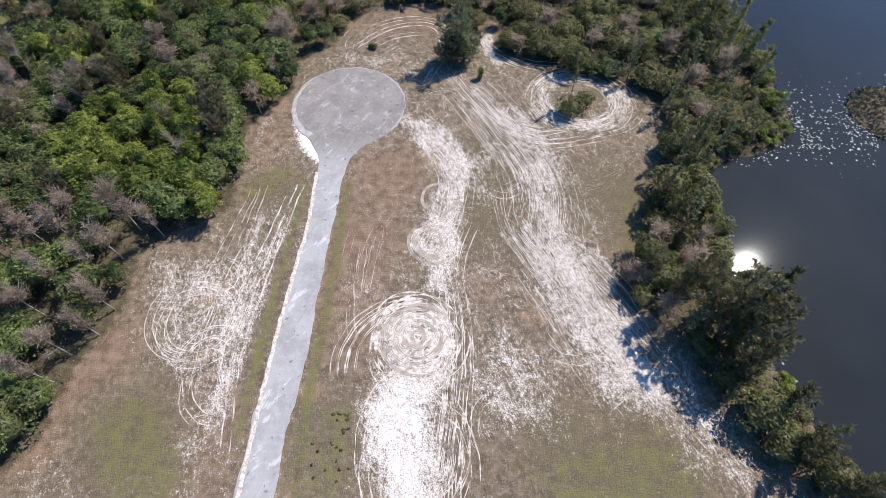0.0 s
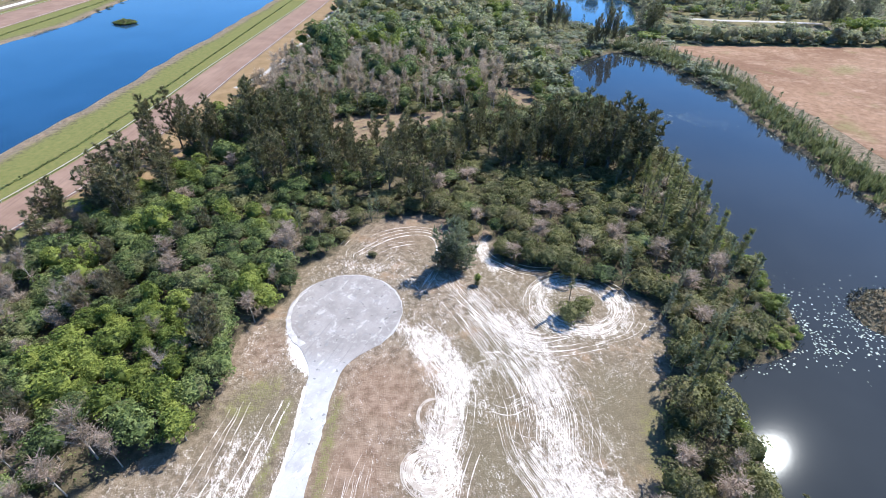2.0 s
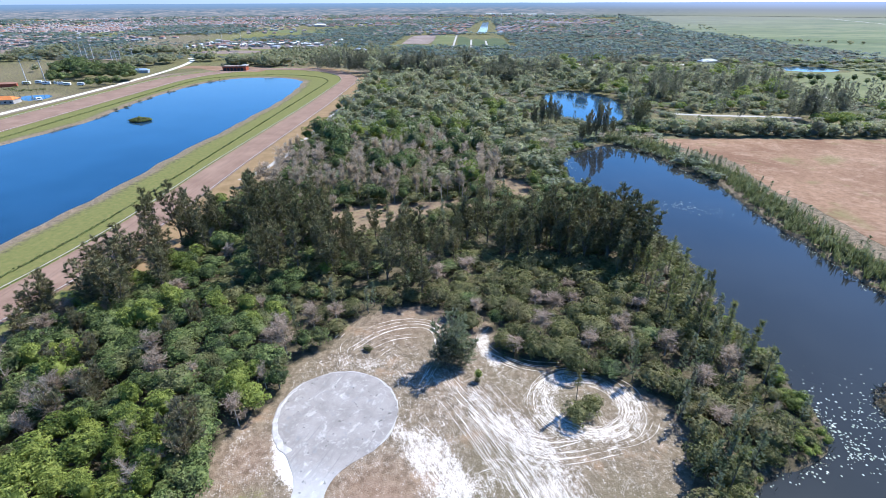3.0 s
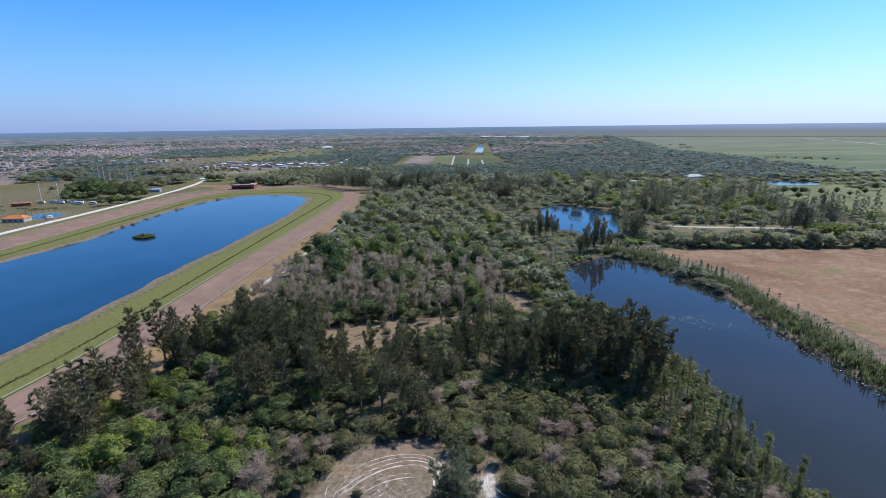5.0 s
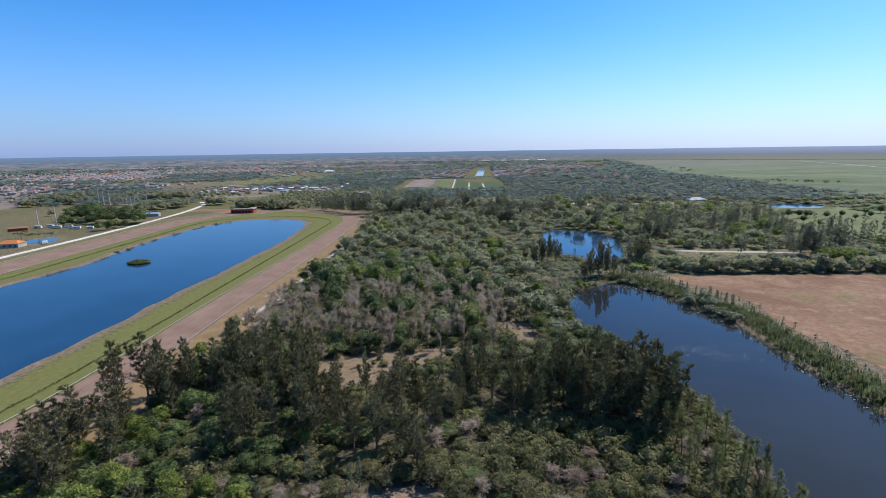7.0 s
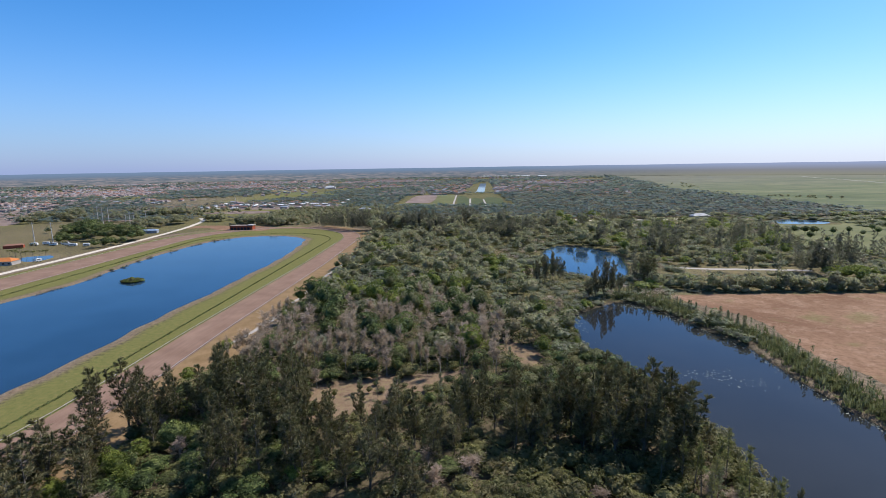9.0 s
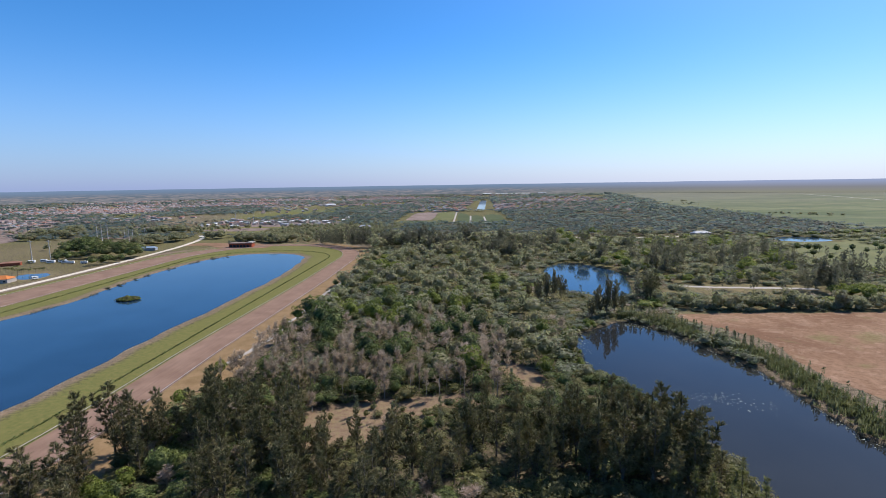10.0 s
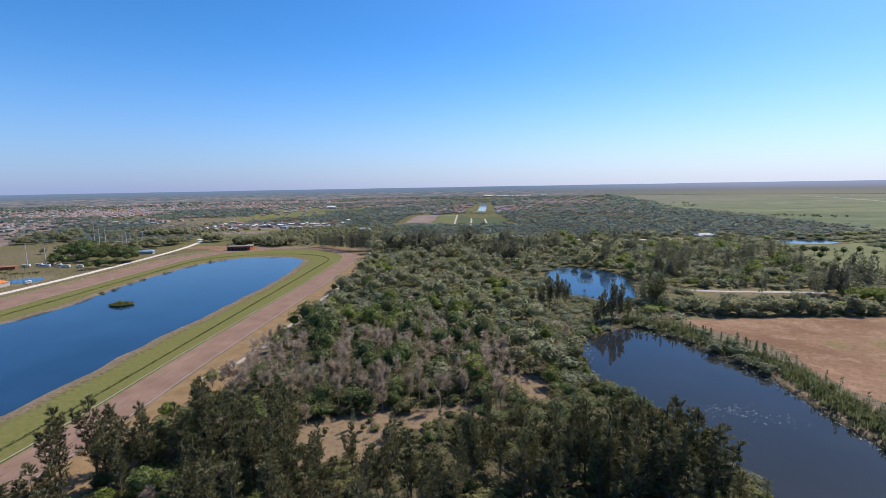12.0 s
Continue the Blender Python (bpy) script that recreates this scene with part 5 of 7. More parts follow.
# ---- single plants of the clearing ----
plant("oak_lone", -0.4, 101.3, (0.95, 0.95, 1.1), variant=0, label="bushy grey-green she-oak casting shade on sand")
plant("oak_lone", -2.4, 100.2, (0.85, 0.85, 0.6), variant=0, label="low grey-green she-oak regrowth on sand")
plant("oak_lone", 1.5, 100.6, (0.8, 0.8, 0.7), variant=0, rz=2.0, label="low grey-green she-oak regrowth on sand")
plant("shrub", -22.3, 105.2, (0.62, 0.5, 0.36), label="low fresh green bush alone on sand")
plant("bright", 5.4, 94.8, (0.33, 0.33, 0.42), label="small upright fresh green bush on sand")
plant("shrub", 5.2, 94.2, (0.4, 0.4, 0.4), label="small green bush on sand")
plant("shrub", 25.6, 83.2, (1.45, 1.35, 1.2), label="dark green shrub inside a tyre-worn ring")
plant("shrub", 29.0, 85.6, (1.15, 1.15, 1.1), label="dark green shrub inside a tyre-worn ring")
plant("shrub", 30.5, 87.0, (0.9, 0.9, 0.9), label="green shrub beside a bare tree")
plant("slender", 26.5, 87.4, (0.9, 0.9, 1.05), label="half-bare grey tree among shrubs in a tyre-worn ring")
plant("shrub", 13, 106, (1.5, 1.5, 1.25), label="round dark shrub at the clearing's rim")
plant("shrub", 21.3, 104.2, (1.25, 1.25, 1.15), label="round dark shrub at the clearing's rim")
plant("oak_wide", -50.5, 71, (1.15, 1.15, 1.12), label="dark feathery she-oak leaning over the thicket")
for x, y, s in ((36, 41, 0.42), (40, 36, 0.62), (44, 31, 0.8), (48.5, 31, 0.86), (46, 40, 0.36), (42, 47, 0.36), (44, 54, 0.36), (41, 56, 0.4), (49, 24, 0.6), (45, 22, 0.5), (52, 17, 0.45), (53, 10, 0.45), (56, 5, 0.5), (57, -2, 0.5), (50, 29, 0.7), (51, 36, 0.5)):
    plant("oak", x, y, (s * 1.5, s * 1.5, s), label="dark she-oak on the pond bank, shading the sand")

# she-oaks that stand out: place, height, breadth
for x, y, h, w in ((-50, 140, 20, 1.3), (-43, 145, 19, 1.2), (-57, 143, 19, 1.2), (-66, 158, 20, 1.2), (-109, 163, 22, 1.1), (-102, 167, 23, 1.2), (-95, 162, 20, 1.1), (-76, 178, 23, 1.2), (-57, 188, 21, 1.1), (-53, 156, 21, 1.2), (-48, 165, 21, 1.2), (-61, 137, 18, 1.2), (-97, 126, 20, 1.6), (-102, 137, 20, 1.5), (-94, 119, 18, 1.5), (-104, 121, 17, 1.4), (-106, 128, 18, 1.5), (-99, 121, 17, 1.4), (-108, 135, 17, 1.4), (-98, 143, 18, 1.3), (-106, 158, 20, 1.2), (-99, 170, 20, 1.2), (-90, 163, 19, 1.2), (-72, 172, 21, 1.2), (-80, 170, 20, 1.2), (-68, 182, 20, 1.1), (-63, 176, 19, 1.1), (-56, 160, 19, 1.2), (-60, 145, 17, 1.2), (-45, 150, 17, 1.1), (-89, 131, 16, 1.3), (-105, 141, 16, 1.1), (-92, 138, 15, 1.1), (-77, 176, 23, 1.1), (-64, 166, 22, 1.0), (-58, 168, 22, 0.9),
                   (-49, 160, 20, 1.0), (-42, 155, 18, 0.9), (-34, 146, 15, 0.8), (4, 167, 20, 1.0), (-6, 147, 15, 0.8), (16.5, 155, 19, 0.9), (33, 166, 22, 0.95), (36, 160, 21, 1.0),
                   (47, 161, 24, 1.25), (34, 164, 23, 1.2), (38, 157, 23, 1.25), (56, 162, 25, 1.35), (60, 148, 24, 1.5), (58, 154, 25, 1.4), (52, 158, 24, 1.3), (46, 172, 23, 1.1), (57, 144, 20, 1.4), (50, 150, 22, 1.4), (43, 152, 22, 1.3), (59, 160, 22, 1.2), (52, 142, 17, 1.2), (29, 158, 20, 0.9), (24, 150, 17, 0.8),
                   (-18, 172, 15, 0.95), (-29.6, 168, 15, 0.8), (-40, 171.7, 13, 0.7), (-49, 172, 13, 0.8), (-112, 116, 15, 1.1), (-117, 122, 13, 1.0), (-90, 170, 20, 1.0), (-85, 165, 19, 1.0),
                   (-70, 180, 19, 0.9), (-82, 186, 21, 1.0), (-72, 160, 17, 0.9), (-66, 150, 15, 0.9), (-88, 157, 17, 1.0), (-95, 145, 16, 1.1), (-55, 152, 14, 0.8), (8, 173, 16, 0.8), (1, 160, 15, 0.8),
                   (129, 352, 20, 1.4), (134, 358, 18, 1.3), (125, 348, 12, 0.9), (63.5, 112.5, 20, 0.6), (-76, 4, 15, 1.2), (-72, 14, 14, 1.1),
                   (-79, 20, 13, 1.2), (-84, -2, 15, 1.2), (-70, -8, 14, 1.2), (10, 196, 13, 0.7), (20, 188, 14, 0.8), (-60, 190, 17, 0.8), (-52, 183, 15, 0.8), (36, 178, 15, 0.8), (48, 170, 18, 0.9), (20, 163, 17, 0.8), (-12, 158, 14, 0.7)):
    s = h / 22.0
    plant("oak", x, y, (w * (0.45 + 0.55 * s), w * (0.45 + 0.55 * s), s), group="tall she-oaks of the wood")
for x, y, h, w in ((79, 311, 12, 0.7), (84, 316, 18, 0.75), (89.5, 318, 24, 0.8), (95.5, 321, 21, 0.8), (101, 325, 13, 0.7), (60, 352, 20, 0.75), (66, 357, 21, 0.8), (54, 350, 16, 0.7), (72.5, 362, 16, 0.75), (49, 357, 12, 0.6)):
    plant("oak_wide", x, y, (w * 1.25, w * 1.25, h / 14.0), label="bushy dark she-oak fanning out beside a pond", group="she-oaks between the ponds")
for x, y, h in ((66.7, 141, 13), (67.7, 133, 13), (56.8, 137, 12), (61.8, 136.6, 13), (55, 139, 12), (57.4, 134, 12), (49.6, 138.7, 11), (57, 118, 13), (60, 122, 12), (55, 125, 12), (64, 119, 14), (67, 116, 12), (61, 108, 12), (66, 104, 13), (69, 110, 10), (58, 131, 12), (63, 128, 11), (68, 98, 11), (55, 112, 10), (71, 102, 10), (60, 98, 9), (66, 124, 12), (70, 93, 9), (52, 72, 9), (49, 66, 8)):
    plant("slender", x, y, (1.25, 1.25, (h + 3) / 11.0), label="thin pale-stemmed tree with a sparse top by the pond", group="slender trees by the pond")


for x, y, s in ((-58, 119, 1.0), (-63, 114, 0.95), (-50, 117, 0.9), (-54, 111, 1.0), (-46, 113, 0.85), (-68, 121, 0.95), (-88, 142, 1.1), (-94, 146, 1.0), (-93, 170, 1.15), (-100, 198, 1.0), (-81, 156, 1.2), (-41, 140, 0.9), (-100, 228, 1.0), (-84, 139, 0.9), (-88, 172, 1.0)):
    plant("bright" if s < 1.05 or y < 150 else "broad", x, y, (s * 1.1, s * 1.1, s), label="rounded fresh green tree below tall she-oaks", group="green trees below the she-oaks")


for x, y, s in ((72.6, 95.5, 0.9), (47.3, 69.9, 0.95), (44.0, 68.5, 0.8), (65.3, 102.8, 1.0), (60.4, 81.4, 0.8), (56.5, 77.6, 0.9), (47.4, 83.0, 0.9), (55.5, 96.2, 1.0), (73.0, 129.6, 1.0), (60.7, 133.0, 1.1), (50.9, 83.1, 0.8),
                (50.8, 70.8, 0.9), (69, 90, 0.8), (66, 96, 0.9), (70, 104, 0.9), (62, 90, 0.8), (68, 112, 1.0), (64, 107, 1.0), (58, 103, 0.8), (71, 118, 1.0), (66, 124, 1.0), (52, 90, 0.8), (73, 84, 0.7), (54, 72, 0.8), (48, 76, 0.8), (44, 61, 0.7), (46, 55, 0.7), (62, 117, 0.9)):
    plant("feather", x, y, s, group="feathery trees by the pond")
for x, y, s in ((-81.9, 77.7, 1.35), (-88, 80.4, 1.1), (-62, 71.9, 1.0), (-43.5, 91.0, 0.8), (-54.4, 67.1, 0.9), (-56, 62.6, 1.1), (43.2, 103.5, 0.8), (65.7, 82.5, 0.7)):
    plant("bare", x, y, s)
for x, y, s in ((-82, 112, 1.3), (-91, 90, 1.2), (-84, 88, 1.1), (-80, 120, 1.2), (-86, 110, 1.1), (-78, 109, 1.0), (51, 95, 0.5), (61.5, 79.7, 0.5)):
    plant("bright", x, y, (s, s, s * 1.05), label="yellow-green tree rising above the thicket")
for x, y, h in ((-112.6, 112.9, 14), (-112, 106, 12)):
    plant("oak", x, y, (0.9, 0.9, h / 22.0))


# ---- woods ----
def allowed(X, Y):
    ok = np.ones(len(X), bool)
    for poly, gap in ((POND, 2.0), (POND_FAR, 4.0), (LAKE, 2.0), (CLEARING, 1.6), (OVAL_OUT, 8.0), (GLADES[0], 0.5), (GLADES[1], 0.5), (POND_PARK, 4), (POND_EDGE, 4), (POND_HOUSE, 4)):
        a, b = poly.min(0) - 10, poly.max(0) + 10
        m = (X > a[0]) & (X < b[0]) & (Y > a[1]) & (Y < b[1])
        if m.any():
            ok[m] &= signed(X[m], Y[m], poly) > gap
    # the open verge beside the track
    edge = np.where(Y > 225, -91.5, np.where(Y > 140, -96.0, -113.0))
    ok &= ~((X < edge) & (X > -150) & (Y < 600))
    return ok


def darts(x0, x1, y0, y1, radius, tries, pack, seed):
    """Trees of uneven size thrown at random, each keeping its own room."""
    rng = np.random.default_rng(seed)
    X, Y = rng.uniform(x0, x1, tries), rng.uniform(y0, y1, tries)
    ok = allowed(X, Y)
    X, Y = X[ok], Y[ok]
    lo, hi = radius
    R = (lo + (hi - lo) * rng.beta(1.4, 2.6, len(X))) * (1 + np.clip(Y - 220, 0, 500) / 950)
    order = np.argsort(-R[: len(R) // 3]).tolist() + list(range(len(R) // 3, len(R)))
    cells, out, size = {}, [], hi * 2 * 2.0
    for i in order:
        cx, cy = int(X[i] // size), int(Y[i] // size)
        clash = False
        for gx in (cx - 1, cx, cx + 1):
            for gy in (cy - 1, cy, cy + 1):
                for j in cells.get((gx, gy), ()):
                    if (X[i] - X[j]) ** 2 + (Y[i] - Y[j]) ** 2 < (pack * (R[i] + R[j])) ** 2:
                        clash = True
                        break
                if clash:
                    break
            if clash:
                break
        if not clash:
            cells.setdefault((cx, cy), []).append(i)
            out.append((X[i], Y[i], R[i]))
    return out, rng


COUNT = {}


def near_or_heap(key, x, y, s, limit):
    COUNT[key] = COUNT.get(key, 0) + 1
    if COUNT[key] <= limit:
        plant(key, x, y, s, group="trees of the near wood")
    else:
        heap(key + "_mid", x, y, (s[0], s[2]))


def wood_near():
    trees, rng = darts(-150, 82, -16, 224, (1.8, 4.5), 26000, 0.66, 3)
    trees.sort(key=lambda t: math.hypot(t[0], t[1] - 20))
    for x, y, r in trees:
        patch = noise.noise((x * 0.05, y * 0.05, 1.7))
        patch2 = noise.noise((x * 0.035, y * 0.035, 7.7))
        east = x > 0 and y < 150 or x > -8 and 100 < y < 150
        w = r * 1.32
        q = rng.random()
        if x > 60 and 60 < y < 98 and (x > 67 or q < 0.5):
            near_or_heap("bright" if q < 0.3 else "shrub", x, y, (0.62 + 0.25 * q, 0.62 + 0.25 * q, (0.3 if q < 0.3 else 0.65) + 0.25 * q), 130)
        elif x > 38 and y < 100 and q < 0.55:
            if q < 0.36:
                s = rng.uniform(0.5, 1.0)
                plant("feather", x, y, (s * 1.25, s * 1.25, s), group="feathery trees by the pond")
            else:
                near_or_heap("grey", x, y, (w / 3.0, w / 3.0, rng.uniform(0.5, 0.85)), 170)
        elif east:
            if q < 0.2:
                s = w / 3.2
                near_or_heap("grey", x, y, (s, s, rng.uniform(0.4, 0.7)), 170)
            elif q < 0.25:
                s = w / 3.8
                near_or_heap("broad", x, y, (s, s, rng.uniform(0.4, 0.65)), 180)
            else:
                s = w / 2.7
                near_or_heap("shrub", x, y, (s, s, rng.uniform(0.75, 1.3) * (0.6 + 0.45 * s)), 130)
        elif (y > 205 and x < 18) or (patch2 > 0.18 and y < 112 and x < -52 and q < 0.5):
            if q < 0.54:
                s = w / 3.0
                near_or_heap("grey", x, y, (s * 0.84, s * 0.84, rng.uniform(0.95, 1.4)), 170)
            elif q < 0.8:
                s = w / 3.8
                near_or_heap("broad", x, y, (s, s, rng.uniform(0.7, 1.1)), 200)
            else:
                s = w / 2.7
                near_or_heap("shrub", x, y, (s, s, rng.uniform(0.8, 1.4)), 130)
        elif y > 112:
            # lower, mixed thicket under the she-oaks
            if x > -46 and q < 0.82:
                s = w / 2.7
                if 152 < y < 180 and x < 14 and q > 0.2:
                    near_or_heap("shrub", x, y, (s * 0.8, s * 0.8, rng.uniform(0.3, 0.65)), 150)
                elif 128 < y < 172 and q < 0.3:
                    h = rng.uniform(0.42, 0.82)
                    plant("oak", x, y, (0.5 + 0.7 * h, 0.5 + 0.7 * h, h), group="tall she-oaks of the wood")
                elif q < 0.1:
                    near_or_heap("grey", x, y, (s * 0.8, s * 0.8, rng.uniform(0.35, 0.7)), 190)
                elif q < 0.4 and y > 126:
                    near_or_heap("broad", x, y, (s * 0.7, s * 0.7, rng.uniform(0.4, 0.75)), 200)
                elif q < 0.5:
                    plant("feather", x, y, rng.uniform(0.55, 1.0), group="saplings under the she-oaks")
                else:
                    near_or_heap("shrub", x, y, (s * 0.9, s * 0.9, rng.uniform(0.5, 1.1)), 150)
            elif q < 0.14:
                s = w / 3.0
                near_or_heap("grey", x, y, (s, s, rng.uniform(0.45, 0.8)), 170)
            elif q < 0.68:
                s = w / 3.8
                near_or_heap("bright" if patch > 0.3 else "broad", x, y, (s, s, rng.uniform(0.5, 0.9)), 60 if patch > 0.3 else 200)
            else:
                s = w / 2.7
                near_or_heap("shrub", x, y, (s, s, rng.uniform(0.7, 1.3)), 130)
        elif patch > 0.3:
            s = w / 3.5
            near_or_heap("bright", x, y, (s, s, rng.uniform(0.75, 1.2)), 80)
        elif q < 0.13:
            s = w / 3.0
            near_or_heap("grey", x, y, (s, s, rng.uniform(0.7, 1.05)), 170)
        elif q < 0.23 and x < -48:
            plant("oak_wide", x, y, (0.7, 0.7, rng.uniform(0.7, 0.95)), group="she-oaks in the thicket")
        else:
            s = w / 3.8
            near_or_heap("broad", x, y, (s, s, rng.uniform(0.62, 0.9) * (0.7 + 0.35 * s)), 180)


wood_near()


# crowns that stand out of the scrub: fresh green, dark, and the belt of she-oaks
FRESH = ((-77, 488), (-54, 473), (-77, 418), (-43, 365), (-21, 347), (-13, 343), (-4, 337), (5, 336), (12, 330), (0, 371), (10, 527), (-2, 528), (35, 412), (22, 370), (-84, 339), (-86, 311), (-79, 346), (-70, 492), (-62, 480), (28, 405))
DARK_CROWNS = ((-43, 471), (-92, 409), (-59, 382), (-35, 327), (-62, 307), (-20, 415), (25, 357), (-74, 300), (-50, 440), (10, 450))
BELT = ((-182, 690, 5), (-165, 676, 7), (-146, 662, 9), (-124, 648, 12), (-102, 645, 10), (-83, 640, 10), (-64, 638, 12), (-52, 632, 9), (-22, 590, 9), (-9, 596, 8), (10, 669, 8), (23, 681, 8), (40, 556, 12), (49, 540, 10), (66, 545, 8), (-36, 640, 6), (60, 600, 8), (80, 560, 6))


def wood_mid():
    rng = np.random.default_rng(18)
    for x, y in FRESH:
        for _ in range(4):
            s = rng.uniform(0.95, 1.5)
            heap("bright_mid" if y < 430 else "bright_far", x + rng.normal(0, 4.2), y + rng.normal(0, 3.4), (s, s * rng.uniform(0.75, 1.05)))
    for x, y in DARK_CROWNS:
        for _ in range(3):
            s = rng.uniform(0.8, 1.3)
            heap("broad_mid" if y < 430 else "broad_far", x + rng.normal(0, 3.4), y + rng.normal(0, 3), (s, s * rng.uniform(0.8, 1.05)))
    for x, y, n in BELT:
        tall = rng.uniform(0.9, 1.25)
        for _ in range(int(n * 2.2)):
            h = tall * rng.uniform(0.6, 1.15)
            heap("oak_far", rng.normal(x, 7), rng.normal(y + 3, 5), (rng.uniform(0.8, 1.2) * (0.4 + 0.6 * h), h))
    trees, rng = darts(-104, 130, 224, 700, (2.2, 6.2), 24000, 0.8, 8)
    for x, y, r in trees:
        patch = noise.noise((x * 0.022, y * 0.022, 4.2))
        patch2 = noise.noise((x * 0.04, y * 0.04, 9.2))
        w = r * 1.3
        q = rng.random()
        low = 1.0 - 0.45 * (y > 420)
        grey = float(np.clip(1.15 - abs(y - 255) / 58, 0, 1)) * (0.68 if x < 22 else 0.05) * (0.5 + 0.9 * (patch2 > -0.15))
        if q < grey:
            s = w / 3.0
            near_or_heap("grey", x, y, (s * 0.8, s * 0.8, rng.uniform(1.0, 1.45)), 170)
        elif y < 330 and x < 48 and q < grey + (0.26 if x < 14 else 0.12):
            s = w / 3.8
            heap("bright_mid" if patch > 0.1 else "broad_mid", x, y, (s, s * rng.uniform(0.8, 1.15)))
        elif y > 560 and q < 0.07:
            h = rng.uniform(0.45, 0.9)
            heap("oak_far", x, y, (h, h))
        elif 355 < y < 385 and 60 < x < 85 and q < 0.5:
            heap("oak_far", x, y, (0.6, 0.5))
        elif y > 300 and q < 0.1:
            heap("grey_far", x, y, (w / 3.0, rng.uniform(0.4, 0.75)))
        elif patch > 0.34 and q < 0.5:
            heap("bright_far", x, y, (w / 3.7, rng.uniform(0.4, 0.85)))
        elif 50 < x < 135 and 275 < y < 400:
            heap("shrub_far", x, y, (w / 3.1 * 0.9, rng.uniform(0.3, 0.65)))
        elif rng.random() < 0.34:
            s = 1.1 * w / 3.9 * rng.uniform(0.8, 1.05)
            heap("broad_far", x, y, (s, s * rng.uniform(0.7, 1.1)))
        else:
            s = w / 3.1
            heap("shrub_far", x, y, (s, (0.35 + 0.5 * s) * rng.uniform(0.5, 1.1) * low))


wood_mid()


def undergrowth():
    """Low growth that closes the wood's floor."""
    rng = np.random.default_rng(50)
    for (x0, x1, y0, y1, n, size, top) in ((-150, 82, -16, 224, 90000, 0.24, 2.2), (-100, 130, 224, 640, 44000, 0.6, 2.4), (-94, 62, 206, 310, 30000, 0.36, 3.2)):
        X, Y = rng.uniform(x0, x1, n), rng.uniform(y0, y1, n)
        ok = allowed(X, Y)
        X, Y = X[ok], Y[ok]
        p = np.stack([X, Y, rng.uniform(0.1, 1.0, len(X)) ** 1.3 * top], 1)
        v, f = sprays(p, np.tile((0, 0, 1.0), (len(p), 1)), size, rng, 1.1)
        setting("undergrowth", v, f, LEAF if y0 < 210 else REED, "tangled low green undergrowth on the wood's floor", "undergrowth", "stuff")


undergrowth()


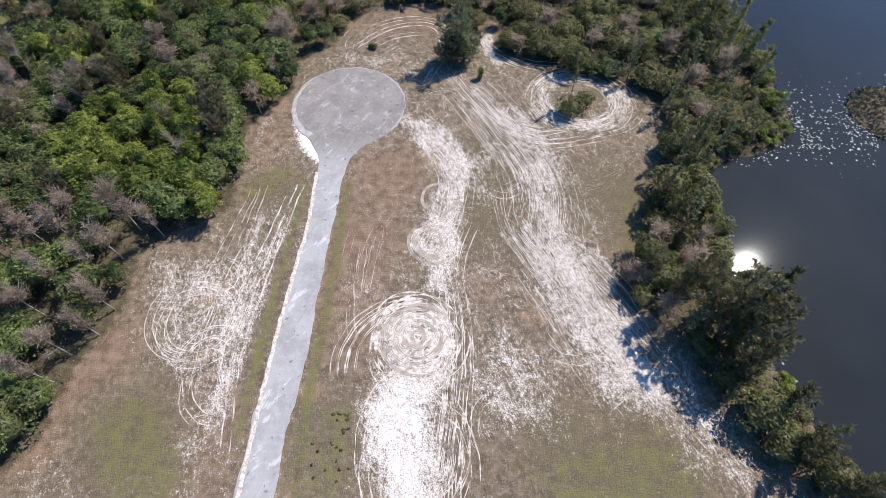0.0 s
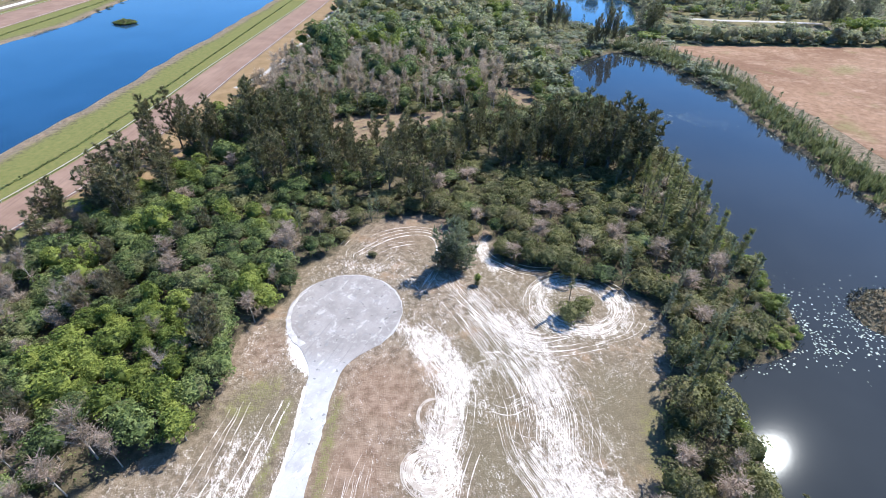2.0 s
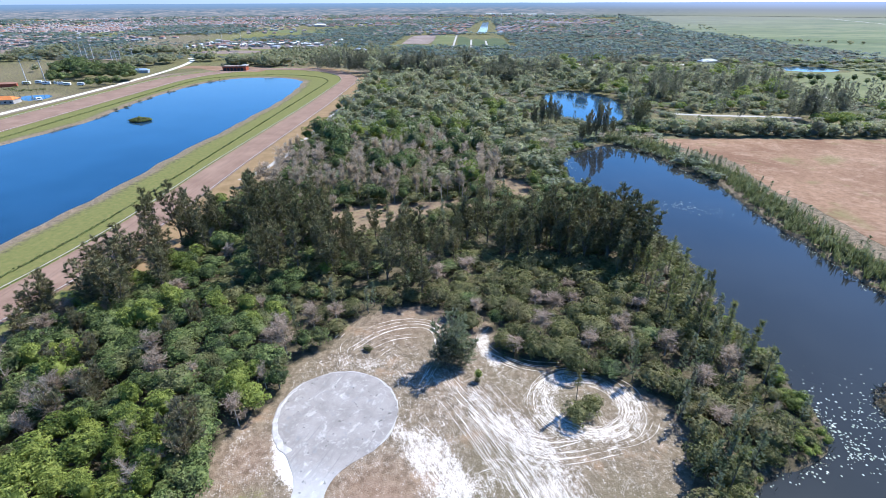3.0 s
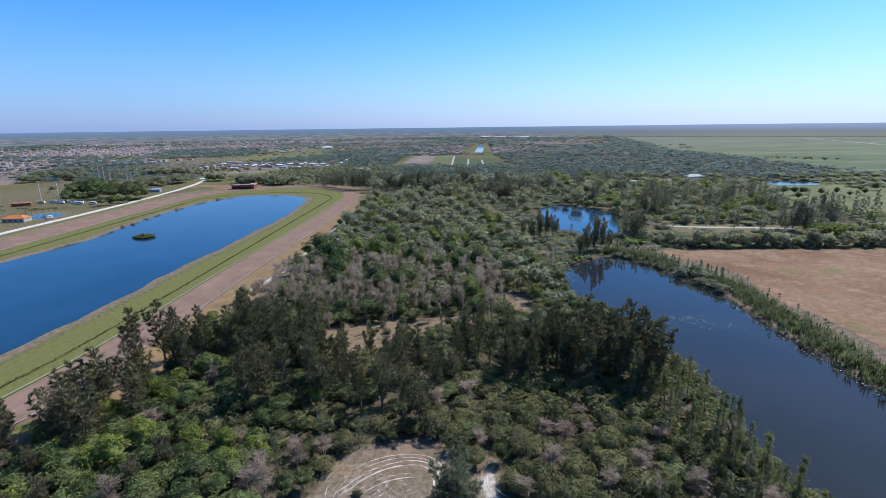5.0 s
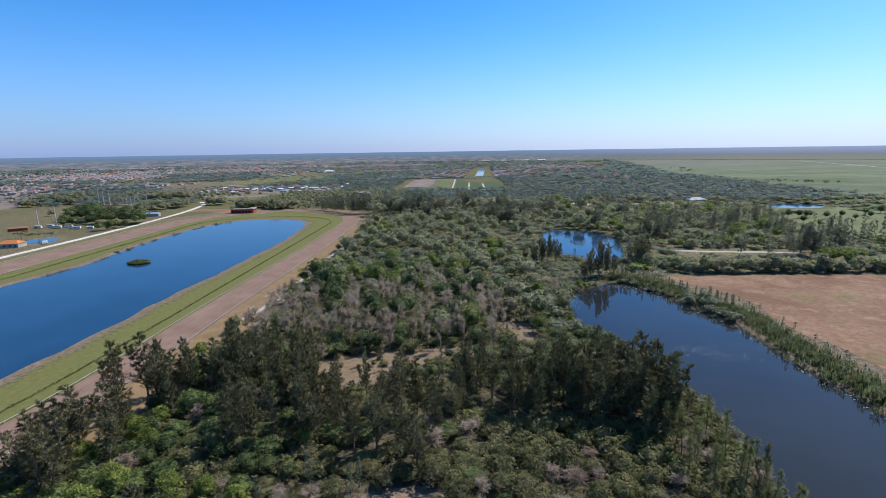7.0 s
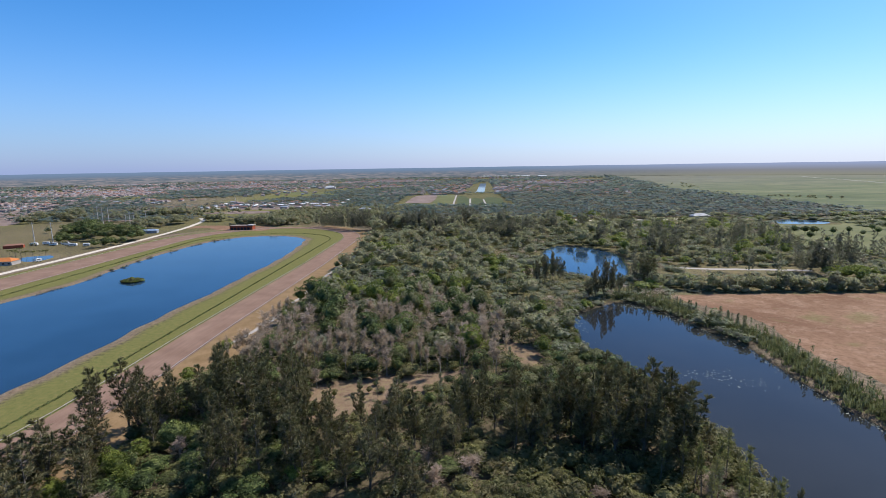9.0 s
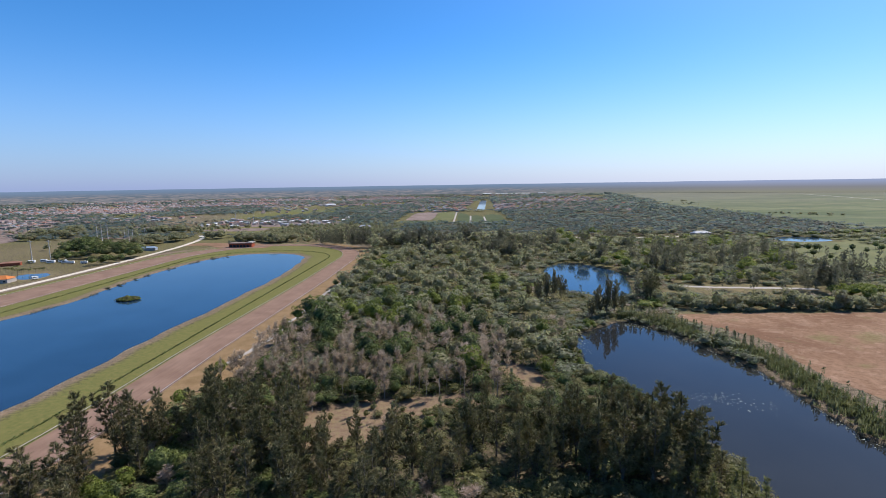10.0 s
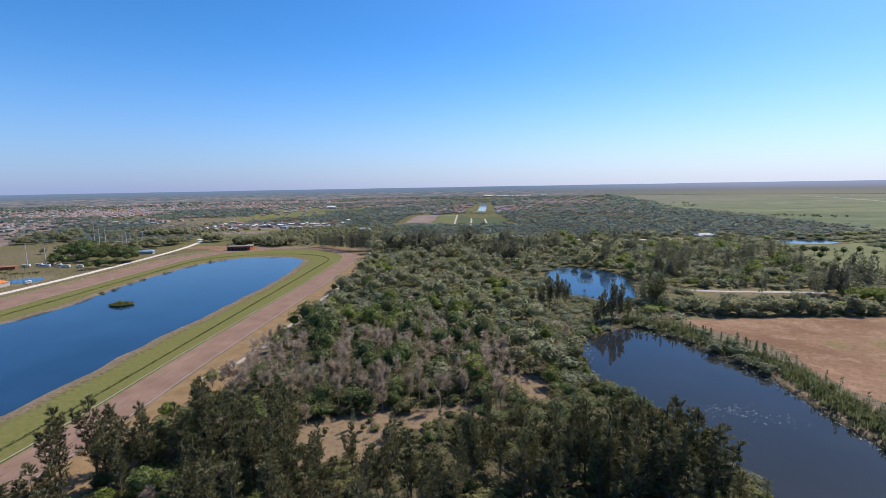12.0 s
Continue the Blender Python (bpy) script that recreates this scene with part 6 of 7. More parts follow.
def shore_plants():
    """The far bank of the pond: a ragged row of tall shrubs; and reeds at the water's edge."""
    rng = np.random.default_rng(21)
    line = spline([(100, 316), (118, 304), (127, 280), (136, 262), (142, 244), (141, 216), (140, 186), (141, 160), (143, 130), (145, 60), (145, 0)], 2.0)
    n = 0
    for x, y in line:
        for _ in range(4):
            ox = x + rng.normal(-3.4, 2.6)
            if rng.random() < 0.6:
                s = rng.uniform(0.35, 0.8)
                if n < 90:
                    plant("feather" if rng.random() < 0.35 else "shrub", ox, y + rng.normal(0, 1), (s * 1.05, s * 1.05, s * 0.8 + 0.25), label="tall grey-green shrub on the pond's grassy bank", group="shrubs on the far bank")
                else:
                    heap("feather_mid" if rng.random() < 0.35 else "shrub_mid", ox, y + rng.normal(0, 1), (s * 0.95, s * 0.8 + 0.2))
                n += 1
    a0, b0 = [], []
    for x, y in POND_FAR:
        for _ in range(9):
            bx, by = x + rng.normal(0, 0.9), y + rng.normal(0, 1.2)
            a0.append((bx, by, -0.55))
            b0.append((bx + rng.normal(0, 0.4), by + rng.normal(0, 0.4), rng.uniform(0.5, 1.4)))
    for x, y in line:
        for _ in range(15):
            cx, cy, tall = x + rng.normal(-4.6, 3.4), y + rng.normal(0, 1.2), rng.uniform(1.2, 4.8)
            for _ in range(12):
                bx, by = cx + rng.normal(0, 0.5), cy + rng.normal(0, 0.5)
                a0.append((bx, by, -0.1))
                b0.append((bx + rng.normal(0, 0.5), by + rng.normal(0, 0.5), tall * rng.uniform(0.45, 1.0)))
    cut = len(a0)
    shore = spline([tuple(q) for q in LAKE if q[0] < -250 and q[1] > 240], 0.8)
    for x, y in shore:
        if noise.noise((x * 0.05, y * 0.05, 2.2)) > 0.1:
            for _ in range(5):
                bx, by = x + rng.normal(0.3, 0.9), y + rng.normal(0, 0.5)
                a0.append((bx, by, -0.6))
                b0.append((bx + rng.normal(0, 0.5), by + rng.normal(0, 0.5), rng.uniform(-0.1, 0.7)))
    lake0, lake1 = a0[cut:], b0[cut:]
    v, f = blades(np.array(a0[:cut]), np.array(b0[:cut]), 0.28, rng)
    setting("reeds", v, f, REED, "brown-green reeds along the water's edge", "reeds", "stuff")
    a0, b0 = [], []
    for x, y in spline([tuple(q) for q in POND if q[1] > -20], 1.2):
        for _ in range(14 if x > 110 else 9):
            bx, by = x + rng.normal(0, 0.6), y + rng.normal(0, 0.7)
            a0.append((bx, by, -0.55))
            b0.append((bx + rng.normal(0, 0.4), by + rng.normal(0, 0.4), rng.uniform(-0.1, 0.8)))
    v, f = blades(np.array(lake0), np.array(lake1), 0.2, rng)
    setting("reeds", v, f, DRYREED, "low dry reeds along the lake's edge", "reeds", "stuff")
    v, f = blades(np.array(a0), np.array(b0), 0.08, rng)
    setting("reeds", v, f, DRYREED, "thin brown reeds along the pond's edge", "reeds", "stuff")
    a0, b0 = [], []
    for _ in range(1900):
        a, r = rng.uniform(0, 6.3), math.sqrt(rng.random())
        bx, by = 102.5 + 10.0 * r * math.cos(a), 86.5 + 9.5 * r * math.sin(a)
        a0.append((bx, by, -0.5))
        b0.append((bx + rng.normal(0, 0.7), by + rng.normal(0, 0.7), rng.uniform(-0.2, 0.5)))
    v, f = blades(np.array(a0), np.array(b0), 0.2, rng)
    setting("islet_reeds", v, f, DRYREED, "flattened dry brown reeds on a pond islet", "reeds", "stuff")
    for i in range(40):
        x, y = LAKE[rng.integers(len(LAKE))]
        if x < -255 and y > 250 and rng.random() < 0.9:
            plant("shrub_mid", x - rng.uniform(-0.5, 2.0), y, (rng.uniform(0.3, 1.1),) * 2 + (rng.uniform(0.15, 0.4),), label="small bush at the lake's edge", group="bushes at the lake")
    for i in range(24):
        a, r = rng.uniform(0, 6.3), math.sqrt(rng.random())
        plant("shrub_mid" if i % 4 else "feather", -28 + 26 * r * math.cos(a), 192 + 13 * r * math.sin(a), (rng.uniform(0.5, 1.0),) * 2 + (rng.uniform(0.4, 1.0),), label="shrub in a dry glade", group="shrubs in the glade")
    # low growth down to the waterline of the near bank
    X, Y = rng.uniform(40, 82, 5200), rng.uniform(-10, 300, 5200)
    d = signed(X, Y, POND)
    ok = (d > 0.3) & (d < 5.5) & (signed(X, Y, CLEARING) > 1.5) & (X < 100)
    for x, y, gap in zip(X[ok][:620], Y[ok][:620], d[ok][:620]):
        k = rng.uniform(0.35, 0.75) * min(1.0, 0.5 + gap * 0.16)
        heap("bright_mid" if rng.random() < 0.22 else "shrub_mid", x, y, (k * 0.9, k * rng.uniform(0.5, 0.9)))
    for i in range(26):
        a, r = i * 2.4, 5.6 * math.sqrt(i / 26.0)
        ob = plant("shrub" if i % 3 else "bright", LAKE_ISLET[0] + 1.35 * r * math.cos(a), LAKE_ISLET[1] + r * math.sin(a), (0.75, 0.75, (1.15 - 0.11 * r) * (1.0 if i % 3 else 0.4)), label="low bush crowding a tiny lake islet", group="bushes on the islet")
        ob.location.z = -0.75


shore_plants()


def lily_pads():
    rng = np.random.default_rng(33)
    pads = []
    clouds = [(79.5, 80, 1.3, 5, 110), (90, 86, 1.8, 4, 90), (93, 79, 2, 2, 50), (81.5, 84, 3, 8, 130), (88, 78, 5, 3.5, 50), (93, 77, 3, 3, 60), (97, 97, 6, 3, 30), (60, 71.5, 7, 1.6, 130), (53.5, 58, 1.5, 6, 70), (57, 17, 1.2, 6, 40), (70, 75, 6, 1.4, 120),
              (97, 207, 5, 3.5, 110), (108, 200, 5, 3, 30), (90, 90, 6, 4, 30), (103, 299, 9, 3, 160), (114, 280, 3, 9, 120), (62, 268, 2, 10, 90)]
    for cx, cy, sx, sy, n in clouds:
        for _ in range(int(n * 0.7)):
            pads.append((rng.normal(cx, sx), rng.normal(cy, sy)))
    for x, y in POND:
        if x > 110:
            for _ in range(7):
                pads.append((x - abs(rng.normal(0, 1.4)), y + rng.normal(0, 1.5)))
    P = np.array(pads)
    P = P[signed(P[:, 0], P[:, 1], POND) < -0.3]
    v, f = [], []
    for x, y in P:
        r = rng.uniform(0.1, 0.27)
        o = len(v)
        a0 = rng.uniform(0, 6)
        tx, ty = rng.normal(0, 0.1, 2)
        for j in range(6):
            a = a0 + j * 1.047
            v.append((x + r * math.cos(a), y + r * math.sin(a), LEVEL + 0.03 + r * (tx * math.cos(a) + ty * math.sin(a))))
        f.append(tuple(range(o, o + 6)))
    setting("lily_pads", v, f, PAD, "pale lily pads floating on dark water", "lily pads", "stuff")


lily_pads()


# ---- far country ----
def hedge():
    line = oval(0, cx=-221.0, rx=78.5, ry=66.0, bow=0.0)
    root = thing("hedge", *line[0], label="low dark clipped hedge along the infield turf", category="hedge")
    loc = line - line[0]
    rng = np.random.default_rng(4)
    pts = []
    for i in range(len(loc)):
        a, b = loc[i], loc[(i + 1) % len(loc)]
        n = int(np.linalg.norm(b - a) / 0.1)
        for k in range(n):
            x, y = a + (b - a) * k / n
            pts.append((x + rng.normal(0, 0.2), y + rng.normal(0, 0.2), rng.uniform(0.1, 0.75)))
    p = np.array(pts)
    v, f = sprays(p, np.tile((0, 0, 1.0), (len(p), 1)), 0.3, rng, 0.8)
    tagged(part("foliage", mesh_of("foliage", v, f, LEAF), root), kind="stuff")


hedge()


def gable(w, d, h, rise, over=0.5):
    v = [(-w / 2 - over, -d / 2 - over, h), (w / 2 + over, -d / 2 - over, h), (w / 2 + over, d / 2 + over, h), (-w / 2 - over, d / 2 + over, h),
         (-w / 2 + d * 0.4, 0, h + rise), (w / 2 - d * 0.4, 0, h + rise)]
    return v, [(0, 1, 5, 4), (2, 3, 4, 5), (1, 2, 5), (3, 0, 4), (3, 2, 1, 0)]


HOUSE = {}


def house(x, y, rz, w=14, d=10, h=3.2, roof=None, wall=None, label="tile-roofed pale house in a far suburb", group="suburb houses", name="house", windows=False):
    key = (w, d, h, (roof or TILE).name, (wall or WALL).name)
    if key not in HOUSE:
        HOUSE[key] = (mesh_of("wall", *box(-w / 2, w / 2, -d / 2, d / 2, -0.2, h), wall or WALL), mesh_of("roof", *gable(w, d, h, d * 0.24), roof or TILE),
                      mesh_of("window", *box(-0.8, 0.8, -0.08, 0.08, 0, 1.3), DARK))
    root = thing(name, x, y, 0, rz, label=label, category="house", group=group)
    part("wall", HOUSE[key][0], root)
    part("roof", HOUSE[key][1], root)
    if windows:
        n = int(w // 4)
        for i in range(n):
            for side in (-1, 1):
                ob = part("window", HOUSE[key][2], root)
                ob.location = (-w / 2 + (i + 0.5) * w / n, side * (d / 2 + 0.03), 1.0)
    return root


def suburb():
    rng = random.Random(9)
    roofs = (TILE, PALE_TILE, PALE_TILE, PALE_TILE, GREY_ROOF)
    made = 0
    for row in range(16):
        for i in range(30):
            x = -1420 + i * 38 - row * 26 + rng.uniform(-14, 14)
            y = 1180 + row * 52 + i * 14 + rng.uniform(-16, 16)
            if x > -560 + 0.06 * y or rng.random() < 0.28 or abs(x) > y * 1.02 + 120:
                continue
            if made < 290:
                house(x, y, rng.uniform(-0.15, 0.15) + 0.3, rng.choice((9, 12)), rng.choice((7, 9)), rng.choice((2.6, 3.6)), rng.choice(roofs))
                made += 1
    lots = [spline(q, 60, True) for q in LOT_LOOPS[1:]]
    v, f, look_of = [], [], []
    for _ in range(8600):
        a, r = rng.uniform(-0.86, 0.34), 1400 + 2080 * rng.random() ** 1.1
        x, y = r * math.sin(a), r * math.cos(a)
        home = in_any(x, y, lots)
        if not home and (rng.random() < 0.4 or noise.noise((x * 0.0016, y * 0.0016, 5)) < -0.25 + (0.1 if a > -0.2 else 0) or (-700 < x < -240 and y < 1900) or (y < 2500 and abs(x - (68 + (y - 1480) * 0.071)) < 45)):
            continue
        if x > 500 and y < 1900 or x > 620 + (y - 1500) * 0.2:
            continue
        w, d, h = rng.uniform(3.5, 6.5), rng.uniform(3, 5.5), rng.uniform(2.6, 4.4)
        o = len(v)
        bv, bf = box(x - w, x + w, y - d, y + d, -0.2, h)
        v += bv
        f += [tuple(i + o for i in q) for q in bf]
        o = len(v)
        gv, gf = gable(2 * w, 2 * d, h, 2.2)
        v += [(px + x, py + y, pz) for px, py, pz in gv]
        f += [tuple(i + o for i in q) for q in gf]
        look_of += [0] * 6 + [rng.choice((1, 1, 1, 1, 1, 2, 2, 3))] * 5
    ob = setting("distant_houses", v, f, WALL, "scattered pale and red-roofed houses of a distant suburb", "houses", "stuff")
    for m in (PALE_TILE, TILE, GREY_ROOF, WHITE):
        ob.data.materials.append(m)
    ob.data.polygons.foreach_set("material_index", look_of)


suburb()

# yard and stables left of the white road
house(-400, 440, 0.15, 18, 11, 3.6, ORANGE, WALL, "long house with a bright orange tiled roof", "", "farm_house", True)
house(-478, 533, 0.5, 17, 6, 3.2, TILE, RED, "red boarded barn with a brown-red roof", "", "barn")
house(-402, 646, 0.2, 22, 8, 3.4, BLUE, GREY_ROOF, "long shed with a pale blue sheet roof", "", "shed")
house(-169, 918, 0.1, 22, 12, 4.5, GREY_ROOF, WALL, "white-roofed house behind she-oaks", "", "house")
house(-64, 706, 0.3, 13, 10, 3.5, GREY_ROOF, WALL, "small grey-roofed house in the trees", "", "house")
yard = random.Random(31)
for i in range(90):
    w = yard.choice((6, 8, 11, 16))
    house(yard.uniform(-545, -255), yard.uniform(985, 1210), yard.uniform(-0.4, 0.6), w, yard.choice((5, 7)), yard.choice((2.6, 3.6)), yard.choice((WHITE, WHITE, GREY_ROOF, PALE_TILE, PALE_TILE, TILE)), WALL,
          "low shed in a builders' yard on bare earth", "yard sheds", "shed")
house(-494, 1925, 0.1, 40, 16, 6, WHITE, WALL, "long white-roofed hall in open country", "", "hall")
for x, y in ((1, 1765), (25, 1775), (172, 1800), (500, 2073), (540, 2100), (403, 2165), (430, 2200), (589, 1757), (620, 1765), (-274, 2180), (-412, 2343), (150, 1780)):
    house(x, y, 0.1, 20, 12, 4, RND.choice((TILE, PALE_TILE)), WALL, "large tile-roofed house beyond the wood", "estate houses")
for x, y, w in ((440, 3390, 135), (320, 3430, 95), (220, 3470, 68), (590, 3390, 60)):
    house(x, y, 0.0, w, 14, 7, WHITE, WALL, "huge pale warehouse near the horizon", "warehouses", "warehouse")
house(354, 742, 0.1, 24, 12, 4, GREY_ROOF, WALL, "pale building at the edge of the park", "", "park_building")
house(258, 577, 0.2, 18, 9, 3.6, GREY_ROOF, WALL, "grey-roofed building among trees", "", "park_building")


def track_building():
    """A low flat-roofed hall at the head of the oval."""
    root = thing("track_hall", -289, 672, 0, 0.05, label="low red-brown flat-roofed hall beside the clay track", category="building")
    part("wall", mesh_of("wall", *box(-15, 15, -5.5, 5.5, -0.2, 5.2), RED), root)
    part("roof", mesh_of("roof", *box(-15.8, 15.8, -6.4, 6.4, 5.2, 5.7), EARTH), root, "flat brown roof")
    part("parapet", mesh_of("parapet", *box(8, 15.9, -6.5, 6.5, 5.7, 6.6), WALL), root, "pale raised end of the roof")
    shape = mesh_of("doorway", *box(-1.6, 1.6, -0.1, 0.1, 0, 3.4), DARK)
    for i in range(6):
        ob = part("doorway", shape, root)
        ob.location = (-12.2 + i * 4.4, -5.52, 0)


track_building()


def vehicle(x, y, rz, length=9.0, mat=None, name="trailer", label="white caravan trailer parked on the grass"):
    root = thing(name, x, y, 0, rz, label=label, category="vehicle", group="parked trailers")
    bm = bmesh.new()
    bmesh.ops.create_cube(bm, size=1.0)
    bmesh.ops.scale(bm, vec=(length, 2.5, 2.5), verts=bm.verts)
    bmesh.ops.translate(bm, vec=(0, 0, 1.85), verts=bm.verts)
    bmesh.ops.bevel(bm, geom=bm.edges[:], offset=0.25, segments=2, affect="EDGES")
    me = bpy.data.meshes.new("body")
    bm.to_mesh(me)
    bm.free()
    me.materials.append(mat or WHITE)
    part("body", me, root)
    part("window", mesh_of("window", *box(-length * 0.35, length * 0.2, -1.27, -1.2, 1.9, 2.5), DARK), root)
    for sx in (-0.25, 0.25):
        for sy in (-1, 1):
            v, f = [], []
            for k in (-0.12, 0.12):
                v += [(length * sx + 0.42 * math.cos(a), sy * 1.05 + k, 0.42 + 0.42 * math.sin(a)) for a in np.linspace(0, 6.283, 10, endpoint=False)]
            f = [tuple(range(10)), tuple(range(19, 9, -1))] + [(i, 10 + i, 10 + (i + 1) % 10, (i + 1) % 10) for i in range(10)]
            part("wheel", mesh_of("wheel", v, f, DARK), root)


for x, y, r, ln in ((-470, 549, 0.1, 10), (-462, 556, 0.3, 8), (-447, 548, 0.0, 11), (-438, 553, 0.2, 9), (-430, 546, 0.4, 7), (-420, 542, 0.1, 10), (-404, 541, 0.2, 8), (-380, 452, 1.2, 6)):
    vehicle(x, y, r + yard.uniform(-0.2, 0.3), ln * 0.8)


def pole(x, y, h):
    root = thing("utility_pole", x, y, 0, 0.4, label="tall pale concrete utility pole", category="utility pole", group="power line poles")
    part("shaft", mesh_of("shaft", *[a.tolist() for a in limb((0, 0, -0.5), (0, 0, h), 0.55, 0.3, 8)], CONCRETE), root)
    part("crossarm", mesh_of("crossarm", *box(-2.2, 2.2, -0.15, 0.15, h - 2.0, h - 1.6), CONCRETE), root)


for x, y, h in ((-477, 558, 25), (-454, 556, 25), (-560, 768, 27), (-551, 766, 27), (-543, 768, 26), (-491, 732, 20), (-484, 731, 20), (-478, 731, 20), (-462, 735, 22), (-470, 1050, 26), (-430, 1045, 26), (-150, 1500, 28), (-60, 1500, 28)):
    pole(x, y, h)
for x, y in ((-435, 482), (-423, 476), (-407, 464), (-408, 470), (-395, 463), (-399, 475), (-388, 469), (-452, 480), (-435, 509), (-411, 521), (-418, 470), (-414, 478), (-440, 470), (-428, 486)):
    plant("palm", x, y, RND.uniform(0.55, 0.85), label="palm beside the garden pond", group="palms by the garden pond")
for x, y in ((383, 567), (391, 566), (407, 559), (430, 567), (430, 548), (361, 528), (363, 508), (392, 598), (399, 572), (376, 574), (470, 585), (455, 560), (500, 600), (520, 560)):
    s = RND.uniform(0.9, 1.35)
    plant("broad", x, y, (s, s, s * 0.95), label="round-crowned tree alone on the park lawn", group="trees on the lawn")


def far_woods():
    """Belts and woods out to the marsh and the suburb."""
    rng = np.random.default_rng(77)
    # she-oaks east of the small pond, in knots
    for cx, cy, n in ((164, 470, 5), (171, 458, 6), (181, 446, 6), (199, 468, 8), (195, 383, 2), (236, 468, 6), (296, 530, 9), (299, 515, 6), (310, 514, 6), (287, 450, 9), (253, 379, 6), (262, 376, 9), (267, 384, 7), (299, 400, 5), (304, 404, 6), (217, 370, 3), (330, 640, 3), (129, 368, 8), (240, 520, 8), (215, 540, 9), (185, 560, 8), (270, 490, 5), (150, 520, 7), (320, 440, 5), (345, 420, 5), (160, 640, 8), (200, 660, 8), (120, 650, 8)):
        for _ in range(int(n * 1.6)):
            h = rng.uniform(0.65, 1.2)
            heap("oak_far", rng.normal(cx, 5.5), rng.normal(cy, 4.5), (rng.uniform(0.7, 1.1) * (0.4 + 0.6 * h), h))
    # knots of trees at the marsh's rim
    for cx, cy, n in ((800, 1735, 9), (770, 1640, 6), (745, 1165, 8), (768, 1120, 9), (800, 1090, 7), (700, 1330, 6), (860, 1900, 7)):
        for _ in range(n):
            k = rng.uniform(0.8, 1.5)
            heap("broad_far", rng.normal(cx, 16), rng.normal(cy, 9), (k, k * 0.6))
    # the dense row along the field's edge, with round trees behind it
    for x in np.arange(128, 470, 1.9):
        y = 327 + 16 * max(0, 1 - abs(x - 135) / 22) + rng.normal(2, 2.2)
        s = rng.uniform(0.85, 1.5)
        heap("broad_far" if rng.random() < 0.5 else "shrub_far", x, y, (s, s * rng.uniform(0.75, 1.25)))
    for x, y in ((186, 406), (218, 424), (227, 414), (254, 432), (254, 412), (248, 456), (202, 435), (260, 362), (270, 361), (277, 361)):
        for _ in range(4):
            s = rng.uniform(0.9, 1.4)
            heap("bright_far" if x > 255 or rng.random() < 0.4 else "broad_far", x + rng.normal(0, 5), y + rng.normal(0, 4), (s, s))
    # belts of broad trees
    trees, r2 = darts(130, 620, 328, 760, (2.7, 6.0), 15000, 0.74, 15)
    park = spline([(330, 505), (335, 460), (386, 455), (560, 470), (640, 560), (560, 612), (470, 618), (400, 600), (376, 590), (345, 530)], 8, True)
    for x, y, r in trees:
        if inside(np.array([x]), np.array([y]), park)[0] or x > y * 0.95 + 60 or (165 < x < 262 and 372 < y - 0.12 * (215 - x) < 402) or (140 < x < 340 and 690 < y < 745) or (405 < x < 500 and 618 < y < 700):
            continue
        w = r * 1.25
        # thin growth before the lawn and round the small pond
        low = 0.45 if (x > 290 and 400 < y < 470) or (x > 320 and y > 560) or (x < 185 and y < 440) or (y < 375 and x < 265) else 1.0
        q = r2.random()
        if q > 0.9:
            heap("grey_far", x, y, (w / 3.4, r2.uniform(0.5, 0.8)))
        elif q > 0.8:
            heap("bright_far", x, y, (w / 3.9, w / 3.9 * r2.uniform(0.7, 1.0) * low))
        elif q < 0.36 * low:
            s = w / 3.9 * r2.uniform(0.8, 1.05)
            heap("broad_far", x, y, (s, s * r2.uniform(0.55, 0.9) * (0.5 + 0.5 * low)))
        else:
            s = w / 3.1
            heap("shrub_far", x, y, (s, (0.4 + 0.6 * s) * r2.uniform(0.5, 1.1) * low))
    # old spreading trees by the trailers and the white road
    for x, y, n, s in ((-462, 625, 9, 1.7), (-476, 630, 6, 1.6), (-452, 572, 7, 1.3), (-426, 594, 6, 1.5), (-395, 582, 7, 1.5), (-381, 581, 6, 1.4), (-380, 531, 3, 0.9), (-377, 550, 3, 0.9), (-454, 724, 9, 1.4), (-431, 722, 9, 1.4), (-426, 752, 9, 1.4), (-446, 700, 8, 1.3),
                       (-683, 779, 8, 1.2), (-713, 836, 9, 1.3), (-648, 810, 9, 1.3), (-700, 895, 12, 1.4), (-525, 872, 12, 1.3), (-500, 891, 12, 1.3), (-379, 779, 8, 1.3), (-318, 744, 12, 1.3), (-285, 738, 12, 1.3), (-256, 722, 12, 1.4)):
        for _ in range(int(n * 1.4)):
            k = s * rng.uniform(0.9, 1.7)
            heap("broad_mid" if y < 700 else "broad_far", rng.normal(x, 6 * s), rng.normal(y, 5 * s), (k * 1.15, k * rng.uniform(0.8, 1.0)))
    trees, r2 = darts(-330, -92, 700, 985, (2.5, 5), 4200, 0.7, 16)
    for x, y, r in trees:
        if y < 716 and x < -240:
            continue
        heap("broad_far" if r2.random() < 0.6 else "shrub_far", x, y, (r * 0.2, r * 0.19 * r2.uniform(0.7, 1.2)))
    for cx, cy, sx, sy, n in ((-440, 650, 30, 20, 14), (-520, 700, 40, 30, 26), (-560, 850, 80, 30, 50), (-640, 930, 90, 40, 60), (-470, 930, 60, 25, 40)):
        for _ in range(n):
            heap("broad_far", rng.normal(cx, sx), rng.normal(cy, sy), rng.uniform(0.7, 1.4))
    # clumps, coarser with distance
    lots = [spline(q, 60, True) for q in LOT_LOOPS]
    a0, size = [], []
    lo = 700.0
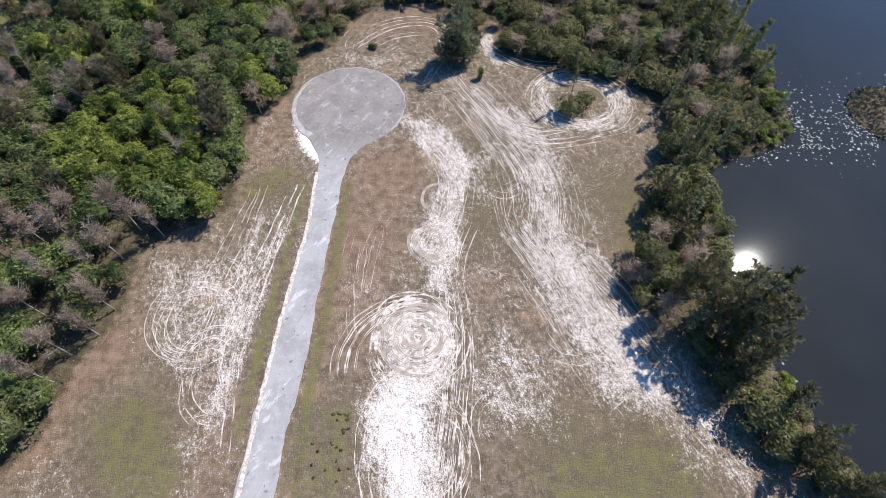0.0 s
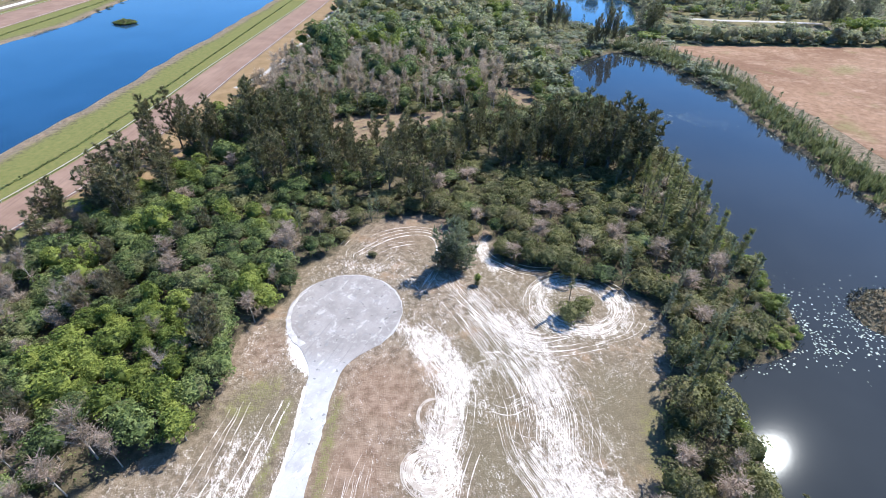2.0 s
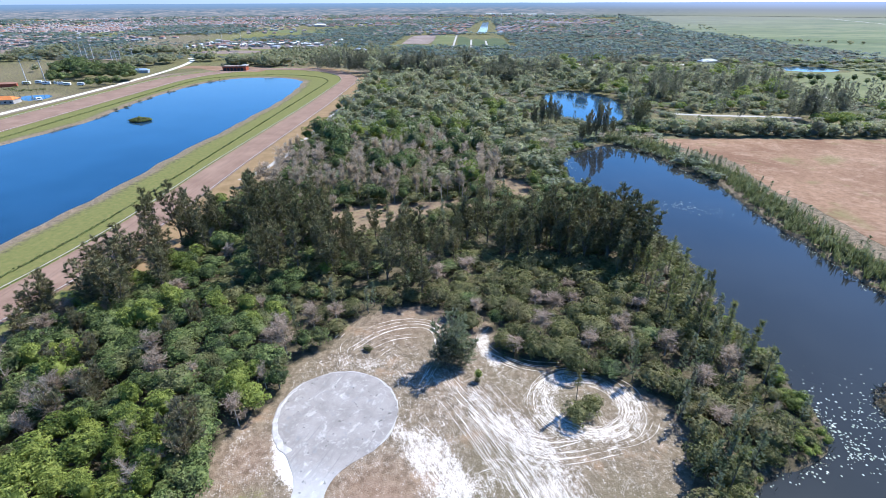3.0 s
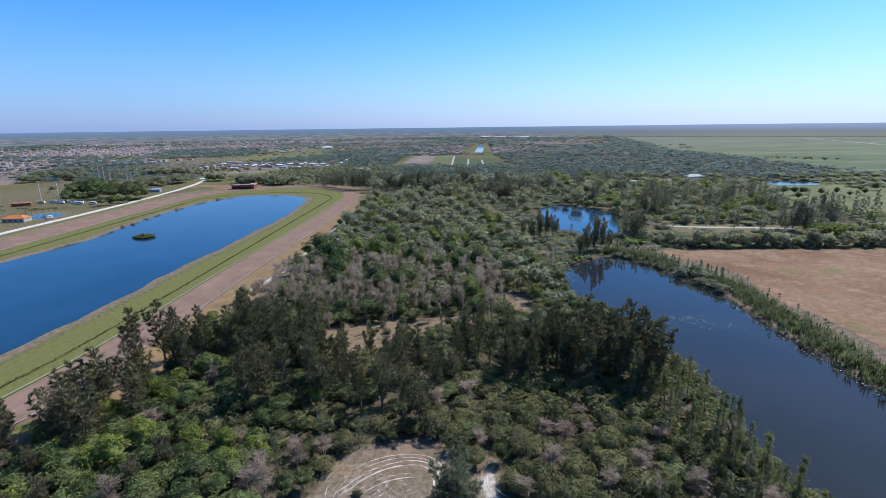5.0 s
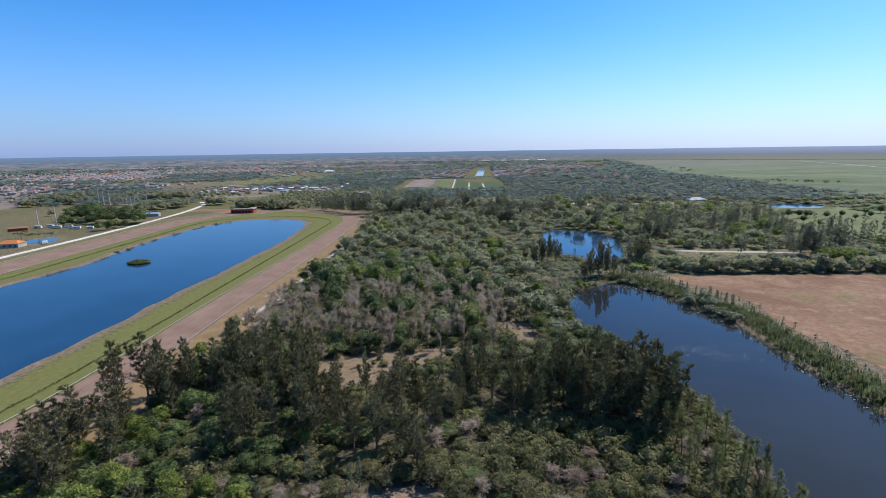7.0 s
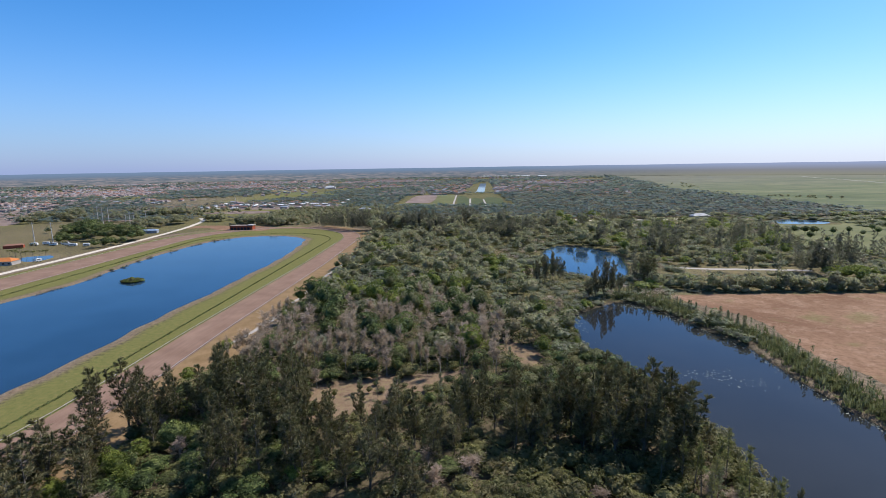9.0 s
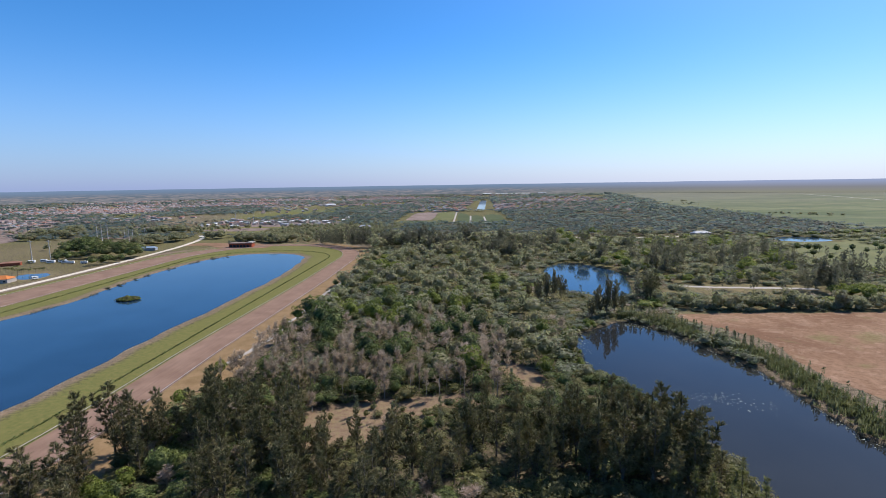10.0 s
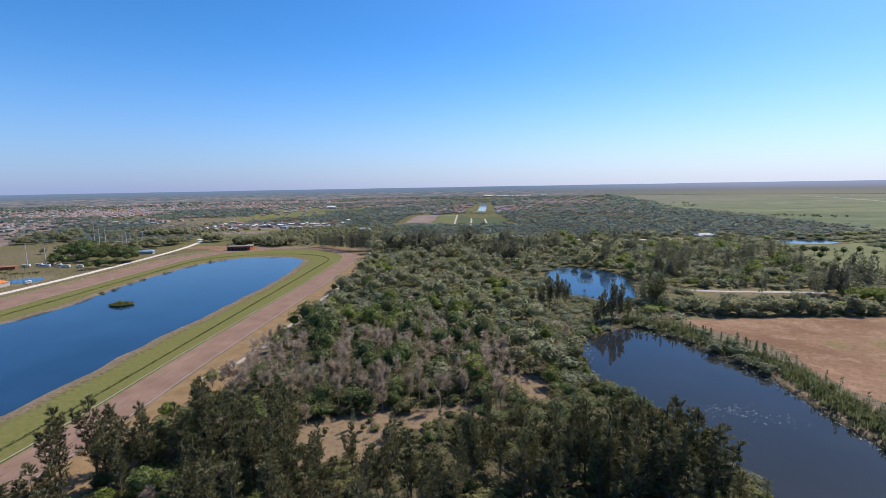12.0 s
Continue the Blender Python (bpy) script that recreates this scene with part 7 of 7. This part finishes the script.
    while lo < 3500:
        step = 8.0 + (lo - 700) * 0.0085
        for ang in np.arange(-0.84, 0.86, step / lo):
            if rng.random() < 0.12:
                continue
            d = lo + rng.uniform(0, step)
            a = ang + rng.uniform(-0.5, 0.5) * step / lo
            x, y = d * math.sin(a), d * math.cos(a)
            if 140 < x < 340 and y < 750 or y < 735 or x < -300 and y < 780:
                continue
            if -130 < x < 115 and 1010 < y < 1420 or (y > 1450 and abs(x - (68 + (y - 1480) * 0.071)) < 30 and y < 2400):
                continue
            rim = 655 if y < 1500 else 655 + (y - 1500) * 0.22
            if x > rim + 40 * noise.noise((y * 0.01, 0.3, 0)) + rng.normal(0, 14):
                continue
            dens = noise.noise((x * 0.0028, y * 0.0028, 2.0)) + ((0.55 if y < 1450 or x > 0.3 * y else -0.02) if x > -120 else (0.08 if x < -200 - (0 if y > 1500 else 280) and y > 1130 else 0.16))
            if dens < rng.uniform(-0.15, 0.25):
                continue
            if -560 < x < -250 and 980 < y < 1200 and rng.random() < 0.7:
                continue
            if rng.random() < 0.8 and in_any(x, y, lots):
                continue
            w = step * 0.62
            hgt = rng.uniform(3.5, 7.5) if x > -200 else rng.uniform(3, 6.5)
            for _ in range(12):
                a0.append((x + rng.normal(0, w * 0.42), y + rng.normal(0, w * 0.42), rng.uniform(0.6, 1.0) * hgt))
                size.append(w * rng.uniform(0.28, 0.58))
        lo += step
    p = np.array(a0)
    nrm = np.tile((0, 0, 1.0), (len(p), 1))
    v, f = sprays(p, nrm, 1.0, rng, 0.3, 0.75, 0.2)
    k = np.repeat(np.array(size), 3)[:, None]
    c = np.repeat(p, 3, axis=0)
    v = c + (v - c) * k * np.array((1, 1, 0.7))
    setting("far_woods", v, f, FARLEAF, "woods stretching towards the horizon, haze painted into their colour", "woodland", "stuff")


far_woods()
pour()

# weeds on the bare soil beside the road
rng = np.random.default_rng(12)
for i in range(26):
    x, y = rng.normal(-17.5, 1.6), rng.uniform(3, 14)
    plant("shrub", x, y, (rng.uniform(0.07, 0.18), rng.uniform(0.07, 0.15), 0.06), variant=i % 5, label="tiny dark weed on bare sand", group="weeds on the sand")
